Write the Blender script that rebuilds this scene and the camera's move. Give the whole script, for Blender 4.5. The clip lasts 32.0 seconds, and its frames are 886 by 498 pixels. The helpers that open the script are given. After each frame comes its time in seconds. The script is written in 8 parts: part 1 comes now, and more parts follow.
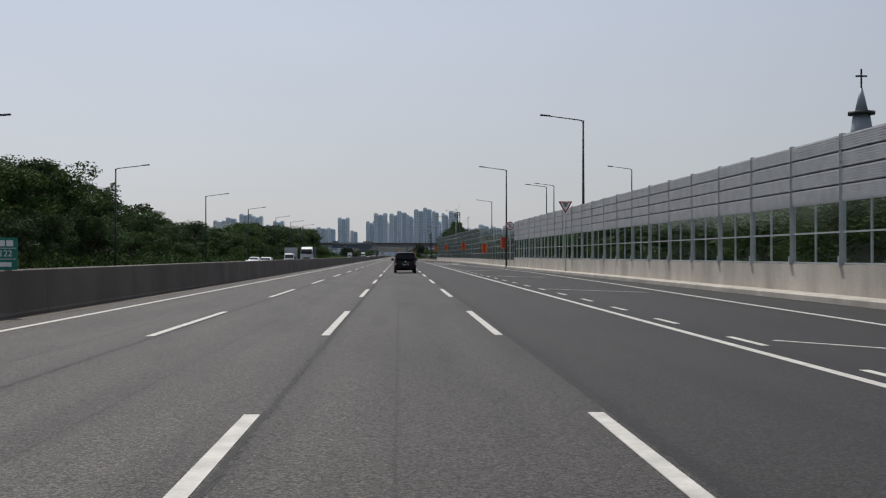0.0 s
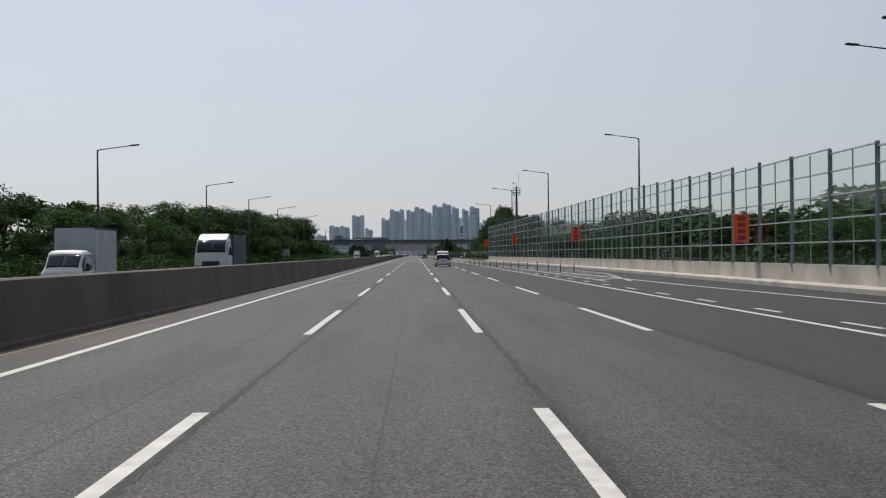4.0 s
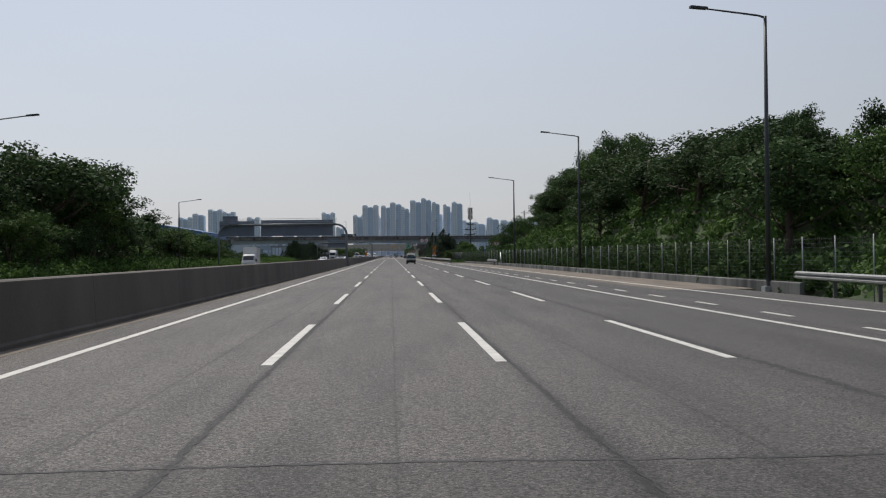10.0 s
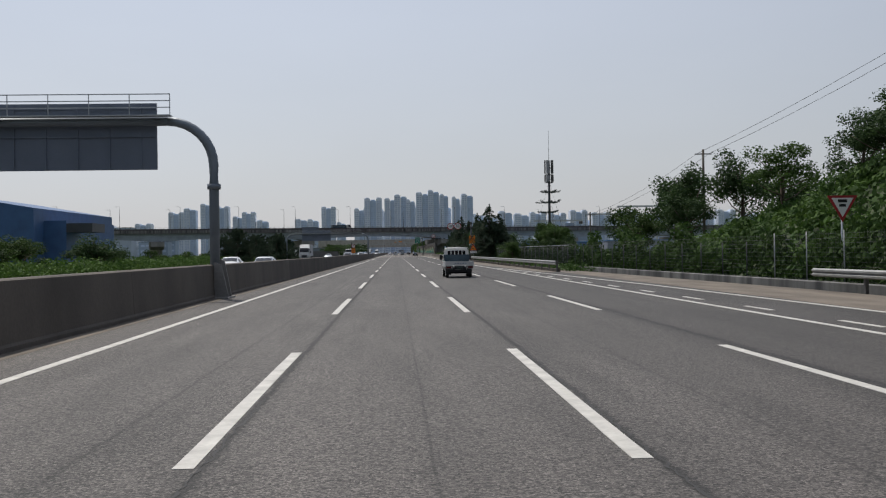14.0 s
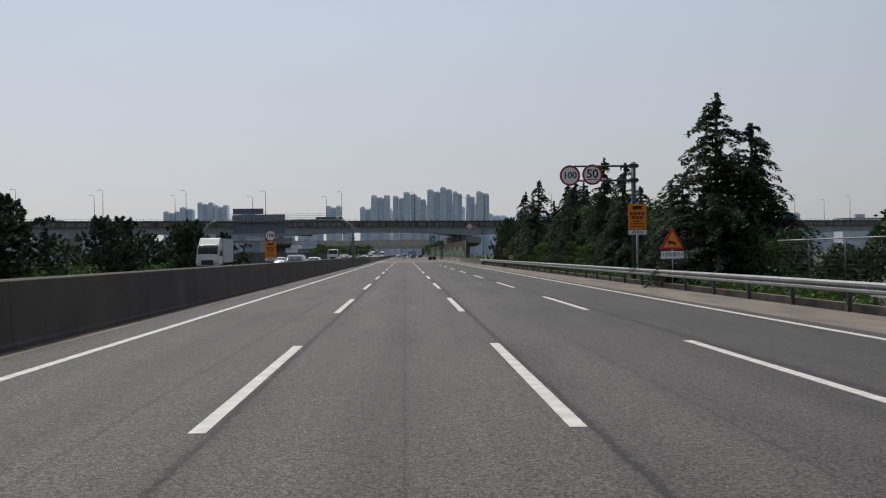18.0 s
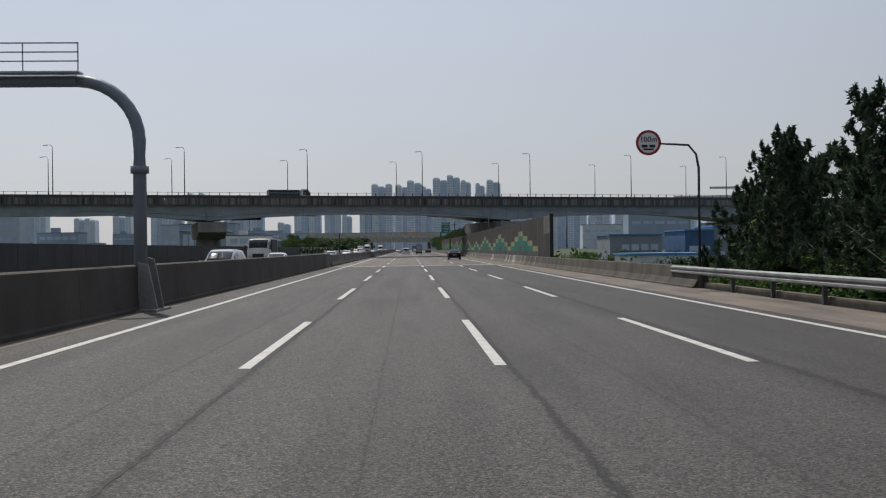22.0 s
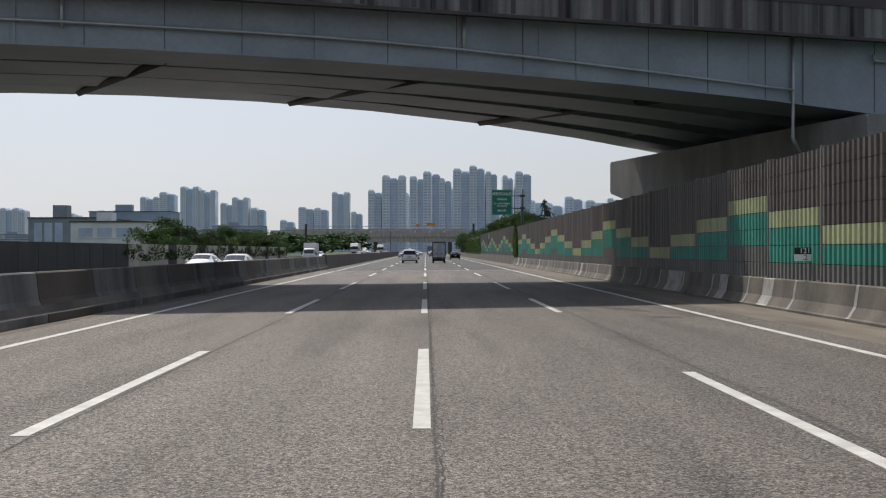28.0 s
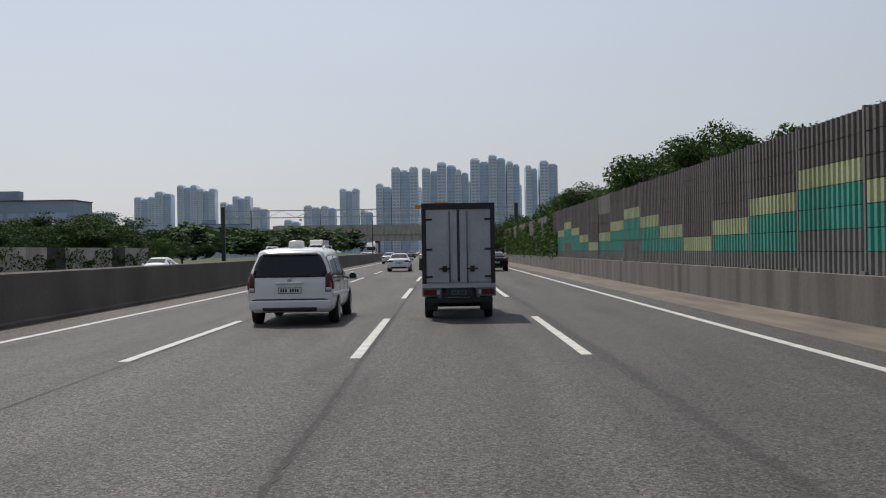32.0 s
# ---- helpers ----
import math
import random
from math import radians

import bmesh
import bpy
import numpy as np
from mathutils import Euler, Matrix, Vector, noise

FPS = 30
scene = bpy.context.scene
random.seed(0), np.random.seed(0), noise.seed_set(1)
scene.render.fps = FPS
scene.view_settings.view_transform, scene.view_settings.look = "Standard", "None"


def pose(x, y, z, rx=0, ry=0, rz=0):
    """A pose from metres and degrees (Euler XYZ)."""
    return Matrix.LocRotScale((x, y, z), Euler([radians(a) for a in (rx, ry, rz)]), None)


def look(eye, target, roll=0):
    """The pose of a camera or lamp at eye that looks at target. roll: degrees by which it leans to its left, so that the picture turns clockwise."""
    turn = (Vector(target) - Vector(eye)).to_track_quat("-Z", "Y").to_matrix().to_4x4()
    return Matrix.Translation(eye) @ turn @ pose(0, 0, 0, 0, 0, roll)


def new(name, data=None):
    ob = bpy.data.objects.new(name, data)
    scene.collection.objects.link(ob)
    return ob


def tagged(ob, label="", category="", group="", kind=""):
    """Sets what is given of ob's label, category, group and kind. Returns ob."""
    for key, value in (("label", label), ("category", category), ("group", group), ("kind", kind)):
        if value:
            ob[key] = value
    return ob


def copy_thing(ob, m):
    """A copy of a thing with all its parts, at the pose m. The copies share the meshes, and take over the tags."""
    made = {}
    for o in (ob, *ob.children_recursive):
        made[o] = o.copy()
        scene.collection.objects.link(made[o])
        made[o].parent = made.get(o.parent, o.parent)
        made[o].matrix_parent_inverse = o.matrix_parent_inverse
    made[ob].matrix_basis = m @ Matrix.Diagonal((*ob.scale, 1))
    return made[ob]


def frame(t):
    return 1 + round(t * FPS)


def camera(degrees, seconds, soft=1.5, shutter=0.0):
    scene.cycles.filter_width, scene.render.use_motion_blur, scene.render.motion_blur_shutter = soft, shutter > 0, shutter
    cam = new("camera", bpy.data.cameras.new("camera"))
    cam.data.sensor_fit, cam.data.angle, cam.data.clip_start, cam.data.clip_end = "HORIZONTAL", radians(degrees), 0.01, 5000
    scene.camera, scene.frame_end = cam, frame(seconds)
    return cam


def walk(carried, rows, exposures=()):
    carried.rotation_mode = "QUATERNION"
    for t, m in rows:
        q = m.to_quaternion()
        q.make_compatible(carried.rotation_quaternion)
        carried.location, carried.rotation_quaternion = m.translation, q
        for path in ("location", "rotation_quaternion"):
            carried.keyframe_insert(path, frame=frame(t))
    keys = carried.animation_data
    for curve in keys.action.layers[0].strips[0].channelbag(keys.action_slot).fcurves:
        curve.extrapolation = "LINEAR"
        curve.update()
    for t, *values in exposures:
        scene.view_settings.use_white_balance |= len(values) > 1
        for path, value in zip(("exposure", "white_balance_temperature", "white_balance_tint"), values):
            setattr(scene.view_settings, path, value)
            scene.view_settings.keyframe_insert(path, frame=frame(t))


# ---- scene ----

# ---- camera: a car on a straight expressway; seconds, x, y, yaw, pitch, roll ----
EYE = 1.66
PATH = [
    (0.0, 5.13, -10.89, -2.41, 0.35, 0.03),
    (0.5, 4.87, 5.56, -2.33, 0.43, 0.00),
    (1.0, 4.56, 21.61, -1.50, 0.37, 0.29),
    (1.5, 4.06, 36.86, -1.07, 0.39, 0.26),
    (2.0, 3.52, 51.58, -0.74, 0.34, 0.30),
    (2.5, 3.08, 66.00, -0.64, 0.31, 0.17),
    (3.0, 2.73, 80.29, -0.91, 0.12, 0.33),
    (3.5, 2.45, 94.60, -1.18, 0.29, 0.36),
    (4.0, 2.28, 108.94, -1.51, 0.27, 0.55),
    (4.5, 2.18, 123.37, -1.84, 0.25, 0.73),
    (5.0, 2.14, 137.96, -2.17, 0.23, 0.91),
    (5.5, 2.14, 152.80, -2.49, 0.20, 1.10),
    (6.0, 2.14, 167.94, -2.76, 0.12, 1.04),
    (6.5, 2.15, 183.39, -2.92, 0.13, 0.91),
    (7.0, 2.15, 199.00, -2.98, 0.13, 1.06),
    (7.5, 2.15, 214.77, -3.00, 0.10, 1.09),
    (8.0, 2.13, 230.67, -2.89, 0.27, 1.03),
    (8.5, 2.10, 246.65, -2.74, 0.21, 0.88),
    (9.0, 2.05, 262.59, -2.71, 0.24, 0.65),
    (9.5, 1.98, 278.65, -2.74, 0.43, 0.66),
    (10.0, 1.92, 294.75, -2.86, 0.31, 0.66),
    (10.5, 1.86, 310.91, -2.88, 0.31, 0.56),
    (11.0, 1.80, 327.17, -3.01, 0.43, 0.76),
    (11.5, 1.74, 343.39, -2.95, 0.30, 0.76),
    (12.0, 1.69, 359.53, -2.83, 0.17, 0.67),
    (12.5, 1.65, 375.55, -2.74, 0.10, 0.78),
    (13.0, 1.62, 391.42, -2.68, 0.15, 0.79),
    (13.5, 1.62, 407.16, -2.66, 0.12, 0.93),
    (14.0, 1.67, 422.57, -2.62, 0.13, 0.83),
    (14.5, 1.74, 437.69, -2.58, 0.13, 0.72),
    (15.0, 1.81, 452.58, -2.53, 0.14, 0.61),
    (15.5, 1.87, 467.27, -2.49, 0.14, 0.51),
    (16.0, 1.89, 481.81, -2.48, 0.12, 0.65),
    (16.5, 1.90, 496.67, -2.35, 0.19, 0.78),
    (17.0, 1.92, 511.60, -2.31, 0.08, 0.70),
    (17.5, 1.94, 526.35, -2.23, 0.27, 0.63),
    (18.0, 1.97, 540.89, -2.10, 0.27, 0.65),
    (18.5, 2.00, 555.31, -1.95, 0.21, 0.77),
    (19.0, 2.03, 569.66, -1.84, 0.18, 0.98),
    (19.5, 2.08, 584.03, -1.88, 0.13, 0.79),
    (20.0, 2.12, 598.36, -2.00, 0.02, 0.79),
    (20.5, 2.17, 612.68, -2.07, 0.09, 0.69),
    (21.0, 2.22, 627.07, -2.08, 0.11, 0.68),
    (21.5, 2.27, 641.58, -2.02, 0.07, 0.45),
    (22.0, 2.32, 656.09, -1.89, -0.04, 0.62),
    (22.5, 2.36, 670.52, -1.81, -0.03, 0.68),
    (23.0, 2.39, 684.77, -1.69, 0.14, 0.72),
    (23.5, 2.40, 699.02, -1.58, 0.12, 0.69),
    (24.0, 2.40, 713.20, -1.50, 0.01, 0.67),
    (24.5, 2.41, 727.29, -1.48, 0.15, 0.65),
    (25.0, 2.44, 741.28, -1.52, 0.13, 0.61),
    (25.5, 2.52, 755.17, -1.42, 0.13, 0.50),
    (26.0, 2.67, 768.96, -1.35, 0.14, 0.40),
    (26.5, 2.87, 782.72, -1.28, 0.14, 0.29),
    (27.0, 3.10, 796.49, -1.21, 0.15, 0.18),
    (27.5, 3.36, 810.31, -1.14, 0.16, 0.06),
    (28.0, 3.64, 824.25, -0.95, 0.07, 0.08),
    (28.5, 3.93, 838.31, -0.91, 0.06, 0.17),
    (29.0, 4.21, 852.41, -0.75, 0.12, 0.45),
    (29.5, 4.47, 866.42, -0.68, 0.18, 0.64),
    (30.0, 4.69, 880.27, -0.59, 0.22, 0.92),
    (30.5, 4.83, 894.02, -0.50, 0.24, 0.94),
    (31.0, 4.92, 907.68, -0.30, 0.19, 0.97),
    (31.5, 4.96, 921.28, -0.20, 0.40, 0.89),
    (32.0, 4.98, 934.88, -0.03, 0.06, 0.90),
]
EXPOSURES = ((0,0),(2,0),(3,.15),(3.5,.15),(5.5,0),(8,0),(9,.08),(13,.08),(15.5,0),(23,0),(24,-.06),(25.5,-.06),(27.5,.0),(28,.28),(29,.52),(29.6,.42),(30,.26),(30.5,.1),(31,-.08),(31.5,0),(32,.08))
cam = camera(46.2, 32.0, 1.2)
walk(cam, [(t, pose(x, y, EYE, 90 + p, r, w)) for t, x, y, w, p, r in PATH], EXPOSURES)
# ---- end of camera ----

# ---- light ----
SUN_EL, SUN_AZ = radians(58), radians(-25)          # azimuth from +y towards +x
world = bpy.data.worlds.new("world")
scene.world = world
world.use_nodes = True
wn = world.node_tree.nodes
sky = wn.new("ShaderNodeTexSky")
sky.sky_type = "NISHITA"
sky.sun_disc = False
sky.sun_elevation, sky.sun_rotation = SUN_EL, SUN_AZ
sky.air_density, sky.dust_density, sky.ozone_density, sky.altitude = 1.2, 0.5, 3.0, 0
# summer haze lies over the whole sky, thickest low down and brightest round the sun
wl = world.node_tree.links
way = wn.new("ShaderNodeTexCoord").outputs["Generated"]
sun_dir = Vector((math.sin(SUN_AZ) * math.cos(SUN_EL), math.cos(SUN_AZ) * math.cos(SUN_EL), math.sin(SUN_EL)))
near_sun = wn.new("ShaderNodeVectorMath")
near_sun.operation = "DOT_PRODUCT"
near_sun.inputs[1].default_value = sun_dir
wl.new(way, near_sun.inputs[0])
glow = wn.new("ShaderNodeMapRange")
for k, v in (("From Min", 0.12), ("From Max", 1.0), ("To Min", 0.50), ("To Max", 1.56)):
    glow.inputs[k].default_value = v
wl.new(near_sun.outputs["Value"], glow.inputs["Value"])
height = wn.new("ShaderNodeSeparateXYZ")
wl.new(way, height.inputs["Vector"])
thick = wn.new("ShaderNodeMapRange")
for k, v in (("From Min", 0.0), ("From Max", 0.45), ("To Min", 0.88), ("To Max", 0.52)):
    thick.inputs[k].default_value = v
wl.new(height.outputs["Z"], thick.inputs["Value"])
wisps = wn.new("ShaderNodeTexNoise")
wisps.inputs["Scale"].default_value, wisps.inputs["Detail"].default_value, wisps.inputs["Roughness"].default_value = 2.4, 5, 0.55
spread = wn.new("ShaderNodeMapping")
spread.inputs["Scale"].default_value = (1.0, 1.0, 3.2)
wl.new(way, spread.inputs["Vector"])
wl.new(spread.outputs["Vector"], wisps.inputs["Vector"])
wisp = wn.new("ShaderNodeMath")
wisp.operation, wisp.inputs[1].default_value, wisp.inputs[2].default_value = "MULTIPLY_ADD", 0.14, 0.93
wl.new(wisps.outputs["Fac"], wisp.inputs[0])
lit = wn.new("ShaderNodeMath")
lit.operation = "MULTIPLY"
wl.new(glow.outputs["Result"], lit.inputs[0])
wl.new(wisp.outputs[0], lit.inputs[1])
haze_colour = wn.new("ShaderNodeVectorMath")
haze_colour.operation = "SCALE"
haze_colour.inputs[0].default_value = (5.42, 5.46, 5.90)
wl.new(lit.outputs[0], haze_colour.inputs["Scale"])
haze = wn.new("ShaderNodeMix")
haze.data_type = "RGBA"
wl.new(thick.outputs["Result"], haze.inputs["Factor"])
wl.new(sky.outputs["Color"], haze.inputs["A"])
wl.new(haze_colour.outputs["Vector"], haze.inputs["B"])
wl.new(haze.outputs["Result"], wn["Background"].inputs["Color"])
wn["Background"].inputs["Strength"].default_value = 0.098
sun = new("sun", bpy.data.lights.new("sun", "SUN"))
sun.data.energy, sun.data.angle, sun.data.color = 3.2, radians(1.0), (1.0, 0.95, 0.87)
sun.matrix_world = look(sun_dir * 100, (0, 0, 0))


# ---- materials ----
def mat(name, col, rough=0.6, metal=0.0, var=0.12, scale=0.8, fine=30.0, bump=0.05, rand=0.0, spec=0.5, stretch=(1, 1, 1), col2=None, amount=0.5):
    m = bpy.data.materials.new(name)
    m.use_nodes = True
    nt = m.node_tree
    n, l = nt.nodes, nt.links
    b = n["Principled BSDF"]
    b.inputs["Roughness"].default_value, b.inputs["Metallic"].default_value = rough, metal
    b.inputs["Specular IOR Level"].default_value = spec
    geo = n.new("ShaderNodeNewGeometry")
    mp = n.new("ShaderNodeMapping")
    mp.inputs["Scale"].default_value = stretch
    l.new(geo.outputs["Position"], mp.inputs["Vector"])
    n1, n2 = n.new("ShaderNodeTexNoise"), n.new("ShaderNodeTexNoise")
    n1.inputs["Scale"].default_value, n2.inputs["Scale"].default_value = scale, fine
    n1.inputs["Detail"].default_value, n2.inputs["Detail"].default_value = 5, 3
    l.new(mp.outputs["Vector"], n1.inputs["Vector"])
    l.new(geo.outputs["Position"], n2.inputs["Vector"])
    mix = n.new("ShaderNodeMix")
    mix.data_type = "RGBA"
    c2 = col2 or tuple(c * (1 - 2.2 * var) for c in col)
    c1 = col if col2 else tuple(min(1, c * (1 + var)) for c in col)
    mix.inputs["A"].default_value, mix.inputs["B"].default_value = (*c1, 1), (*c2, 1)
    ramp = n.new("ShaderNodeMapRange")
    ramp.inputs["From Min"].default_value, ramp.inputs["From Max"].default_value = amount - 0.18, amount + 0.22
    l.new(n1.outputs["Fac"], ramp.inputs["Value"])
    l.new(ramp.outputs["Result"], mix.inputs["Factor"])
    hsv = n.new("ShaderNodeHueSaturation")
    val = n.new("ShaderNodeMath")
    val.operation = "MULTIPLY_ADD"
    val.inputs[1].default_value, val.inputs[2].default_value = 3.0 * var, 1.0 - 1.5 * var
    l.new(n2.outputs["Fac"], val.inputs[0])
    last = val
    if rand:
        info, add = n.new("ShaderNodeObjectInfo"), n.new("ShaderNodeMath")
        sub = n.new("ShaderNodeMath")
        sub.operation, sub.inputs[1].default_value, sub.inputs[2].default_value = "MULTIPLY_ADD", rand, -rand / 2
        l.new(info.outputs["Random"], sub.inputs[0])
        l.new(val.outputs[0], add.inputs[0])
        l.new(sub.outputs[0], add.inputs[1])
        last = add
    l.new(last.outputs[0], hsv.inputs["Value"])
    l.new(mix.outputs["Result"], hsv.inputs["Color"])
    l.new(hsv.outputs["Color"], b.inputs["Base Color"])
    if bump:
        bp = n.new("ShaderNodeBump")
        bp.inputs["Strength"].default_value, bp.inputs["Distance"].default_value = bump, 0.02
        l.new(n2.outputs["Fac"], bp.inputs["Height"])
        l.new(bp.outputs["Normal"], b.inputs["Normal"])
    return m


def leaf_mat(name, col, col2):
    m = bpy.data.materials.new(name)
    m.use_nodes = True
    n, l = m.node_tree.nodes, m.node_tree.links
    b = n["Principled BSDF"]
    b.inputs["Roughness"].default_value, b.inputs["Specular IOR Level"].default_value = 0.75, 0.15
    geo, mix = n.new("ShaderNodeNewGeometry"), n.new("ShaderNodeMix")
    mix.data_type = "RGBA"
    mix.inputs["A"].default_value, mix.inputs["B"].default_value = (*col, 1), (*col2, 1)
    l.new(geo.outputs["Random Per Island"], mix.inputs["Factor"])
    info, hsv, mul = n.new("ShaderNodeObjectInfo"), n.new("ShaderNodeHueSaturation"), n.new("ShaderNodeMath")
    mul.operation, mul.inputs[1].default_value, mul.inputs[2].default_value = "MULTIPLY_ADD", 0.5, 0.75
    l.new(info.outputs["Random"], mul.inputs[0])
    l.new(mul.outputs[0], hsv.inputs["Value"])
    l.new(mix.outputs["Result"], hsv.inputs["Color"])
    l.new(hsv.outputs["Color"], b.inputs["Base Color"])
    tr, add = n.new("ShaderNodeBsdfTranslucent"), n.new("ShaderNodeMixShader")
    l.new(hsv.outputs["Color"], tr.inputs["Color"])
    add.inputs["Fac"].default_value = 0.25
    l.new(b.outputs["BSDF"], add.inputs[1])
    l.new(tr.outputs["BSDF"], add.inputs[2])
    l.new(add.outputs["Shader"], n["Material Output"].inputs["Surface"])
    return m


def glass_mat(name, tint, rough=0.02, gloss=0.09):
    m = bpy.data.materials.new(name)
    m.use_nodes = True
    n, l = m.node_tree.nodes, m.node_tree.links
    n.remove(n["Principled BSDF"])
    tr, gl, mx = n.new("ShaderNodeBsdfTransparent"), n.new("ShaderNodeBsdfGlossy"), n.new("ShaderNodeMixShader")
    tr.inputs["Color"].default_value = (*tint, 1)
    gl.inputs["Roughness"].default_value = rough
    mx.inputs["Fac"].default_value = gloss
    l.new(tr.outputs["BSDF"], mx.inputs[1])
    l.new(gl.outputs["BSDF"], mx.inputs[2])
    l.new(mx.outputs["Shader"], n["Material Output"].inputs["Surface"])
    return m


def asphalt_mat(name, col, dark=0.66, grain=0.52, bands=((3.74, 0.042, 0.66), (7.44, 0.07, 0.58), (0.15, 0.04, 0.64), (-0.95, 0.02, 0.35), (1.95, 0.012, 0.35), (5.1, 0.016, 0.3)), outer=0.78, sections=()):
    """Rolled asphalt: stone grain, wheel-worn tracks, stains drawn out along the road, and dark ragged joint strips (x, half width, strength)."""
    m = bpy.data.materials.new(name)
    m.use_nodes = True
    n, l = m.node_tree.nodes, m.node_tree.links
    b = n["Principled BSDF"]
    b.inputs["Roughness"].default_value, b.inputs["Specular IOR Level"].default_value = 0.74, 0.35
    geo, sep = n.new("ShaderNodeNewGeometry"), n.new("ShaderNodeSeparateXYZ")
    l.new(geo.outputs["Position"], sep.inputs["Vector"])

    def math_node(op, a, c, d=None):
        q = n.new("ShaderNodeMath")
        q.operation = op
        for i, v in enumerate((a, c, d)):
            if v is None:
                continue
            if isinstance(v, (int, float)):
                q.inputs[i].default_value = v
            else:
                l.new(v, q.inputs[i])
        return q.outputs[0]

    def noise_of(scale, stretch, detail=4):
        mp, t = n.new("ShaderNodeMapping"), n.new("ShaderNodeTexNoise")
        mp.inputs["Scale"].default_value = stretch
        t.inputs["Scale"].default_value, t.inputs["Detail"].default_value = scale, detail
        l.new(geo.outputs["Position"], mp.inputs["Vector"])
        l.new(mp.outputs["Vector"], t.inputs["Vector"])
        return t.outputs["Fac"]

    def ramp(v, a, c, d, e):
        r = n.new("ShaderNodeMapRange")
        for k, q in zip(("From Min", "From Max", "To Min", "To Max"), (a, c, d, e)):
            r.inputs[k].default_value = q
        l.new(v, r.inputs["Value"])
        return r.outputs["Result"]

    long_stain, patch = noise_of(1.0, (1.3, 0.05, 1)), noise_of(0.35, (1, 0.3, 1))
    wander, rag, bits = noise_of(0.5, (0.2, 1, 1)), noise_of(5, (1, 0.6, 1)), noise_of(14, (1, 0.5, 1), 3)
    coarse, fine = noise_of(24, (1, 0.8, 1), 5), noise_of(60, (1, 0.8, 1), 2)
    stone = n.new("ShaderNodeTexVoronoi")
    stone.inputs["Scale"].default_value = 42
    l.new(geo.outputs["Position"], stone.inputs["Vector"])
    chip = n.new("ShaderNodeSeparateColor")
    l.new(stone.outputs["Color"], chip.inputs[0])
    # wheel tracks, two in each 3.6 m lane
    track = math_node("COSINE", math_node("MULTIPLY_ADD", sep.outputs["X"], 2 * math.pi / 1.8, math.pi), 0)
    v = math_node("MULTIPLY_ADD", track, 0.05, 1.0)
    v = math_node("MULTIPLY", v, math_node("MULTIPLY_ADD", long_stain, dark, 1 - dark / 2))
    v = math_node("MULTIPLY", v, math_node("MULTIPLY_ADD", patch, 0.5, 0.75))
    v = math_node("MULTIPLY", v, ramp(coarse, 0.36, 0.64, 1 - grain * 0.5, 1 + grain * 0.5))
    v = math_node("MULTIPLY", v, ramp(fine, 0.3, 0.7, 1 - grain * 1.25, 1 + grain * 1.25))
    v = math_node("MULTIPLY", v, ramp(chip.outputs[0], 0.0, 1.0, 1 - grain * 1.5, 1 + grain * 1.5))
    for x, half, strength in bands:
        path = math_node("ADD", math_node("SUBTRACT", sep.outputs["X"], x), math_node("MULTIPLY_ADD", wander, half * 3.0, -half * 1.5))
        off = math_node("ABSOLUTE", math_node("ADD", path, math_node("MULTIPLY_ADD", rag, half * 3.2, -half * 1.6)), 0)
        mask = ramp(math_node("ADD", off, math_node("MULTIPLY_ADD", bits, half * 4.0, -half * 2.0)), half * 0.8, half * 1.3, 1 - strength, 1.0)
        v = math_node("MULTIPLY", v, mask)
        v = math_node("MULTIPLY", v, ramp(off, half * 1.0, half * 4.5, 1 - strength * 0.3, 1.0))
    # fine ravelling: pitted dark specks gathered in long ragged patches
    worn = ramp(noise_of(0.9, (1, 0.12, 1), 3), 0.50, 0.66, 0.0, 1.0)
    pits = ramp(noise_of(34, (1, 0.8, 1), 3), 0.48, 0.58, 0.0, 0.7)
    v = math_node("MULTIPLY", v, math_node("SUBTRACT", 1.0, math_node("MULTIPLY", worn, pits)))
    # darker from x 3.0 out to 8.2; sections scale the tone along y
    v = math_node("MULTIPLY", v, ramp(sep.outputs["X"], 3.0, 8.2, 1.0, outer))
    if sections:
        for a, c, e in sections:
            v = math_node("MULTIPLY", v, ramp(sep.outputs["Y"], a, c, 1.0, e))
    hsv = n.new("ShaderNodeHueSaturation")
    hsv.inputs["Color"].default_value = (*col, 1)
    l.new(v, hsv.inputs["Value"])
    l.new(hsv.outputs["Color"], b.inputs["Base Color"])
    bp = n.new("ShaderNodeBump")
    bp.inputs["Strength"].default_value, bp.inputs["Distance"].default_value = 0.5, 0.01
    l.new(fine, bp.inputs["Height"])
    l.new(bp.outputs["Normal"], b.inputs["Normal"])
    return m


M_ASPHALT = asphalt_mat("worn_asphalt", (0.057, 0.0512, 0.0470), outer=0.64, bands=((3.74, 0.042, 0.66), (7.44, 0.07, 0.58), (0.15, 0.04, 0.64), (-0.95, 0.02, 0.35), (1.95, 0.012, 0.35), (5.1, 0.016, 0.3)), sections=((303.0, 303.3, 1.42), (440, 500, 0.78)))
M_ASPHALT_FAR = asphalt_mat("worn_asphalt_beyond", (0.075, 0.068, 0.062), bands=((3.72, 0.028, 0.6), (7.46, 0.075, 0.42), (0.14, 0.02, 0.5)))
M_ASPHALT_DARK = asphalt_mat("fresh_asphalt", (0.0185, 0.0174, 0.0168), bands=((11.75, 0.2, 0.3),), outer=0.85)
M_ASPHALT_MID = asphalt_mat("dark_lane_asphalt", (0.0205, 0.0190, 0.0180), bands=((7.44, 0.08, 0.5),), outer=0.9)
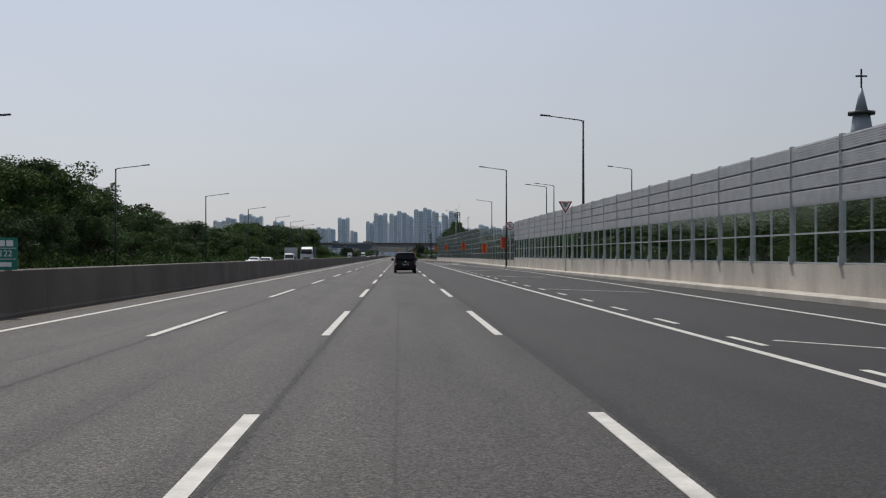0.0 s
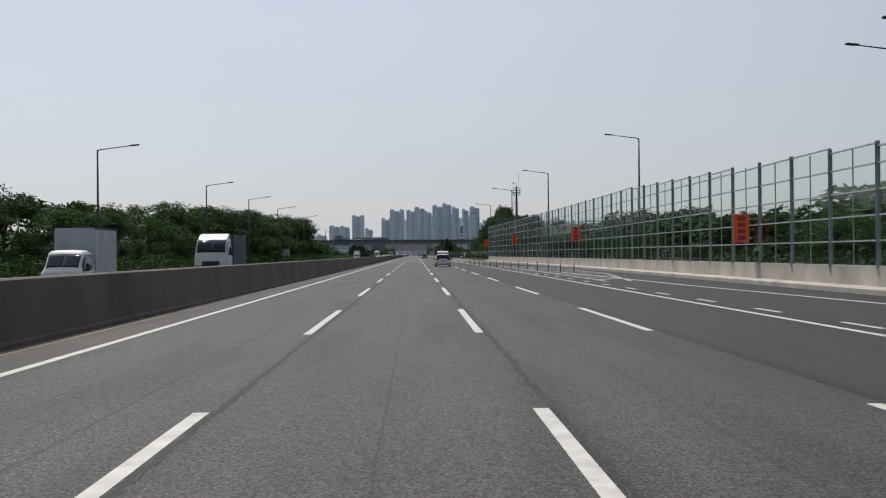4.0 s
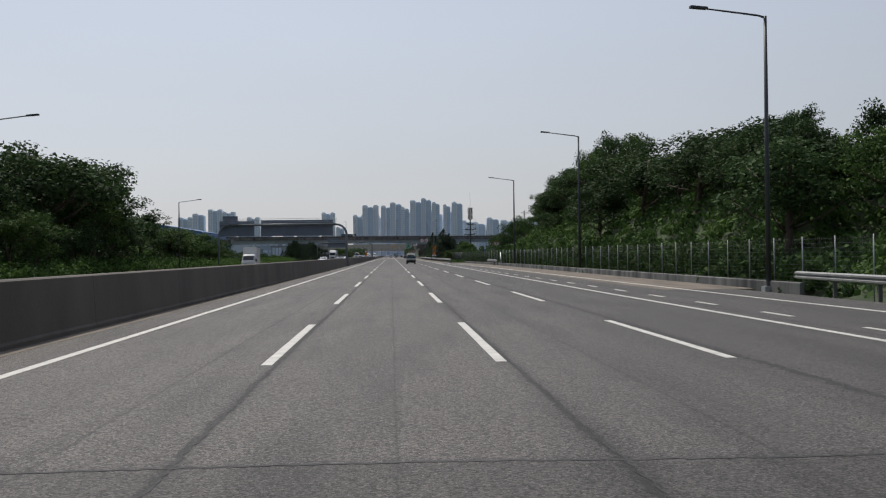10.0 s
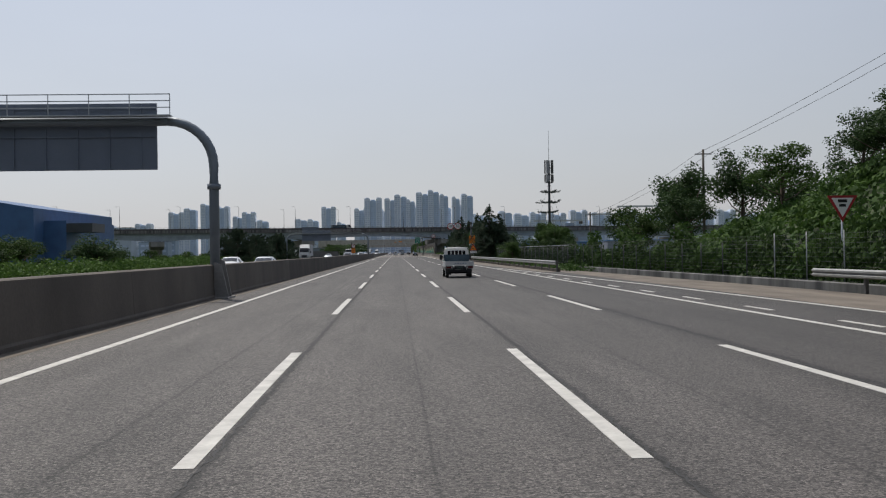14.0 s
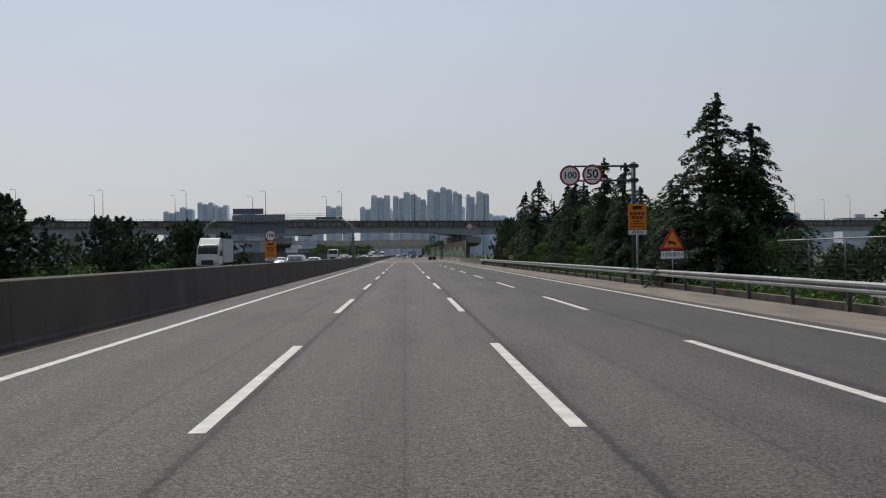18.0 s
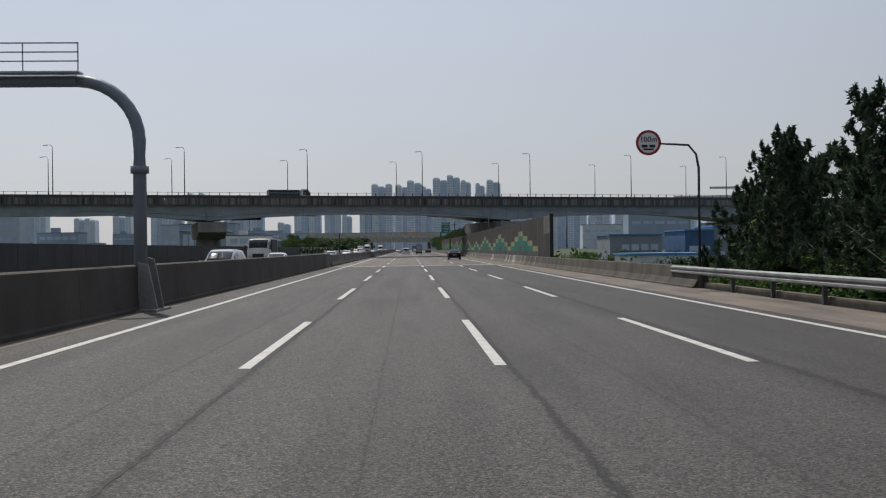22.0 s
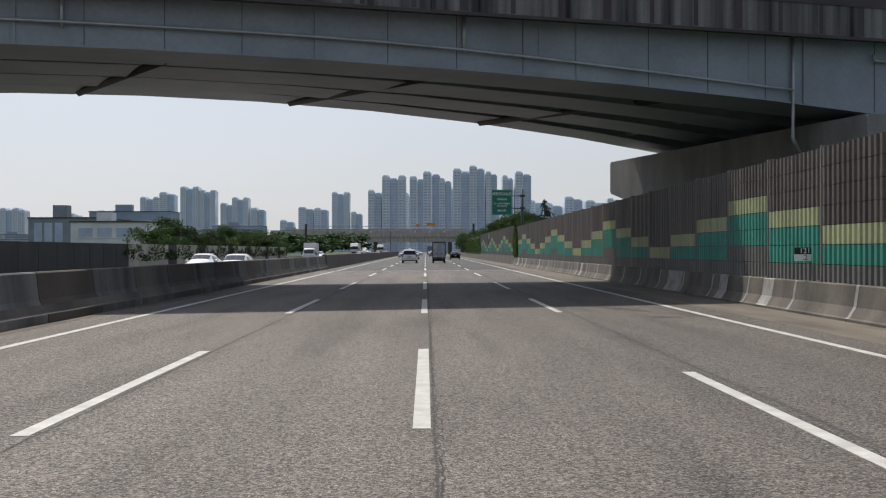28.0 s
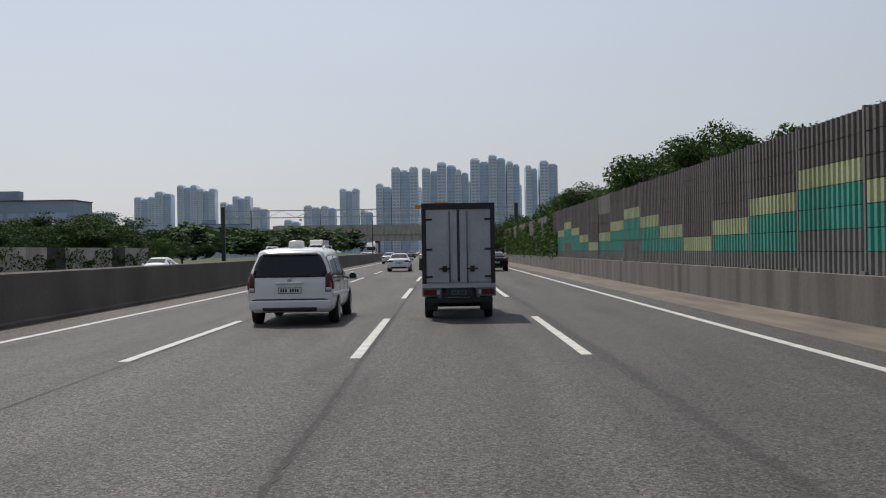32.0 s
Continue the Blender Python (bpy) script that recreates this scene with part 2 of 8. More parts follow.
M_DECK = asphalt_mat("bridge_asphalt", (0.132, 0.113, 0.096), 0.4, bands=((3.72, 0.014, 0.55), (7.46, 0.03, 0.4), (0.14, 0.012, 0.5)))
M_SHOULDER = mat("dusty_shoulder", (0.155, 0.128, 0.10), 0.9, var=0.2, scale=1.2, fine=20, bump=0.3, stretch=(1, 0.2, 1))
M_CRACK = mat("tar_crack", (0.03, 0.03, 0.03), 0.8, var=0.2)
M_LINE = mat("road_paint", (0.52, 0.50, 0.455), 0.6, var=0.12, scale=2.5, fine=18, bump=0.15)
M_JERSEY = mat("jersey_concrete", (0.155, 0.137, 0.114), 0.9, scale=0.8, fine=9, bump=0.25, col2=(0.035, 0.032, 0.028), amount=0.55, var=0.16, stretch=(1, 1, 0.5))
M_CONC = mat("barrier_concrete", (0.098, 0.083, 0.068), 0.85, var=0.16, scale=0.9, fine=14, bump=0.2, stretch=(1, 0.5, 0.35))
M_CONC_SOOT = mat("soot_stained_concrete", (0.064, 0.053, 0.043), 0.9, var=0.18, scale=0.9, fine=14, bump=0.2, stretch=(1, 0.5, 0.35))
M_JERSEY_OLD = mat("rust_stained_concrete", (0.10, 0.082, 0.064), 0.9, scale=0.8, fine=9, bump=0.25, col2=(0.035, 0.03, 0.024), amount=0.5, var=0.16, stretch=(1, 1, 0.5))
M_CONC_LIGHT = mat("new_concrete", (0.44, 0.405, 0.355), 0.85, var=0.14, scale=0.9, fine=14, bump=0.15, stretch=(1, 0.6, 0.3))
M_CONC_STAIN = mat("streaked_concrete", (0.24, 0.235, 0.225), 0.85, scale=0.55, fine=9, bump=0.15, stretch=(1.3, 1.3, 0.12), col2=(0.035, 0.035, 0.036), amount=0.44, var=0.1)
M_CONC_MID = mat("weathered_barrier_concrete", (0.175, 0.155, 0.130), 0.88, scale=0.7, fine=12, bump=0.2, col2=(0.075, 0.07, 0.064), amount=0.5, var=0.14, stretch=(1, 1, 0.3))
M_PIER = mat("pier_concrete", (0.26, 0.25, 0.235), 0.88, var=0.14, scale=0.7, fine=10, bump=0.15, stretch=(1, 1, 0.3))
M_PARAPET = mat("rain_streaked_parapet", (0.25, 0.24, 0.23), 0.88, scale=1.3, fine=9, bump=0.15, stretch=(1.6, 1.6, 0.05), col2=(0.014, 0.014, 0.016), amount=0.50, var=0.12)
M_COPING = mat("dull_parapet_coping", (0.085, 0.072, 0.074), 0.85, var=0.14, scale=0.5, fine=9, bump=0.1)
M_GANTRY = mat("grey_gantry_paint", (0.20, 0.23, 0.26), 0.5, 0.2, var=0.08)
M_NOSING = mat("worn_joint_concrete", (0.30, 0.265, 0.225), 0.85, var=0.12, scale=1.2, fine=12, bump=0.2, col2=(0.18, 0.16, 0.14), amount=0.5)
M_GIRDER = mat("painted_girder", (0.29, 0.33, 0.365), 0.5, var=0.1, scale=0.4, fine=6, bump=0.05)
M_SOIL = mat("grass_soil", (0.055, 0.072, 0.026), 0.95, var=0.3, scale=0.25, fine=6, bump=0.5, col2=(0.026, 0.042, 0.014))
M_STEEL = mat("galvanised_steel", (0.50, 0.52, 0.53), 0.45, 0.7, var=0.08, scale=2, fine=25)
M_POLE = mat("lamp_pole_paint", (0.055, 0.060, 0.065), 0.5, 0.3, var=0.08)
M_ALU = mat("louvred_aluminium", (0.55, 0.55, 0.56), 0.5, 0.35, var=0.07, scale=1.5, fine=20, bump=0.05)
M_POST = mat("weathered_steel_post", (0.30, 0.315, 0.32), 0.55, 0.5, var=0.08, scale=2, fine=25)
M_GLASS = glass_mat("clear_panel", (0.92, 0.955, 0.945), 0.10)
M_BROWN = mat("brown_panel", (0.128, 0.110, 0.096), 0.6, var=0.2, scale=1.6, fine=12, stretch=(1, 1.6, 0.12))
M_YELLOW = mat("pale_yellow_panel", (0.42, 0.45, 0.25), 0.6, var=0.12, scale=1.2, fine=12, stretch=(1, 1, 0.3))
M_GREEN = mat("teal_green_panel", (0.05, 0.29, 0.22), 0.6, var=0.12, scale=1.2, fine=12, stretch=(1, 1, 0.3))
M_GREY_PANEL = mat("grey_panel", (0.17, 0.165, 0.155), 0.65, var=0.12, scale=1.2, fine=12, stretch=(1, 1, 0.3))
M_ORANGE = mat("orange_banner", (0.85, 0.14, 0.03), 0.6, var=0.05)
M_RED = mat("sign_red", (0.38, 0.022, 0.028), 0.5, var=0.04, bump=0)
M_WHITE = mat("sign_white", (0.80, 0.80, 0.78), 0.5, var=0.03, bump=0)
M_BLACK = mat("sign_black", (0.015, 0.015, 0.017), 0.5, var=0.05, bump=0)
M_SIGN_GREEN = mat("sign_green", (0.01, 0.19, 0.13), 0.5, var=0.05, bump=0)
M_SIGN_ORANGE = mat("sign_orange", (0.80, 0.25, 0.012), 0.55, var=0.06, bump=0)
M_SIGN_BROWN = mat("faded_sign_letters", (0.20, 0.035, 0.012), 0.6, var=0.1, bump=0)
M_SIGN_BACK = mat("sign_back", (0.17, 0.20, 0.25), 0.55, 0.2, var=0.06, bump=0.02)
M_TRUNK = mat("bark", (0.10, 0.075, 0.055), 0.9, var=0.2, scale=4, fine=20, bump=0.4, stretch=(1, 1, 0.2))
M_LEAF = leaf_mat("leaves", (0.028, 0.058, 0.015), (0.075, 0.125, 0.032))
M_LEAF_DARK = leaf_mat("dark_leaves", (0.025, 0.050, 0.019), (0.058, 0.097, 0.034))
M_NEEDLE = leaf_mat("needles", (0.026, 0.046, 0.030), (0.062, 0.092, 0.054))
M_VINE = leaf_mat("vine_leaves", (0.034, 0.078, 0.014), (0.10, 0.17, 0.038))
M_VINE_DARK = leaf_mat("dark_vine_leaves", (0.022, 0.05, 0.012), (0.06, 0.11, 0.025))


# ---- mesh helpers ----
def box(bm, x0, x1, y0, y1, z0, z1):
    vs = [bm.verts.new(p) for p in ((x0, y0, z0), (x1, y0, z0), (x1, y1, z0), (x0, y1, z0), (x0, y0, z1), (x1, y0, z1), (x1, y1, z1), (x0, y1, z1))]
    for f in ((3, 2, 1, 0), (4, 5, 6, 7), (0, 1, 5, 4), (1, 2, 6, 5), (2, 3, 7, 6), (3, 0, 4, 7)):
        bm.faces.new([vs[i] for i in f])
    return vs


def boxes(*dims):
    bm = bmesh.new()
    for d in dims:
        box(bm, *d)
    return bm


def prism(pts, a0, a1, axis="y", at=None):
    """A polygon swept along an axis; pts are the two other coordinates in order."""
    bm = bmesh.new()

    def co(p, a):
        return {"y": (p[0], a, p[1]), "x": (a, p[0], p[1]), "z": (p[0], p[1], a)}[axis]
    lo, hi = [bm.verts.new(co(p, a0)) for p in pts], [bm.verts.new(co(p, a1)) for p in pts]
    k = len(pts)
    for i in range(k):
        bm.faces.new((lo[i], lo[(i + 1) % k], hi[(i + 1) % k], hi[i]))
    bm.faces.new(lo[::-1])
    bm.faces.new(hi)
    bmesh.ops.recalc_face_normals(bm, faces=bm.faces)
    return bm


def tube(bm, path, r0, r1=None, sides=8):
    """A round bar along a list of points, tapering from r0 to r1."""
    r1 = r0 if r1 is None else r1
    pts = [Vector(p) for p in path]
    rings = []
    for i, p in enumerate(pts):
        d = (pts[min(i + 1, len(pts) - 1)] - pts[max(i - 1, 0)]).normalized()
        q = d.to_track_quat("Z", "Y")
        r = r0 + (r1 - r0) * i / max(1, len(pts) - 1)
        rings.append([bm.verts.new(p + q @ Vector((r * math.cos(2 * math.pi * k / sides), r * math.sin(2 * math.pi * k / sides), 0))) for k in range(sides)])
    for a, b in zip(rings, rings[1:]):
        for k in range(sides):
            bm.faces.new((a[k], a[(k + 1) % sides], b[(k + 1) % sides], b[k])).smooth = True
    bm.faces.new(rings[0][::-1])
    bm.faces.new(rings[-1])
    return bm


def tubed(path, r0, r1=None, sides=8):
    return tube(bmesh.new(), path, r0, r1, sides)


def disc(cx, cz, r, y0, y1, sides=28):
    """A round plate facing along y."""
    return prism([(cx + r * math.cos(2 * math.pi * k / sides), cz + r * math.sin(2 * math.pi * k / sides)) for k in range(sides)], y0, y1)


def mesh_of(name, bm, material):
    me = bpy.data.meshes.new(name)
    bm.to_mesh(me)
    bm.free()
    for m in material if isinstance(material, (list, tuple)) else [material]:
        me.materials.append(m)
    return me


def part(name, bm, material, parent=None, label="", m=None):
    me = bm if isinstance(bm, bpy.types.Mesh) else mesh_of(name, bm, material)
    ob = new(name, me)
    if parent:
        ob.parent = parent
    if m is not None:
        ob.matrix_basis = m
    if label:
        tagged(ob, label)
    return ob


def thing(name, label, category, group="", m=None, kind=""):
    ob = new(name)
    tagged(ob, label, category, group, kind)
    if m is not None:
        ob.matrix_basis = m
    return ob


def setting(name, bm, material, label, category, m=None):
    return tagged(part(name, bm, material, m=m), label, category, kind="structure")


def smooth_step(a, b, v):
    k = np.clip((v - a) / (b - a), 0, 1)
    return k * k * (3 - 2 * k)


# ---- ground: one sheet with the cuttings beside the road ----
def ground_z(x, y):
    x, y = np.asarray(x, float), np.asarray(y, float)
    left = smooth_step(-27, -46, x) * (6.5 * smooth_step(260, 120, y) + 4.5 * smooth_step(508, 462, y))
    right = (8.6 * np.clip((x - 20.3) / 8.2, 0, 1) + 0.8 * smooth_step(28, 40, x)) * smooth_step(325, 372, y) * smooth_step(545, 440, y)
    hills = 12 * smooth_step(50, 110, x) * smooth_step(60, 150, y) * smooth_step(330, 250, y)
    low = -4.5 * smooth_step(640, 720, y) * (smooth_step(15.5, 21, x) + smooth_step(-24, -32, x)) * smooth_step(945, 905, y)
    return -0.32 + left + right + hills + low + 0.12 * np.sin(x * 0.7 + y * 0.31) * np.cos(y * 0.43) * (np.abs(x + 1) > 24)


xs = np.concatenate([[-4000, -1500, -600, -250, -120, -80], np.arange(-60, 60.1, 2.0), [80, 120, 250, 600, 1500, 4000]])
ys = np.concatenate([[-1500, -500, -200], np.arange(-100, 1100.1, 8.0), [1300, 1700, 2500, 4900]])
gx, gy = np.meshgrid(xs, ys)
gz = ground_z(gx, gy)
ground_me = bpy.data.meshes.new("ground")
w = len(xs)
ground_me.from_pydata(np.stack([gx, gy, gz], -1).reshape(-1, 3).tolist(), [],
                      [(j * w + i, j * w + i + 1, (j + 1) * w + i + 1, (j + 1) * w + i) for j in range(len(ys) - 1) for i in range(w - 1)])
ground_me.materials.append(M_SOIL)
tagged(new("ground", ground_me), "grassy ground and cut slopes beside the expressway", "ground", kind="structure")

# ---- road ----
X0, XL, XR = -3.6, (0.0, 3.6, 7.2), 10.75           # edge line, lane lines, right edge line
Y0, Y1, YJ0, YJ1 = -120.0, 1900.0, 756.2, 908.3     # road ends and the two bridge joints
SKEW = 0.26


def slab(y0, y1, k0, k1, x0=-22.5, x1=13.9, z0=-0.3, z1=0.0):
    """A level slab whose two ends are cut at a skew."""
    bm = bmesh.new()
    v = [bm.verts.new((x, y + k * (x - 2.8), z)) for z in (z0, z1) for x, y, k in ((x0, y0, k0), (x1, y0, k0), (x1, y1, k1), (x0, y1, k1))]
    for f in ((3, 2, 1, 0), (4, 5, 6, 7), (0, 1, 5, 4), (1, 2, 6, 5), (2, 3, 7, 6), (3, 0, 4, 7)):
        bm.faces.new([v[i] for i in f])
    return bm


road = setting("road", slab(Y0, YJ0 - 0.66, 0, SKEW), M_ASPHALT, "worn grey asphalt expressway carriageway", "road")
setting("bridge_deck", slab(YJ0 + 0.66, YJ1 - 0.66, SKEW, SKEW, z0=-0.9), M_DECK, "pale brownish asphalt of the bridge deck", "road")
setting("road_beyond", slab(YJ1 + 0.66, Y1, SKEW, 0), M_ASPHALT_FAR, "worn grey asphalt beyond the bridge", "road")
for yj in (YJ0, YJ1):
    joint = thing("expansion_joint", "pale concrete expansion joint across the road", "joint", kind="structure")
    nose = M_CONC_LIGHT if yj == YJ0 else M_NOSING
    part("nosing", slab(yj - 0.66, yj - 0.02, SKEW, SKEW, z1=0.008), nose, joint)
    part("nosing", slab(yj + 0.02, yj + 0.66, SKEW, SKEW, z1=0.008), nose, joint)
    part("gap_seal", slab(yj - 0.02, yj + 0.02, SKEW, SKEW, z1=-0.004), M_CRACK, joint)


def quad_strip(name, pts, material, label, category, z0=-0.3, z1=0.004):
    """A slab between two edges given as (y, x_left, x_right)."""
    bm = bmesh.new()
    rows = [[bm.verts.new(p) for p in ((a, y, z1), (b, y, z1), (b, y, z0), (a, y, z0))] for y, a, b in pts]
    for p, q in zip(rows, rows[1:]):
        for k in range(4):
            bm.faces.new((p[k], p[(k + 1) % 4], q[(k + 1) % 4], q[k]))
    bm.faces.new(rows[0][::-1])
    bm.faces.new(rows[-1])
    bmesh.ops.recalc_face_normals(bm, faces=bm.faces)
    return setting(name, bm, material, label, category)


quad_strip("ramp_lane", [(Y0, 11.4, 19.0), (20, 11.4, 20.6), (70, 11.4, 21.5), (125, 11.4, 21.3), (200, 11.4, 19.6), (303, 11.4, 17.7)], M_ASPHALT_DARK, "dark newer asphalt of the joining lane", "road")
quad_strip("joining_lane", [(303, 11.4, 17.7), (320, 11.4, 17.4), (340, 11.4, 17.0)], M_ASPHALT, "worn grey asphalt of the joining lane", "road")
quad_strip("dark_outer_lane", [(Y0, 7.36, 11.4), (303, 7.36, 11.4)], M_ASPHALT_MID, "darker asphalt of the outer lane", "road", z1=0.002)
quad_strip("shoulder", [(340, 13.9, 18.0), (460, 13.9, 17.6), (520, 13.9, 15.2), (700, 13.9, 14.6)], M_SHOULDER, "dusty brown road shoulder", "road")
quad_strip("verge", [(500, 12.6, 13.9), (560, 11.3, 13.9), (757.5, 11.3, 13.9)], M_SHOULDER, "dusty brown hard shoulder strip", "road")
quad_strip("verge", [(760.5, 11.6, 13.9), (909.5, 11.6, 13.9)], M_SHOULDER, "dusty brown hard shoulder strip", "road")
quad_strip("verge", [(912, 11.7, 13.9), (1200, 11.7, 13.9)], M_SHOULDER, "dusty brown hard shoulder strip", "road")
for a, b in ((Y0, YJ0 - 3), (YJ0 - 1.3, YJ1 - 3), (YJ1 - 1.3, 1400)):
    quad_strip("median_strip", [(a, -5.1, -4.72), (b, -5.1, -4.72)], M_SHOULDER, "rusty dust along the foot of the median barrier", "road")

# lane lines: each dash a piece of the road
dash_me = mesh_of("lane_dash", boxes((-0.085, 0.085, -9.3, 0, -0.02, 0.006)), M_LINE)
dash_short = mesh_of("lane_dash", boxes((-0.085, 0.085, -7.8, 0, -0.02, 0.006)), M_LINE)
DECK_DASHES = {0.0: ((0.1, 825.0), (0, 841.4), (0, 859.4), (1, 878.0), (1, 900.4)), 3.6: ((0, 824.3), (0, 841.7), (0, 859.4), (1, 877.9), (1, 899.7)), 7.2: ((1, 822.4), (0, 838.3), (0, 859.7), (1, 877.9), (1, 900.5))}
for xl in XL:
    for y in list(range(-60, 741, 20)) + [920.0] + [940.3 + 20 * k for k in range(0, 22)]:
        part("lane_dash", dash_me, None, road, m=pose(xl, y, 0))
    for long, y in [(0, 757.5), (1, 780.3), (1, 801.5)] + list(DECK_DASHES[xl]):
        part("lane_dash", dash_me if long else dash_short, None, road, m=pose(xl, y, 0))
for xl in (-16.8, -13.2, -9.6):
    part("far_lane_line", boxes(*[(xl - 0.085, xl + 0.085, -50 + 20 * k, -41 + 20 * k, -0.02, 0.006) for k in range(60)]), M_LINE, road, "dashed lane line of the opposite carriageway")
for a, b in ((Y0, YJ0 - 0.5), (YJ0 + 0.5, YJ1 - 0.5), (YJ1 + 0.5, 1500)):
    for xl in (X0, -6.3, -20.4):
        part("edge_line", boxes((xl - 0.09, xl + 0.09, a, b, -0.02, 0.006)), M_LINE, road, "solid white edge line")
# the outer edge line draws in once the joining lane has ended
# short dashes and the outer line of the joining lane, which tapers away
short_me = mesh_of("short_dash", boxes((-0.075, 0.075, -2.1, 0, -0.02, 0.010)), M_LINE)
for k in range(90):
    y = -39.1 + 6.13 * k
    if y < 512:
        part("short_dash", short_me, None, road, m=pose(float(np.interp(y, (15, 30, 330, 512), (11.82, 12.1, 12.0, 11.2))), y, 0))


def line_through(pts, width=0.18, z=0.010):
    bm = bmesh.new()
    for (xa, ya), (xb, yb) in zip(pts, pts[1:]):
        d = Vector((xb - xa, yb - ya)).normalized()
        nx, ny = -d.y * width / 2, d.x * width / 2
        v = [bm.verts.new(p) for p in ((xa - nx, ya - ny, z), (xb - nx, yb - ny, z), (xb + nx, yb + ny, z), (xa + nx, ya + ny, z))]
        f = bm.faces.new(v)
    bmesh.ops.recalc_face_normals(bm, faces=bm.faces)
    r = bmesh.ops.extrude_face_region(bm, geom=list(bm.faces))
    bmesh.ops.translate(bm, vec=(0, 0, -0.012), verts=[g for g in r["geom"] if isinstance(g, bmesh.types.BMVert)])
    bmesh.ops.recalc_face_normals(bm, faces=bm.faces)
    return bm


part("ramp_line", line_through([(16.2, Y0), (16.6, 13), (17.6, 50), (18.0, 90), (17.4, 125), (15.6, 160), (14.6, 200)]), M_LINE, road, "solid white line of the joining lane")
part("ramp_line", line_through([(15.6, 290), (14.9, 330), (14.4, 418), (13.2, 470), (11.2, 520)]), M_LINE, road, "solid white taper line")
for y in (-24, 8.0, 39.0, 71, 103):
    part("slanting_line", line_through([(12.4, y + 1.0), (16.2, y - 4.0)], 0.13), M_LINE, road, "thin slanting line across the joining lane")
for a, b, pts in ((0, 0, [(11.28, Y0), (11.3, 190), (11.06, 282), (10.75, 335), (XR, 560), (XR, YJ0 - 1.5)]), (0, 0, [(XR, YJ0 + 2.6), (XR, YJ1 + 1.5)]), (0, 0, [(XR, YJ1 + 2.6), (XR, 1500)])):
    part("edge_line", line_through(pts, 0.18, 0.006), M_LINE, road, "solid white edge line")
# transverse seam where the newer surface begins, and dark repair patches past the bridge
bm = bmesh.new()
prev = None
srng = random.Random(12)
for k in range(160):
    x = -4.6 + 0.1 * k
    y = 303.0 + 0.05 * math.sin(x * 0.9) + srng.uniform(-0.03, 0.03)
    row = (bm.verts.new((x, y, 0.0036)), bm.verts.new((x, y + srng.uniform(0.02, 0.07), 0.0036)))
    if prev and x < 7.3:
        bm.faces.new((prev[0], row[0], row[1], prev[1]))
    prev = row
part("surface_seam", bm, M_CRACK, road, "dark ragged seam across the road")
M_PATCH = mat("repair_asphalt", (0.036, 0.033, 0.031), 0.85, var=0.16, scale=1.0, fine=40, bump=0.3)
for x0, x1, y0, y1 in ((4.02, 5.6, 925.95, 926.65), (5.65, 8.35, 923.3, 926.2)):
    part("repair_patch", boxes((x0, x1, y0, y1, -0.02, 0.0032)), M_PATCH, road, "dark rectangular asphalt repair")
# painted gore with slanting bars
for k in range(14):
    y = 172 + 4.9 * k
    w = 1.2 + 3.4 * math.sin(math.pi * min(1, (k + 2) / 16.5))
    part("gore_bar", line_through([(13.4, y), (13.4 + w * 0.8, y + 2.2)], 0.4), M_LINE, road)
part("gore_edge", line_through([(13.2, 168), (13.2, 242)], 0.15), M_LINE, road)
part("gore_edge", line_through([(14.6, 168), (17.2, 190), (17.4, 220), (13.4, 246)], 0.15), M_LINE, road)

# tar-dark seams beside the lane lines
rng = random.Random(4)
for xl in XL:
    bm = bmesh.new()
    prev = None
    y = -60.0
    while y < 1150:
        wob = xl + 0.15 + 0.05 * noise.noise(Vector((xl, y * 0.15, 0))) + rng.uniform(-0.035, 0.035)
        hw = rng.uniform(0.002, 0.018) * (0.75 + noise.noise(Vector((xl * 3, y * 0.05, 5))))
        row = (bm.verts.new((wob - hw, y, 0.0035)), bm.verts.new((wob + hw, y, 0.0035)))
        if prev and not (YJ0 - 1 < y < YJ0 + 1.2 or YJ1 - 1 < y < YJ1 + 1.2):
            bm.faces.new((prev[0], prev[1], row[1], row[0]))
        prev = row
        y += 0.13
    part("road_seam", bm, M_CRACK, road, "dark cracked seam along the lane line")

# ---- median barrier ----
profile = [(-5.12, -0.2), (-5.12, 0.08), (-5.15, 0.14), (-5.20, 0.95), (-5.22, 1.25), (-5.27, 1.28), (-5.57, 1.28), (-5.62, 1.25), (-5.64, 0.95), (-5.74, 0.16), (-5.82, 0.10), (-5.82, -0.2)]
median = tagged(new("median_barrier"), "tall grey concrete median barrier", "barrier", kind="structure")
seg = mesh_of("barrier_segment", prism([(x + 5.42, z) for x, z in profile], -9.985, 0), M_CONC)
seg_soot = mesh_of("barrier_segment", prism([(x + 5.42, z) for x, z in profile], -9.985, 0), M_CONC_SOOT)
for k in range(-12, 76):
    part("barrier_segment", seg_soot if k >= 50 else seg, None, median, m=pose(-5.42, 10 * k, 0))
end_seg = mesh_of("barrier_segment", prism([(x + 5.42, z) for x, z in profile], -5.9, 0), M_CONC)
part("barrier_segment", end_seg, None, median, m=pose(-5.42, 755.95, 0))
jersey_pts = [(-0.40, -0.2), (-0.40, 0.08), (-0.34, 0.12), (-0.20, 0.42), (-0.13, 1.02), (-0.10, 1.05), (0.10, 1.05), (0.13, 1.02), (0.20, 0.42), (0.34, 0.12), (0.40, 0.08), (0.40, -0.2)]
jersey = [mesh_of("jersey_segment", prism(jersey_pts, -3.96, 0), m) for m in (M_CONC, M_CONC_STAIN, M_CONC_MID)]
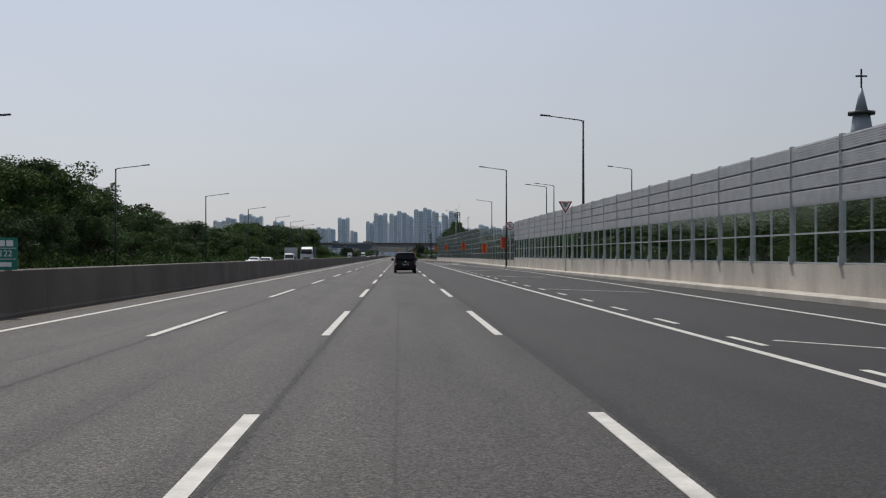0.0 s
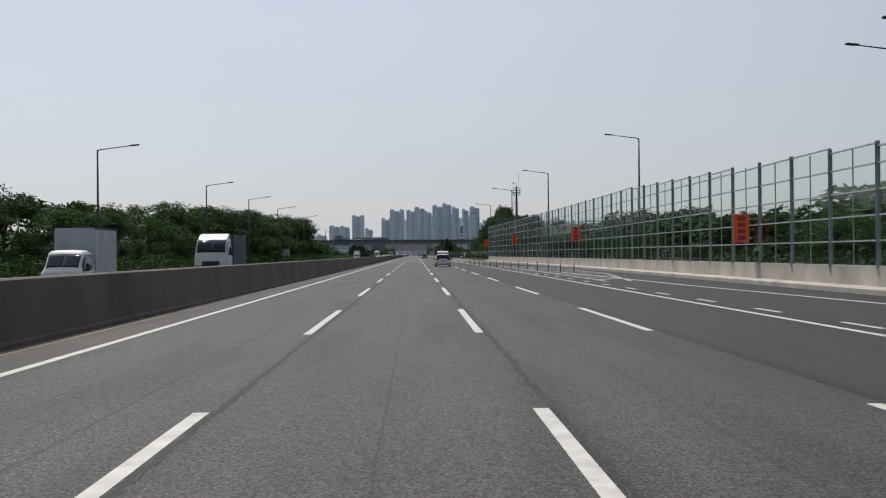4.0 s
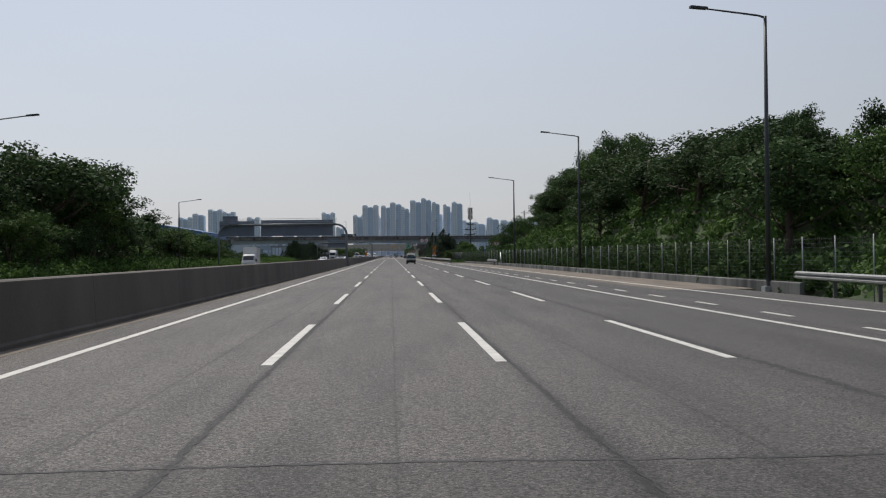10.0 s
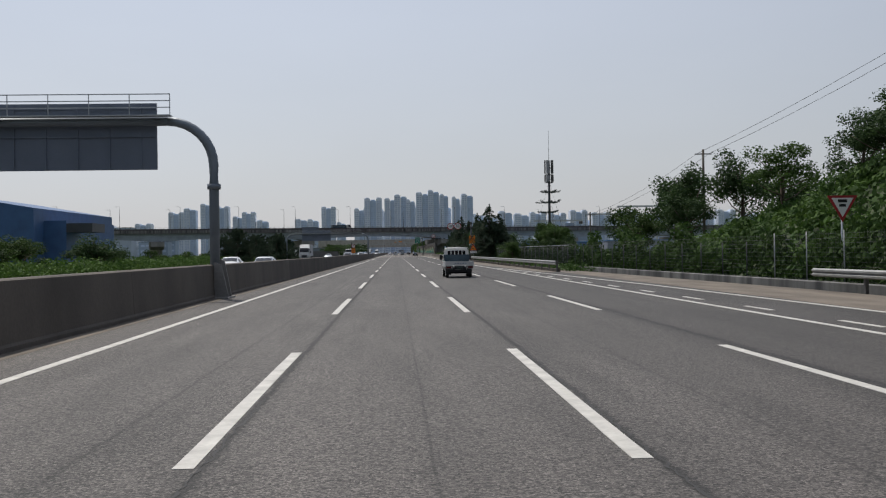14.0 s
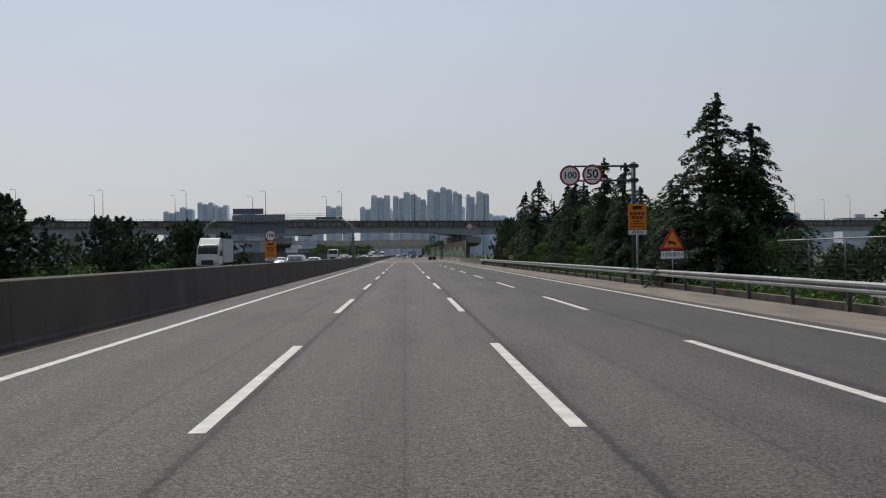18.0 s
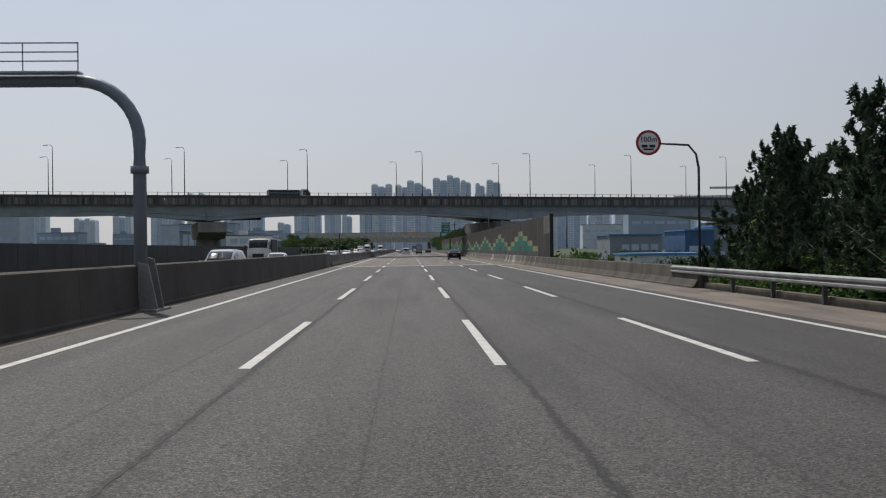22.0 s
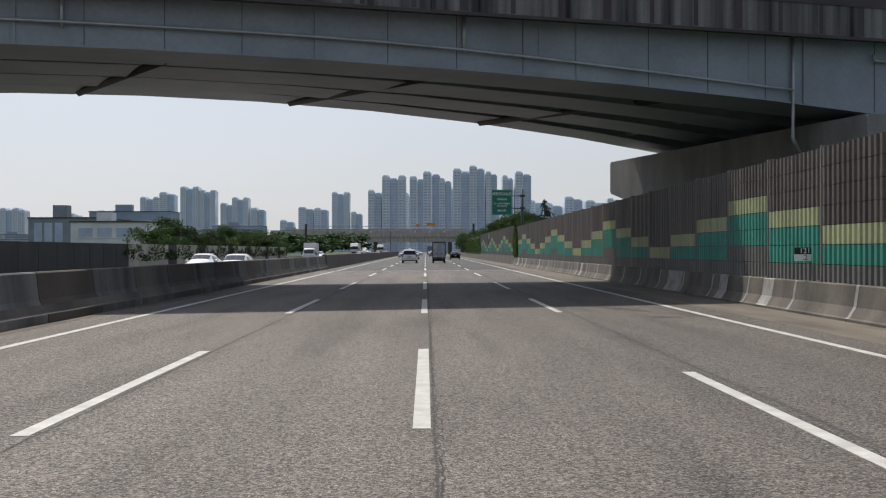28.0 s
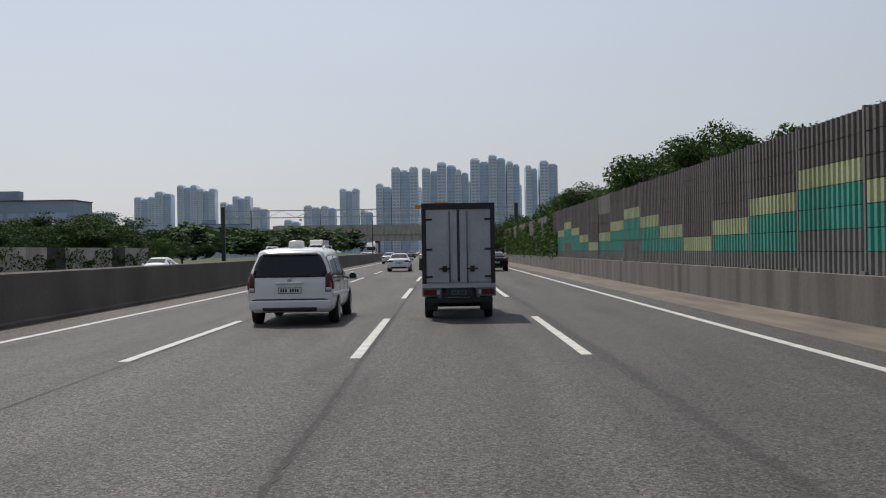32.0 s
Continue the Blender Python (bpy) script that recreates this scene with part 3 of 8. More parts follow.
for k in range(40):
    part("jersey_segment", jersey[0 if k % 7 in (0, 2, 5) else 1 if k % 7 in (1, 3, 6) else 2], None, median, m=pose(-5.42, YJ0 + 4 + 4 * k, 0.12))
part("barrier_toe", prism([(x - 5.42 + 0.008, z + 0.12) for x, z in ((0.385, 0.09), (0.335, 0.125), (0.26, 0.30), (0.24, 0.30), (0.32, 0.11))], YJ0 + 0.7, YJ1 - 0.8), M_CONC_MID, median, "paler foot of the barrier")
for k in range(92, 138):
    part("barrier_segment", seg, None, median, m=pose(-5.42, 10 * k + 7, 0))

# ---- noise walls ----
def along(line, y):
    """x of a wall whose foot runs through (y, x) points."""
    return float(np.interp(y, [p[0] for p in line], [p[1] for p in line]))


def turned(line, y, dy=4.6):
    return math.degrees(math.atan2(-(along(line, y + dy) - along(line, y)), dy))


WALL_A = [(-130, 21.3), (20, 20.7), (75, 20.3), (120.6, 19.7)]
WALL_B = [(120.6, 19.7), (207, 20.0), (226, 19.8), (320.75, 17.2)]
# grey louvred wall on a concrete parapet
wall_a = tagged(new("noise_wall_louvred"), "grey louvred noise wall with clear lower panels on concrete", "noise wall", kind="structure")
par_me = mesh_of("parapet", boxes((-0.02, 0.42, 0.0, 4.54, -0.4, 1.32)), M_CONC_LIGHT)
kerb_me = mesh_of("kerb", prism([(-0.85, -0.3), (-0.85, 0.20), (-0.78, 0.26), (-0.02, 0.26), (-0.02, -0.3)], 0, 4.54), M_CONC_LIGHT)
post_bm = boxes((-0.03, 0.16, -0.08, -0.055, 1.32, 5.95), (-0.03, 0.16, 0.055, 0.08, 1.32, 5.95), (0.05, 0.08, -0.06, 0.06, 1.32, 5.95), (-0.14, 0.2, -0.13, 0.13, 1.3, 1.36))
box(post_bm, -0.10, -0.03, -0.05, 0.05, 1.32, 1.62)
post_me = mesh_of("post", post_bm, M_STEEL)


def louvre_panel():
    bm = bmesh.new()
    box(bm, 0.02, 0.12, 0.10, 4.46, 0.0, 0.53)
    for k in range(6):
        box(bm, -0.02, 0.02, 0.10, 4.46, 0.03 + 0.084 * k, 0.068 + 0.084 * k)
    return mesh_of("louvred_panel", bm, M_ALU)


panel_me = louvre_panel()
# dark plate added behind the panels so their joints look like shadow gaps
back_me = mesh_of("backing", boxes((0.125, 0.14, 0.1, 4.46, 3.6, 5.92)), M_POLE)
pane_me = mesh_of("pane", boxes((0.055, 0.07, 0.10, 2.27, 0.03, 1.08)), M_GLASS)
rail_me = mesh_of("rail", boxes((0.02, 0.10, 0.06, 4.49, -0.03, 0.03)), M_STEEL)
mull_me = mesh_of("mullion", boxes((0.02, 0.1, 2.28, 2.32, 0.03, 2.2)), M_STEEL)
for k in range(31):
    y = 120.6 - 4.55 * (k + 1)
    m = pose(along(WALL_A, y), y, 0, 0, 0, turned(WALL_A, y))
    part("parapet", par_me, None, wall_a, m=m)
    part("kerb", kerb_me, None, wall_a, m=m)
    part("post", post_me, None, wall_a, m=m)
    for j in range(4):
        part("louvred_panel", panel_me, None, wall_a, m=m @ pose(0, 0, 3.60 + 0.585 * j))
    for j in range(2):
        part("rail", rail_me, None, wall_a, m=m @ pose(0, 0, 1.37 + 1.11 * j))
        for i in range(2):
            o = part("pane", pane_me, None, wall_a, m=m @ pose(0, 2.23 * i, 1.37 + 1.11 * j))
            o.visible_shadow = False
    part("mullion", mull_me, None, wall_a, m=m @ pose(0, 0, 1.37))
    part("backing", back_me, None, wall_a, m=m)
    part("rail", rail_me, None, wall_a, m=m @ pose(0, 0, 3.58))
# clear wall
wall_b = tagged(new("noise_wall_clear"), "tall clear noise wall in a galvanised steel grid on a concrete parapet", "noise wall", kind="structure")
parb_me = mesh_of("parapet", boxes((-0.02, 0.42, 0.0, 4.54, -0.4, 1.0)), M_CONC_LIGHT)
postb_me = mesh_of("post", boxes((-0.03, 0.12, -0.06, -0.04, 1.0, 7.05), (-0.03, 0.12, 0.04, 0.06, 1.0, 7.05), (0.035, 0.055, -0.04, 0.04, 1.0, 7.05), (-0.12, 0.18, -0.12, 0.12, 0.99, 1.03)), M_POST)
paneb_me = mesh_of("pane", boxes((0.055, 0.07, 0.10, 2.27, 0.03, 0.95)), M_GLASS)
mullb_me = mesh_of("mullion", boxes((0.04, 0.09, 2.28, 2.31, 1.0, 7.0)), M_POST)
NB = 45
WALL_TOP = lambda y: float(np.interp(y, (120, 143, 165, 190, 207), (4.97, 5.6, 6.2, 6.8, 6.98)))
for k in range(NB):
    y = 120.6 + 4.55 * k
    m = pose(along(WALL_B, y), y, 0, 0, 0, turned(WALL_B, y))
    top = WALL_TOP(y)
    part("post", postb_me, None, wall_b, m=m @ Matrix.Translation((0, 0, 1.0)) @ Matrix.Diagonal((1, 1, (top - 0.93) / 6.05, 1)) @ Matrix.Translation((0, 0, -1.0)))
    if k == NB - 1:
        continue
    part("parapet", parb_me, None, wall_b, m=m)
    part("kerb", kerb_me, None, wall_b, m=m)
    part("mullion", mullb_me, None, wall_b, m=m @ Matrix.Translation((0, 0, 1.0)) @ Matrix.Diagonal((1, 1, (top - 1.0) / 6.0, 1)) @ Matrix.Translation((0, 0, -1.0)))
    full = int((top - 1.03) / 0.985 + 0.12)
    rest = top - 1.03 - 0.985 * full
    rows = [(1.04 + 0.985 * j, 1.0) for j in range(full)] + ([(1.04 + 0.985 * full, rest / 0.985)] if rest > 0.2 else [])
    rails = [1.03 + 0.985 * j for j in range(full + 1)] + ([top] if rest > 0.2 else [])
    if k >= 25:
        o = tagged(part("upper_panes", boxes(*[(0.055, 0.07, 0.10 + 2.23 * i, 2.27 + 2.23 * i, z + 0.03, z + 0.03 + 0.92 * q) for i in range(2) for z, q in rows]), M_GLASS, wall_b, m=m), kind="stuff")
        o.visible_shadow = False
        tagged(part("far_rails", boxes(*[(0.02, 0.10, 0.06, 4.49, z - 0.03, z + 0.03) for z in rails]), M_STEEL, wall_b, m=m), kind="stuff")
        continue
    for z in rails:
        part("rail", rail_me, None, wall_b, m=m @ pose(0, 0, z))
    for z, q in rows:
        for i in range(2):
            o = part("pane", paneb_me, None, wall_b, m=m @ pose(0, 2.23 * i, z) @ Matrix.Diagonal((1, 1, q, 1)))
            o.visible_shadow = False

# brown, yellow and green ribbed wall on jersey barriers
LEVELS = (0, 0, 1, 2, 3, 4, 3, 2, 1, 2, 3, 4, 3, 2, 1, 2, 3, 4, 3, 2, 1, 2, 3, 2, 1, 1, 2, 3, 4, 3, 2, 1, 2, 3, 4, 3, 2, 1, 2, 3, 4,
          3, 2, 1, 2, 3, 4, 3, 2, 1, 2, 3, 4, 3, 2, 1, 2, 3, 4, 3, 2, 1, 2, 3, 4, 3, 2)
POST_Y = [float(v) for v in np.interp(range(len(LEVELS) + 1), (0, 11, 28, 46, 52, 67), (740.0, 784.55, 854.9, 928.9, 956.5, 1018.0))]


M_BEIGE = mat("faded_beige_panel", (0.27, 0.25, 0.22), 0.65, var=0.12, scale=1.2, fine=12, stretch=(1, 1, 0.3))


def ribbed(z0, z1, material, depth=0.06):
    """A ribbed sheet 3.84 m long between two heights."""
    bm = bmesh.new()
    n, cols = 13, []
    step = 3.84 / n
    for k in range(n):
        y = 0.08 + k * step
        for dy, dx in ((0, 0), (0.42, 0), (0.5, -depth), (0.92, -depth)):
            cols.append((dx, y + dy * step))
    cols.append((0, 3.92))
    lo = [bm.verts.new((x, y, z0)) for x, y in cols]
    hi = [bm.verts.new((x, y, z1)) for x, y in cols]
    for i in range(len(cols) - 1):
        bm.faces.new((lo[i], hi[i], hi[i + 1], lo[i + 1]))
    b0, b1 = bm.verts.new((0.12, 0.08, z0)), bm.verts.new((0.12, 3.92, z0))
    t0, t1 = bm.verts.new((0.12, 0.08, z1)), bm.verts.new((0.12, 3.92, z1))
    bm.faces.new((b1, t1, t0, b0))
    bm.faces.new((t0, t1) + tuple(reversed(hi)))
    bm.faces.new((lo[0], b0, t0, hi[0]))
    bm.faces.new((lo[-1], hi[-1], t1, b1))
    return mesh_of("ribbed_panel", bm, material)


wall_c = tagged(new("noise_wall_ribbed"), "brown ribbed noise wall with stepped yellow and green pattern", "noise wall", kind="structure")
RIB = {m.name: ribbed(0.0, 0.478, m) for m in (M_BROWN, M_YELLOW, M_GREEN, M_GREY_PANEL, M_BEIGE)}
wpost_me = mesh_of("post", boxes((-0.07, 0.16, -0.05, 0.05, 0.0, 3.54), (-0.13, 0.2, -0.12, 0.12, -0.02, 0.08)), M_GREY_PANEL)
endpost_me = mesh_of("post", boxes((-0.09, 0.2, -0.09, 0.07, -0.1, 3.58)), M_BLACK)
part("backing", boxes((13.88, 13.92, 740.1, 1017.9, 1.0, 4.25)), M_POLE, wall_c)
for k, lev in enumerate(LEVELS):
    y = POST_Y[k]
    m = pose(13.85, y, 0.80 if y < 941 else 1.0)
    fit = m @ Matrix.Diagonal((1, (POST_Y[k + 1] - y) / 4.0, 1, 1))
    part("post", endpost_me if k in (0, 49, 61) else wpost_me, None, wall_c, m=m)
    grey = 0 if lev == 0 else 2 if lev == 4 else 1
    for j in range(7):
        mm = M_BEIGE if (k == 0 and j > 3) or (k == 60 and j > 4) else M_BROWN if lev == 0 or j > lev else M_YELLOW if j == lev else M_GREY_PANEL if j < grey else M_GREEN
        part("ribbed_panel", RIB[mm.name], None, wall_c, m=fit @ pose(0, 0, 0.5 * j))
right_barrier = tagged(new("roadside_barrier"), "weathered concrete jersey barriers, some painted white", "barrier", kind="structure")
jersey_r = mesh_of("jersey_segment", prism([(x * 1.05, z * 0.8) for x, z in jersey_pts], -3.96, 0), M_JERSEY)
jersey_old = mesh_of("jersey_segment", prism([(x * 1.05, z * 0.8) for x, z in jersey_pts], -3.96, 0), M_JERSEY_OLD)
M_CLAMP = mat("flaking_white_paint", (0.36, 0.345, 0.32), 0.8, scale=3, fine=20, bump=0.2, col2=(0.16, 0.15, 0.14), amount=0.58)
front = [(x * 1.05, z * 0.8) for x, z in jersey_pts if x < 0 and z > 0.05]
skin = front + [(x + 0.05, z) for x, z in reversed(front)]
paint_me = [mesh_of("painted_patch", prism([(x - 0.006, z) for x, z in skin], -w, 0), M_CLAMP) for w in (0.16, 0.9, 1.5, 2.4)]
rng = random.Random(8)
for k in range(61):
    y = 700 + 4 * k
    part("jersey_segment", jersey_r if y > 757 else jersey_old, None, right_barrier, m=pose(13.72, y, 0))
    if y > 740:
        part("painted_patch", paint_me[0], None, right_barrier, m=pose(13.72, y + 0.06, 0))
    if y > 764 and rng.random() < 0.42:
        part("painted_patch", paint_me[rng.choice((1, 1, 2, 3))], None, right_barrier, m=pose(13.72, y - rng.choice((0.25, 0.9, 1.4)), 0))
M_BASE = mat("old_base_concrete", (0.185, 0.168, 0.148), 0.9, scale=0.8, fine=9, bump=0.2, col2=(0.070, 0.062, 0.054), amount=0.52, var=0.14, stretch=(1, 1.2, 0.16))
setting("wall_base", boxes((13.55, 14.1, 940.4, 1200, -0.3, 1.0)), M_BASE, "stained concrete base of the noise wall", "wall")
for k in range(16):
    part("vine_wall_panel", boxes((13.85, 13.97, 1018 + 4 * k, 1021.9 + 4 * k, 1.0, 4.4)), M_BROWN, wall_c, "brown panel overgrown with ivy")

# ---- street lamps ----
def street_lamp(height, arm, label):
    ob = thing("street_lamp", label, "street lamp", "expressway street lamps")
    part("base_plate", boxes((-0.25, 0.25, -0.25, 0.25, -0.4, 0.04)), M_STEEL, ob)
    part("pole", tubed([(0, 0, 0), (0, 0, height * 0.5), (0, 0, height)], 0.13, 0.075, 10), M_POLE, ob)
    part("arm", tubed([(0.05, 0, height - 0.1), (-0.3, 0, height + 0.02), (-arm + 0.7, 0, height + 0.34)], 0.055, 0.04, 8), M_POLE, ob)
    bm = boxes((-0.4, 0.4, -0.16, 0.16, -0.04, 0.05), (-0.36, 0.2, -0.13, 0.13, -0.055, -0.04))
    bmesh.ops.bevel(bm, geom=[e for e in bm.edges], offset=0.012, segments=1)
    part("lamp_head", bm, M_POLE, ob, m=pose(-arm + 0.4, 0, height + 0.38, 0, 5, 0))
    return ob


lamp_r = street_lamp(12.45, 3.5, "dark grey steel street lamp with a single arm")
lamp_r.matrix_basis = pose(21.1, 78.7, 0.0) @ Matrix.Scale(1.075, 4)
for x, y, z in ((18.9, 122.3, 0.2), (29.6, 161, 0.6), (32.6, 172.7, 1.6), (38.5, 137, 1.6), (25.3, 215, 0.9), (20.3, 249, 0.0), (19.2, 290, 0.2), (19.2, 341.6, 0.0), (19.3, 389.8, 0.0), (19.0, 438, -0.6)):
    copy_thing(lamp_r, pose(x, y, z) @ Matrix.Scale(1 / 1.075, 4))
lamp_l = street_lamp(11.0, 3.6, "grey steel street lamp on the far verge")
lamp_l.matrix_basis = pose(-25.3, 30, 0, 0, 0, 180)
for y in (62, 102, 154, 200, 247, 282, 318, 366):
    copy_thing(lamp_l, pose(-25.3, y, 0, 0, 0, 180))
copy_thing(lamp_l, pose(-25.3, 430, 0, 0, 0, 180) @ Matrix.Scale(0.8, 4))

# ---- overpass ----
OB = Matrix.Translation((0, 860.3, 0)) @ pose(0, 0, 0, 0, 0, math.degrees(math.atan(0.27)))   # local x along the bridge, y across it
over = thing("overpass", "long steel girder overpass with stained concrete parapets", "bridge", m=OB)
PIERS = (-95, -35.5, 24, 83, 142)
OW = 21.0


def under(x, y=0.0):
    """Underside of the haunched girders at a place along and across the bridge; the outer one is deeper in mid-span."""
    d = min(abs(x - p) for p in PIERS) / 29.5
    return 7.3 + (1.15 + 1.2 * y / 17) * (1 - (1 - min(d, 1)) ** 2) - (0 if -60 < x < 60 else 0.3)


def girder(y0, y1):
    bm = bmesh.new()
    rows = []
    for i in range(61):
        x = -180 + i * 6.0
        z = under(x, y0)
        rows.append([bm.verts.new(p) for p in ((x, y0, z), (x, y1, z), (x, y1, 10.3), (x, y0, 10.3))])
    for p, q in zip(rows, rows[1:]):
        for k in range(4):
            bm.faces.new((p[k], p[(k + 1) % 4], q[(k + 1) % 4], q[k]))
    bm.faces.new(rows[0][::-1]), bm.faces.new(rows[-1])
    bmesh.ops.recalc_face_normals(bm, faces=bm.faces)
    return bm


def flange(y0, y1):
    bm = bmesh.new()
    rows = []
    for i in range(61):
        x = -180 + i * 6.0
        z = under(x, y0)
        rows.append([bm.verts.new(p) for p in ((x, y0, z - 0.05), (x, y1, z - 0.05), (x, y1, z + 0.003), (x, y0, z + 0.003))])
    for p, q in zip(rows, rows[1:]):
        for k in range(4):
            bm.faces.new((p[k], p[(k + 1) % 4], q[(k + 1) % 4], q[k]))
    bm.faces.new(rows[0][::-1]), bm.faces.new(rows[-1])
    bmesh.ops.recalc_face_normals(bm, faces=bm.faces)
    return bm


for y0 in (0.9, 6.2, 11.5, 16.8):
    part("girder", girder(y0, y0 + 2.6), M_GIRDER, over, "blue-grey painted steel box girder")
    part("flange", flange(y0 - 0.12, y0 + 2.72), M_GIRDER, over)
part("deck_slab", boxes((-180, 180, 0.25, OW - 0.25, 10.3, 10.62)), M_CONC, over)
for y0, y1 in ((0, 0.4), (OW - 0.4, OW)):
    for k in range(45):
        wall = part("parapet", boxes((-180 + 8 * k, -172.03 + 8 * k, y0, y1, 10.22, 11.48)), M_PARAPET, over, "rain-streaked concrete parapet")
        part("coping", boxes((-180 + 8 * k, -172.01 + 8 * k, y0 - 0.035, y1 + 0.035, 11.48, 12.03)), M_COPING, wall)
    part("drip_edge", boxes((-180, 180, y0 - 0.05, y0 + 0.02, 10.14, 10.26)), M_COPING, over)
rp_me = mesh_of("railing_post", boxes((-0.055, 0.055, -0.07, 0.07, 0, 0.56), (-0.09, 0.09, -0.12, 0.12, -0.005, 0.03)), M_POLE)
for y in (0.2, OW - 0.2):
    part("handrail", boxes((-180, 180, y - 0.03, y + 0.03, 12.50, 12.56)), M_STEEL, over)
    if y < 1:
        for k in range(-36, 37):
            part("railing_post", rp_me, None, over, m=pose(-0.39 + 1.87 * k, y, 12.03))
    rest = [k for k in range(-95, 96) if y > 1 or not -36 <= k < 37]
    tagged(part("outer_railing_posts", boxes(*[(-0.44 + 1.87 * k, -0.34 + 1.87 * k, y - 0.05, y + 0.05, 12.03, 12.58) for k in rest]), M_POLE, over), kind="stuff")
tagged(part("rust_stains", boxes(*[(-0.39 + 1.87 * k - w, -0.39 + 1.87 * k + w, -0.008, 0.0, 10.3, 11.47) for k in range(-36, 37) for w in ((0.16,) if k % 3 == 0 else (0.09,))]), M_COPING, over), kind="stuff")
for k in range(-8, 9):
    part("stiffener", boxes((k * 10.0 - 0.06, k * 10.0 + 0.06, 0.82, 0.9, under(k * 10.0) + 0.05, 10.3)), M_GIRDER, over)
    if k % 2 == 0:
        part("cross_beam", boxes((k * 10.0 - 0.2, k * 10.0 + 0.2, 1.0, 19.0, under(k * 10.0, 17) + 0.12, under(k * 10.0, 17) + 0.5)), M_GIRDER, over)
for x in (-36.4, -22.5, -8.5, 5.45, 19.4):
    part("drain_pipe", tubed([(x, 0.78, 10.3), (x, 0.78, under(x) + 0.62)] + ([(x, 0.78, 6.2), (x + 0.3, 0.78, 5.6)] if x > 19 else []), 0.075, sides=6), M_STEEL, over)
part("service_pipe", tubed([(x, 0.74, under(x) + 0.80 - 0.30 * smooth_step(0, 19, x)) for x in np.append(np.arange(-60, 19, 2.5), 19.4)], 0.06, sides=6), M_STEEL, over)
part("service_pipe", tubed([(23.2, 0.74, 9.75), (23.3, 0.74, 9.5), (60, 0.74, 8.7)], 0.06, sides=6), M_STEEL, over)
for k in range(-14, 15):
    if k % 4:
        part("web_joint", boxes((k * 2.6 - 0.012, k * 2.6 + 0.012, 0.885, 0.9, under(k * 2.6) + 0.05, 10.3)), M_COPING, over)
for x in (-1.2, 8.6, 17.6, 26.5, -14.6):
    part("splice_plate", boxes((x - 0.18, x + 0.18, 0.875, 0.9, under(x) + 0.7, 10.1)), M_GIRDER, over)
for p in PIERS:
    gzp = -5.0
    bm = bmesh.new()
    top = [(-3.2, -1.0), (3.2, -1.0), (3.2, 22.0), (-3.2, 22.0)]
    prof = [(-1.2, 7.0), (22.2, 7.0), (22.2, 5.1), (17.5, 4.0), (16.0, 3.9), (5.0, 3.9), (3.5, 4.0), (-1.2, 5.1)]
    cap = prism(prof, p - 2.6, p + 2.6, "x")
    bmesh.ops.bevel(cap, geom=[e for e in cap.edges], offset=0.12, segments=1)
    part("pier_cap", cap, M_PIER, over, "grey concrete hammerhead pier cap")
    part("pier", prism([(p + 2.3 * math.cos(a), 10.5 + 5.0 * math.sin(a)) for a in np.linspace(0, 2 * math.pi, 20, endpoint=False)], gzp - 1, 4.0, "z"), M_PIER, over, "grey concrete bridge pier")
    for y0 in (2.2, 7.5, 12.8, 18.1):
        part("bearing", boxes((p - 0.5, p + 0.5, y0 - 0.5, y0 + 0.5, 6.98, under(p) - 0.03)), M_POLE, over)


for x0 in (-30, -19.5, -9.0, 1.5, 12.0):
    part("cross_brace", tubed([(x0 + 3.9, 3.2, under(x0, 4) - 0.10), (x0, 19.0, under(x0, 17) - 0.08)], 0.2, sides=4), M_COPING, over, "dark diagonal brace below the girders")


def bridge_lamp(flip):
    ob = thing("bridge_lamp", "slim bridge lamp with a curved arm", "street lamp", "overpass lamps")
    part("pole", tubed([(0, 0, 0), (0, 0, 4.5), (0, 0, 8.3)], 0.10, 0.06, 8), M_POLE, ob)
    part("arm", tubed([(0, 0, 8.25), (0, 0, 8.7), (-0.15, 0, 9.0), (-0.45, 0, 9.15), (-0.9, 0, 9.1)], 0.055, 0.04, 6), M_POLE, ob)
    bm = boxes((-0.4, 0.4, -0.13, 0.13, -0.05, 0.06))
    bmesh.ops.bevel(bm, geom=[e for e in bm.edges], offset=0.03, segments=1)
    part("lamp_head", bm, M_STEEL, ob, m=pose(-1.15, 0, 9.05, 0, -6, 0))
    return ob


bl = None
for k in range(-6, 8):
    for y, fl in ((0.2, 0), (OW - 0.2, 180)):
        m = OB @ pose(5.4 + (22.9 if fl == 0 else 23.6) * k, y, 11.75 if fl == 0 else 11.4, 0, 0, 0)
        if bl is None:
            bl = bridge_lamp(0)
            bl.matrix_basis = m
        else:
            copy_thing(bl, m)

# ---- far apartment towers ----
# white and blue paint, with distance haze mixed into walls and windows
M_TOWER = mat("hazed_apartment_render", (0.74, 0.79, 0.86), 0.8, var=0.05, scale=0.05, fine=1, bump=0)
M_TOWER_BLUE = mat("hazed_blue_band", (0.54, 0.64, 0.78), 0.8, var=0.05, scale=0.05, fine=1, bump=0)
M_TOWER_WIN = mat("haze_paled_windows", (0.46, 0.54, 0.68), 0.5, var=0.1, scale=0.2, fine=1, bump=0)


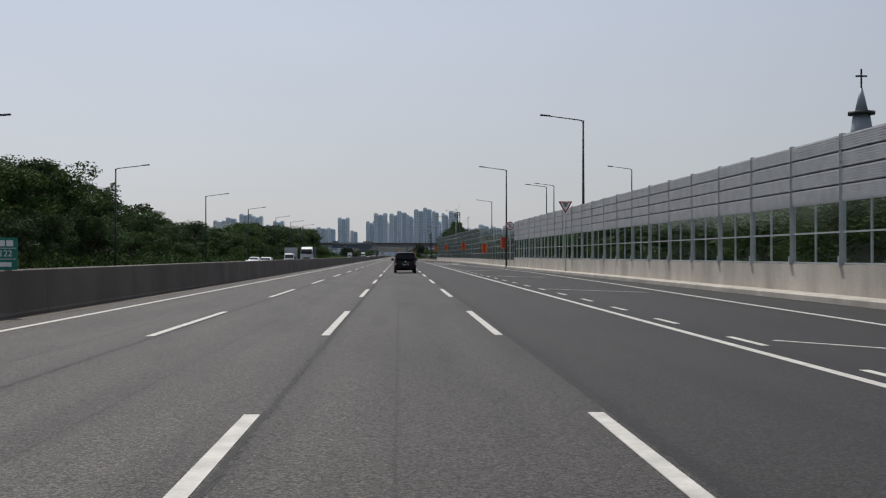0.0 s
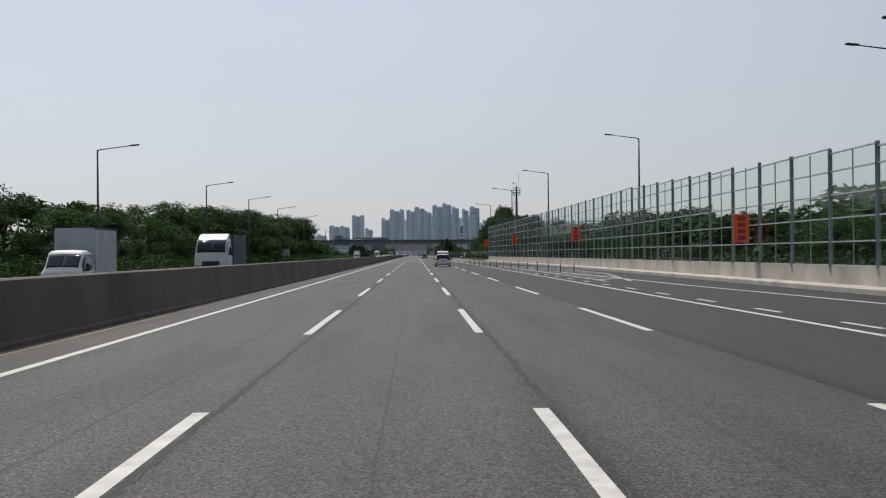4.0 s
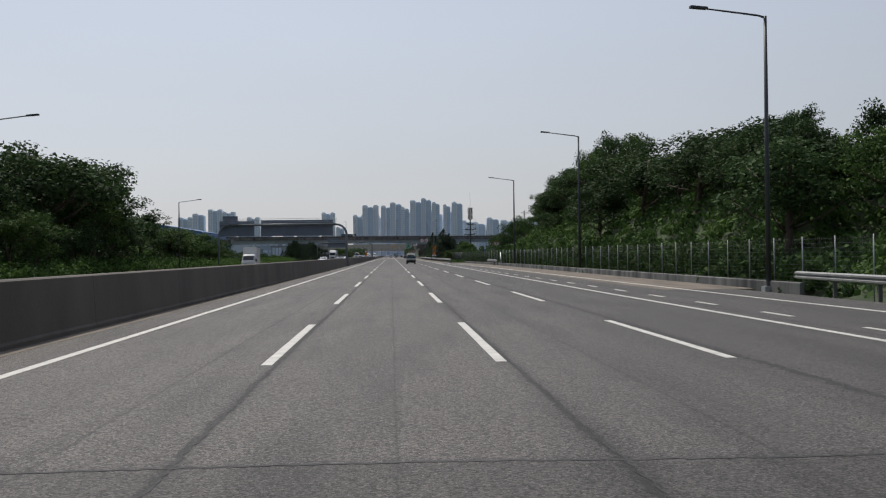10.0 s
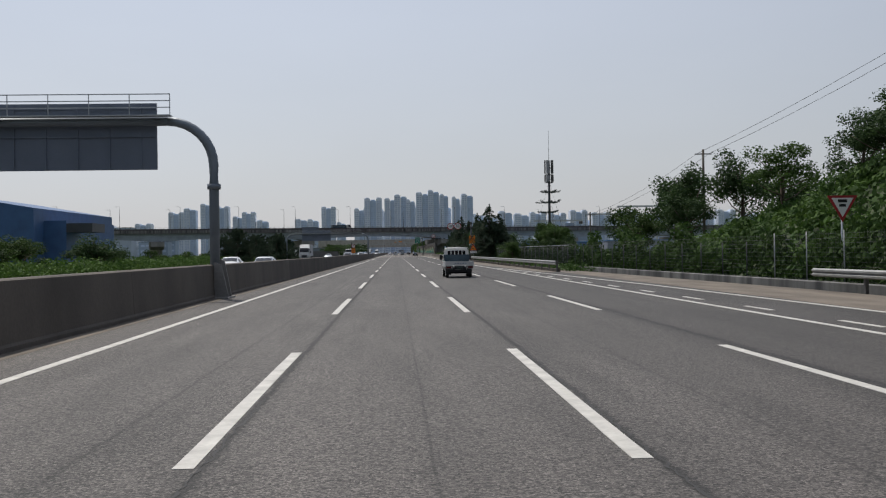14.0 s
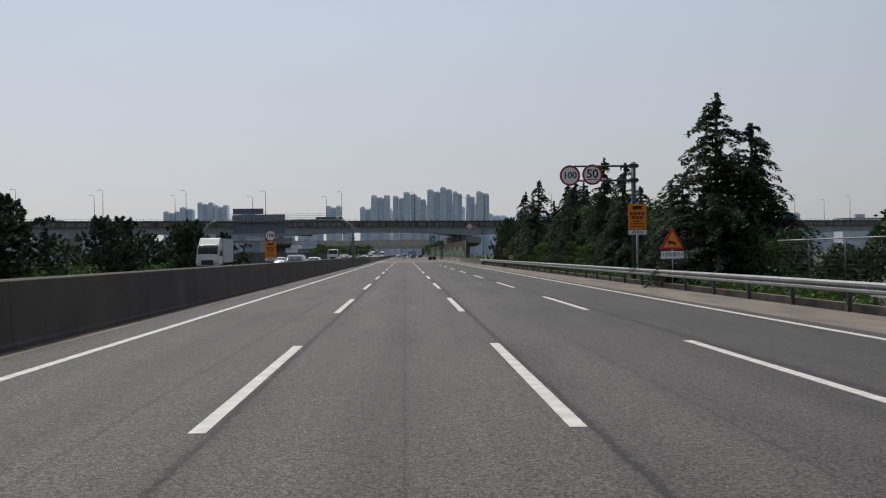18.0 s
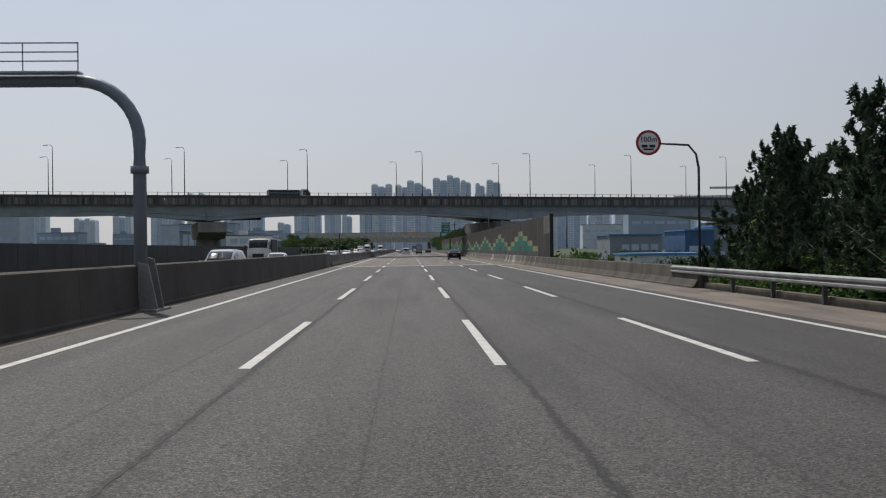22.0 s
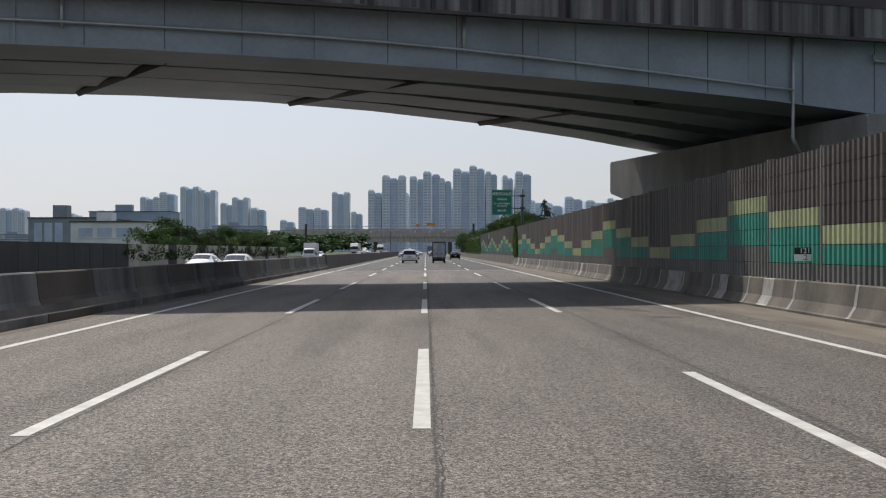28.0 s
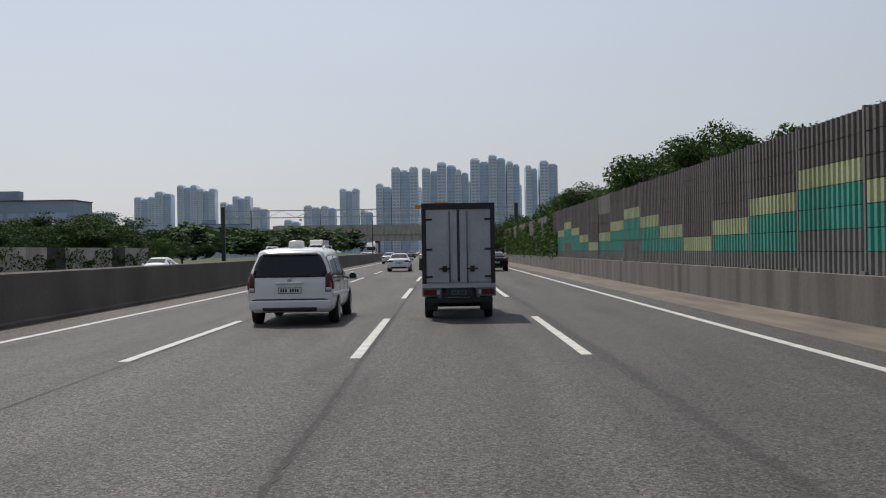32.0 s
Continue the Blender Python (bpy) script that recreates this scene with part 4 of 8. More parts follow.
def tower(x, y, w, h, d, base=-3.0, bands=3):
    ob = thing("apartment_tower", "white and blue high-rise apartment tower, paled by haze put into its colours", "building", "distant apartment towers", pose(x, y, base))
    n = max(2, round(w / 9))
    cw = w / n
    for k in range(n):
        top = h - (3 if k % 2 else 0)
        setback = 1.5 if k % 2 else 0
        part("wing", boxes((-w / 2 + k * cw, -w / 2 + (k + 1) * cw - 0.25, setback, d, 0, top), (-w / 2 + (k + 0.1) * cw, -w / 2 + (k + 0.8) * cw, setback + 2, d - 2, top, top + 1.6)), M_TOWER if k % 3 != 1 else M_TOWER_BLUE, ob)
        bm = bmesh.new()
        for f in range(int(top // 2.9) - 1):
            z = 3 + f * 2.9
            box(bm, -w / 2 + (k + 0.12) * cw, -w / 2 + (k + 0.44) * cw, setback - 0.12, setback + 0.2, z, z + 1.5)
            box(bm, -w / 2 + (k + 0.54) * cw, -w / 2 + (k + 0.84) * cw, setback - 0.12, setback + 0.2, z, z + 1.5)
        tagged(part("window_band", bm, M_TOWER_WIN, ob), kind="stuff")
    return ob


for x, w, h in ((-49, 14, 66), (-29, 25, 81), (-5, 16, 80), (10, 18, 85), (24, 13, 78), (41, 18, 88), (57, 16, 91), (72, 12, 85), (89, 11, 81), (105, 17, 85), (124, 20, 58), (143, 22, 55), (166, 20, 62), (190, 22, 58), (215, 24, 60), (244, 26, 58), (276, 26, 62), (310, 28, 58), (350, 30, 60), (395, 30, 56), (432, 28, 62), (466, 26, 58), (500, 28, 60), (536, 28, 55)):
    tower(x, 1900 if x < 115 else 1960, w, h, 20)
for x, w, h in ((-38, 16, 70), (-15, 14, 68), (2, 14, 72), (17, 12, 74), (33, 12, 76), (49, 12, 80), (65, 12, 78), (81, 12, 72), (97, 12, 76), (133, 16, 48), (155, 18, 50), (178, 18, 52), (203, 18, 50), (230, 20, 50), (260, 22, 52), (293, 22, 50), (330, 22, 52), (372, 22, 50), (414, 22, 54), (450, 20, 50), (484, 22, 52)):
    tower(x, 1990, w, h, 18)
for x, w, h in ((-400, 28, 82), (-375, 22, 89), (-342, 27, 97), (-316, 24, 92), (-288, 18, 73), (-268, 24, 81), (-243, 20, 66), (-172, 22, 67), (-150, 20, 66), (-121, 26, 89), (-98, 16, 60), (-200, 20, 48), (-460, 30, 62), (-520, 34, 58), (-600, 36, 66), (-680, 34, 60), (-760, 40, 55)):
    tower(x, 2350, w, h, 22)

# ---- long pale wall of the next overpass in the distance ----
far_bridge = thing("distant_overpass", "pale concrete overpass far down the road", "bridge")
part("girder", boxes((-70, 26, 1395, 1405, 6.2, 9.4)), M_CONC_LIGHT, far_bridge)
part("parapet", boxes((-70, 26, 1394.6, 1395, 9.0, 13.4)), M_CONC_LIGHT, far_bridge)
for x in (-62, -24, 17, 24):
    part("pier", boxes((x - 1, x + 1, 1396, 1404, -5, 6.2)), M_CONC, far_bridge)

# ---- writing ----
def text(s, size, material, parent, m, name="lettering", extrude=0.003, bold=0.0):
    cu = bpy.data.curves.new(name, "FONT")
    cu.body, cu.size, cu.align_x, cu.align_y, cu.extrude = s, size, "CENTER", "CENTER", extrude
    cu.resolution_u, cu.offset = 3, bold * size
    tmp = bpy.data.objects.new(name, cu)
    me = bpy.data.meshes.new_from_object(tmp)
    bpy.data.objects.remove(tmp)
    me.materials.clear()
    me.materials.append(material)
    return part(name, me, None, parent, m=m)


def bars(rows, material, parent, y, name="unreadable_line"):
    """Plain bars for writing that cannot be read: rows of (x0, x1, z0, z1) on a face at y."""
    for x0, x1, z0, z1 in rows:
        part(name, boxes((x0, x1, y - 0.006, y, z0, z1)), material, parent)


FACE = pose(0, 0, 0, 90, 0, 0)       # lettering that faces oncoming traffic


def round_sign(parent, x, z, r, y, number=None, under_line=False):
    plate = part("round_plate", disc(x, z, r, y, y + 0.03), M_WHITE, parent, "round white plate with red rim")
    bm = bmesh.new()
    n = 36
    ring = [[bm.verts.new((x + q * math.cos(2 * math.pi * k / n), yy, z + q * math.sin(2 * math.pi * k / n))) for k in range(n)] for q, yy in ((r * 0.80, y - 0.006), (r * 1.0, y - 0.006), (r * 1.0, y + 0.01), (r * 0.80, y + 0.01))]
    for a in range(4):
        for k in range(n):
            bm.faces.new((ring[a][k], ring[a][(k + 1) % n], ring[(a + 1) % 4][(k + 1) % n], ring[(a + 1) % 4][k]))
    bmesh.ops.recalc_face_normals(bm, faces=bm.faces)
    part("rim", bm, M_RED, plate, "red rim")
    if number:
        text(number, r * (0.90 if len(number) > 2 else 1.15), M_BLACK, plate, Matrix.Translation((x, y - 0.004, z + (0.06 * r if under_line else 0))) @ FACE, "number", bold=0.022)
        if under_line:
            part("underline", boxes((x - 0.5 * r, x + 0.5 * r, y - 0.006, y, z - 0.5 * r, z - 0.42 * r)), M_BLACK, plate)
    return plate


def yield_sign(x, y, ztop, size, label, post_h):
    ob = thing("yield_sign", label, "road sign", "yield signs", pose(x, y, 0))
    part("post", tubed([(0, 0.06, -0.3), (0, 0.06, ztop - 0.1)], 0.045, sides=8), M_STEEL, ob)
    t = lambda k: [(-size * k, ztop - size * 0.55 + size * 0.55 * k), (size * k, ztop - size * 0.55 + size * 0.55 * k), (0, ztop - size * 0.55 - size * 1.17 * k)]
    part("border", prism(t(1.0), 0, 0.02), M_RED, ob, "red triangular border")
    part("plate", prism(t(0.72), -0.006, 0.0), M_WHITE, ob)
    bars(((-0.3 * size, 0.3 * size, ztop - 0.45 * size, ztop - 0.25 * size), (-0.22 * size, 0.22 * size, ztop - 0.72 * size, ztop - 0.55 * size)), M_BLACK, ob, -0.007)
    return ob


yield_sign(19.75, 80, 6.4, 0.62, "red and white triangular yield sign on a tall post", 5)
yield_sign(18.97, 462, 3.6, 0.60, "red and white triangular yield sign on a post by the fence", 3)
nt = thing("no_turn_sign", "round red and white no-turn sign on a post", "road sign", m=pose(19.06, 119.4, -0.57))
part("post", tubed([(0, 0.08, -0.3), (0, 0.08, 6.4)], 0.05), M_STEEL, nt)
round_sign(nt, 0, 5.95, 0.52, 0)
part("arrow", boxes((-0.06, 0.02, -0.006, 0, 5.65, 6.1), (-0.06, 0.16, -0.006, 0, 6.02, 6.1)), M_BLACK, nt)
bm = boxes((-0.42, 0.42, -0.010, -0.004, -0.04, 0.04))
part("slash", bm, M_RED, nt, m=pose(0, 0, 5.95, 0, 45, 0))

# speed-limit gantry on the verge
sg = thing("speed_limit_gantry", "grey cantilever post with two round speed-limit signs", "road sign", m=pose(14.45, 597, 0.44) @ Matrix.Scale(0.735, 4))
part("column", tubed([(0, 0, -1.2), (0, 0, 8.3)], 0.19, 0.17, 12), M_POLE, sg)
for z in (8.02, 6.95):
    part("arm", tubed([(0.4, 0, z), (-4.4, 0, z)], 0.075, sides=10), M_POLE, sg)
    part("collar", boxes((-0.3, 0.3, -0.25, 0.25, z - 0.14, z + 0.14)), M_POLE, sg)
round_sign(sg, -4.75, 7.33, 0.76, -0.16, "100")
round_sign(sg, -3.08, 7.38, 0.76, -0.16, "50", True)
part("bracket", boxes((-4.8, -4.7, -0.13, 0.0, 6.8, 8.1), (-3.13, -3.03, -0.13, 0.0, 6.8, 8.1)), M_POLE, sg)


def camera_warning(x, y, z0, w, label, post_top, round_r=0.0, base=0.0):
    """A yellow enforcement-camera notice, its distance plate and, where it has one, a speed limit on top."""
    ob = thing("camera_warning_sign", label, "road sign", m=pose(x, y, 0))
    h = w * 1.35
    part("post", tubed([(0, 0.1, base), (0, 0.1, post_top)], 0.06), M_STEEL, ob)
    part("board", boxes((-w / 2, w / 2, 0, 0.03, z0, z0 + h)), M_SIGN_ORANGE, ob, "orange-yellow notice board")
    part("pictogram", boxes((-0.26 * w, 0.26 * w, -0.008, 0, z0 + 0.80 * h, z0 + 0.93 * h), (-0.2 * w, -0.12 * w, -0.008, 0, z0 + 0.76 * h, z0 + 0.8 * h)), M_BLACK, ob)
    bars([(-0.41 * w + 0.21 * w * k, -0.25 * w + 0.21 * w * k, z0 + 0.57 * h, z0 + 0.68 * h) for k in range(4)] + [(-0.31 * w + 0.22 * w * k, -0.14 * w + 0.22 * w * k, z0 + 0.41 * h, z0 + 0.52 * h) for k in range(3)]
         + [(-0.26 * w, 0.20 * w, z0 + 0.30 * h, z0 + 0.34 * h), (-0.38 * w, 0.38 * w, z0 + 0.20 * h, z0 + 0.23 * h), (-0.38 * w, 0.38 * w, z0 + 0.10 * h, z0 + 0.13 * h)], M_SIGN_BROWN, ob, 0)
    part("distance_plate", boxes((-w / 2, w / 2, 0, 0.03, z0 - 0.3 * w, z0 - 0.04 * w)), M_WHITE, ob, "white distance plate")
    text("450m", 0.27 * w, M_BLACK, ob, Matrix.Translation((0, -0.003, z0 - 0.17 * w)) @ FACE, "distance")
    if round_r:
        round_sign(ob, 0, z0 + h + round_r + 0.04, round_r, 0, "100")
    return ob


camera_warning(-5.42, 598.4, 1.58, 0.62, "yellow camera notice and 100 limit above the median barrier", 3.05, 0.32, 1.28)
camera_warning(14.55, 596.6, 2.88, 1.0, "large orange-yellow camera notice on the gantry post", 4.3, 0, -0.3)
w2 = thing("warning_sign", "red-edged orange triangular wildlife warning sign beside the fir trees", "road sign", m=pose(14.03, 587.3, 0) @ Matrix.Scale(0.76, 4))
part("post", tubed([(0, 0.05, -0.4), (0, 0.05, 3.4)], 0.035), M_STEEL, w2)
part("plate", prism([(-0.75, 2.3), (0.75, 2.3), (0.04, 3.6), (-0.04, 3.6)], 0, 0.03), M_RED, w2, "red triangular plate")
part("field", prism([(-0.55, 2.41), (0.55, 2.41), (0, 3.37)], -0.005, 0), M_SIGN_ORANGE, w2, "orange inner field")
part("pictogram", prism([(-0.26, 2.66), (-0.2, 2.5), (-0.15, 2.66), (0.08, 2.62), (0.2, 2.48), (0.24, 2.54), (0.14, 2.74), (-0.12, 2.8), (-0.24, 2.86)], -0.010, -0.005), M_BLACK, w2)
part("panel", boxes((-0.7, 0.7, 0, 0.03, 1.75, 2.2)), M_WHITE, w2)
text("야생동물주의", 0.27, M_BLACK, w2, Matrix.Translation((0, -0.003, 1.98)) @ FACE)

# round sign on a curved arm near the overpass
rs = thing("height_sign", "round grey sign on a curved arm", "road sign", m=pose(13.7, 696.4, 0.35) @ Matrix.Scale(0.66, 4))
part("pole", tubed([(0, 0, -1), (0, 0, 6.6), (-0.15, 0, 7.4), (-0.6, 0, 7.95), (-2.3, 0, 8.05)], 0.08, 0.06), M_POLE, rs)
round_sign(rs, -3.0, 8.1, 0.75, -0.05)
text("100m", 0.46, M_BLACK, rs, Matrix.Translation((-3.0, -0.07, 8.28)) @ FACE)
bars(((-3.4, -3.05, 7.82, 7.98), (-2.95, -2.6, 7.82, 7.98), (-3.3, -2.7, 7.66, 7.76)), M_BLACK, rs, -0.055)

# green speed-limit board
gs = thing("speed_board", "green board with speed limits on a grey post behind the wall", "road sign", m=pose(15.35, 950, 0))
part("column", tubed([(0, 0, -0.5), (0, 0, 9.1)], 0.17, 0.15, 12), M_POLE, gs)
for z in (8.25, 6.75):
    part("arm", tubed([(0.35, 0, z), (-1.4, 0, z)], 0.07), M_POLE, gs)
    part("collar", boxes((-0.3, 0.3, -0.22, 0.22, z - 0.12, z + 0.12)), M_POLE, gs)
part("board", boxes((-3.72, -1.24, -0.12, -0.06, 5.88, 9.0)), M_SIGN_GREEN, gs, "green board with white lettering")
part("board_border", boxes((-3.68, -1.28, -0.126, -0.121, 5.92, 5.95), (-3.68, -1.28, -0.126, -0.121, 8.93, 8.96), (-3.68, -3.65, -0.126, -0.121, 5.95, 8.93), (-1.31, -1.28, -0.126, -0.121, 5.95, 8.93)), M_WHITE, gs)
for s, z, size in (("제한최고속도", 8.45, 0.42), ("100km/h", 7.83, 0.36), ("단, 1.5t초과 화물차", 7.28, 0.25), ("및 건설기계", 6.97, 0.25), ("80km/h", 6.45, 0.36)):
    text(s, size, M_WHITE, gs, Matrix.Translation((-2.48, -0.124, z)) @ FACE, bold=0.012)

# gantries with sign boards seen from behind
def back_board(ob, x0, x1, z0, z1, y=0.35):
    b = part("sign_board", boxes((x0, x1, y, y + 0.06, z0, z1)), M_SIGN_BACK, ob, "dark back of a direction board")
    for k in range(int((x1 - x0) / 1.2) + 1):
        xx = x0 + 0.1 + k * 1.2
        if xx < x1:
            part("rib", boxes((xx - 0.03, xx + 0.03, y - 0.05, y, z0 + 0.05, z1 - 0.05)), M_SIGN_BACK, b)
    for j in range(4):
        zz = z0 + (z1 - z0) * (0.5 + 0.14 * j)
        part("channel", boxes((x0, x1, y - 0.09, y - 0.05, zz - 0.03, zz + 0.03)), M_SIGN_BACK, b)
    return b


def sign_gantry(y, boards, x_far, h, label):
    ob = thing("sign_gantry", label, "sign gantry", "median sign gantries", pose(0, y, 0))
    X = -5.2
    part("plinth", boxes((X - 0.45, X + 0.62, -0.9, 0.9, -0.2, 0.06)), M_PIER, ob)
    for y0, tilt in ((-0.42, -0.05), (0.30, 0.10)):
        part("cheek_plate", prism([(X + 0.02, 0.05), (X + 0.56, 0.05), (X + 0.30, 1.34 + tilt), (X + 0.02, 1.42 + tilt)], y0, y0 + 0.10), M_PIER, ob, "pale steel cheek plate round the column's foot")
    bend = [(X - 1.7 * (1 - math.cos(a)), 0, h - 1.7 + 1.7 * math.sin(a)) for a in np.linspace(0, math.pi / 2, 9)]
    part("column", tubed([(X, 0, 0), (X, 0, h - 2.5)] + bend, 0.19, 0.17, 12), M_GANTRY, ob)
    part("beam", tubed([(X - 1.7, 0, h), (x_far + 1.7, 0, h)], 0.17, 0.17, 10), M_GANTRY, ob)
    part("joint_collar", tubed([(X, 0, h - 2.6), (X, 0, h - 2.4)], 0.26, 0.26, 12), M_GANTRY, ob)
    part("column", tubed([(x_far, 0, -0.3), (x_far, 0, h - 2.5)] + [(x_far + X - p[0], p[1], p[2]) for p in bend], 0.19, 0.17, 12), M_GANTRY, ob)
    part("walkway", boxes((x_far, X - 1.5, -0.55, -0.1, h + 0.16, h + 0.2)), M_STEEL, ob)
    for z in (0.45, 0.7, 0.95):
        part("handrail", boxes((x_far, X - 1.5, -0.55, -0.52, h + z, h + z + 0.035)), M_STEEL, ob)
    for k in range(int((X - 1.5 - x_far) / 1.5) + 1):
        part("baluster", boxes((X - 1.53 - 1.5 * k, X - 1.5 - 1.5 * k, -0.55, -0.52, h + 0.2, h + 0.98)), M_STEEL, ob)
    for b in boards:
        back_board(ob, *b)
    return ob


sign_gantry(462.5, ((-18.9, -7.4, 4.95, 7.5), (-25.5, -20.0, 4.95, 7.4), (-25.0, -22.6, 7.4, 8.2)), -25.6, 6.75, "curved grey sign gantry with dark-backed direction boards")
sign_gantry(685.5, ((-21.8, -14.6, 4.75, 7.4), (-21.8, -17.6, 7.45, 8.25)), -25.6, 6.45, "curved grey sign gantry with one dark-backed board")

M_ORANGE_AMBER = mat("amber_panel", (0.80, 0.28, 0.03), 0.5, var=0.05, bump=0)
# enforcement truss far ahead
tr = thing("camera_gantry", "thin lattice gantry with cameras across the carriageways", "sign gantry", m=pose(0, 1082, 0))
for x in (-26, 15.5):
    part("column", boxes((x - 0.25, x + 0.25, -0.25, 0.25, -0.4, 8.2)), M_POLE, tr)
for z in (6.6, 7.6):
    part("chord", boxes((-26, 15.5, -0.06, 0.06, z - 0.06, z + 0.06)), M_STEEL, tr)
for k in range(20):
    part("brace", tubed([(-26 + 2.07 * k, 0, 6.6 if k % 2 else 7.6), (-26 + 2.07 * (k + 1), 0, 7.6 if k % 2 else 6.6)], 0.035, sides=5), M_STEEL, tr)
for x in (-20, -15, -10, 1, 4.6, 8.2):
    part("camera_box", boxes((x - 0.15, x + 0.15, -0.45, 0.1, 6.1, 6.4)), M_WHITE, tr)
part("message_panel", boxes((3.9, 5.9, -0.3, 0.0, 7.7, 8.45)), M_ORANGE_AMBER, tr, "amber message panel")
part("message_panel", boxes((1.2, 2.2, -0.3, 0.0, 7.6, 8.1)), M_ORANGE_AMBER, tr, "amber message panel")
vp = thing("median_pole", "slim pole on the median", "pole", m=pose(-5.42, 1090, 1.2))
part("pole", tubed([(0, 0, 0), (0, 0, 5.2)], 0.09, 0.07), M_POLE, vp)

# ---- banners on the clear wall ----
for k, (y, z) in enumerate(((129, 2.6), (163, 2.1), (219.5, 2.9), (219.5, 2.9), (274, 3.1), (320.0, 3.0))):
    if k == 2:
        continue
    x = along(WALL_B, y)
    ob = thing("orange_banner", "orange vertical warning banner fixed to a wall post", "banner", "wall banners", pose(x - 0.06, y, z))
    part("board", boxes((-0.82, 0, -0.02, 0.02, 0, 1.5)), M_ORANGE, ob)
    bars([(-0.62, -0.2, 0.14 + 0.34 * j, 0.36 + 0.34 * j) for j in range(4)], M_RED, ob, -0.021)
    part("hook", boxes((-0.05, 0.12, -0.03, 0.03, 0.2, 0.26), (-0.05, 0.12, -0.03, 0.03, 1.2, 1.26)), M_STEEL, ob)

# ---- delineator posts on the gore ----
dp = thing("delineator_post", "slim dark red flexible delineator post", "delineator", "gore delineators", pose(15.2, 193.4, 0))
part("foot", tubed([(0, 0, -0.02), (0, 0, 0.05)], 0.10, 0.08, 12), M_BLACK, dp)
part("tube", tubed([(0, 0, 0.04), (0, 0, 0.78)], 0.045, 0.04, 10), mat("delineator_red", (0.20, 0.045, 0.03), 0.6), dp)
for z in (0.5, 0.62):
    part("reflector_band", tubed([(0, 0, z), (0, 0, z + 0.06)], 0.0465, 0.0465, 10), M_ORANGE, dp)
for k in range(1, 14):
    copy_thing(dp, pose(15.2 - 0.38 * k, 193.4 + 5.3 * k, 0))

# ---- mesh fence along the cutting ----
fence = tagged(new("fence"), "wire mesh fence on grey posts overgrown with weeds", "fence", kind="structure")
FENCE = [(330, 19.6), (430, 19.5), (462, 18.4), (520, 16.6), (590, 15.8)]
fp_dark = mesh_of("fence_post", tubed([(0, 0, -0.4), (0, 0, 1.9)], 0.03, sides=6), M_POLE)
fp_me = mesh_of("fence_post", tubed([(0, 0, -0.4), (0, 0, 2.25)], 0.028, sides=6), M_POST)
for k in range(56):
    y = 332 + 3.3 * k
    x = along(FENCE, y)
    m = pose(x, y, 0, 0, 0, turned(FENCE, y, 3.3))
    part("fence_post", fp_me if y < 470 else fp_dark, None, fence, m=m)
    if k == 0:
        bm = bmesh.new()
        for j in range(12):
            tube(bm, [(0, 0, 0.15 + 0.18 * j), (0, 3.3, 0.15 + 0.18 * j)], 0.0035, sides=4)
        for j in range(16):
            tube(bm, [(0, 0.2 * j + 0.1, 0.12), (0, 0.2 * j + 0.1, 2.2)], 0.0025, sides=3)
        wire_me = mesh_of("wire_panel", bm, M_POLE)
    part("wire_panel", wire_me, None, fence, m=m)
fk_me = mesh_of("kerb_stone", prism([(-0.28, -0.3), (-0.28, 0.26), (-0.24, 0.3), (-0.08, 0.3), (-0.08, -0.3)], 0, 2.18), M_CONC_STAIN)
kerbs = tagged(new("verge_kerb"), "low worn concrete kerb at the foot of the fence", "kerb", kind="structure")
for k in range(106):
    y = 338 + 2.2 * k
    part("kerb_stone", fk_me, None, kerbs, m=pose(along(FENCE, y) - 0.1, y, 0, 0, 0, turned(FENCE, y, 2.2)))
crash = thing("leaning_post", "white steel stay leaning against the fence", "post", m=pose(18.3, 449.5, 0))
part("stay", tubed([(0, -0.6, 0.1), (0.05, 0.9, 1.9)], 0.06), M_STEEL, crash)


# ---- guard rails ----
M_POST_DARK = mat("rusted_rail_post", (0.10, 0.095, 0.09), 0.7, 0.2, var=0.15)
M_RAIL = mat("dull_galvanised_rail", (0.27, 0.272, 0.265), 0.5, 0.45, var=0.14, scale=1.5, fine=20)
M_KERB_BROWN = mat("earth_stained_concrete", (0.17, 0.14, 0.105), 0.9, var=0.18, scale=1.2, fine=12, bump=0.25, col2=(0.05, 0.042, 0.034), amount=0.5)


def guard_rail(x0, y0, x1, y1, label):
    ob = tagged(new("guard_rail"), label, "guard rail", kind="structure")
    n = max(1, round((y1 - y0) / 4))
    ang = math.degrees(math.atan2(-(x1 - x0), y1 - y0))
    ln = math.hypot(x1 - x0, y1 - y0) / n
    prof = [(-0.02, 0.52), (-0.10, 0.56), (-0.10, 0.62), (-0.03, 0.67), (-0.10, 0.72), (-0.10, 0.78), (-0.02, 0.83), (0.0, 0.83), (0.0, 0.52)]
    beam = mesh_of("beam", prism(prof, 0, ln), M_RAIL)
    post = mesh_of("rail_post", boxes((0.0, 0.12, -0.06, 0.06, -0.4, 0.8)), M_POST_DARK)
    for k in range(n):
        m = pose(x0 + (x1 - x0) * k / n, y0 + (y1 - y0) * k / n, 0, 0, 0, ang)
        part("beam", beam, None, ob, m=m)
        part("rail_post", post, None, ob, m=m)
    return ob


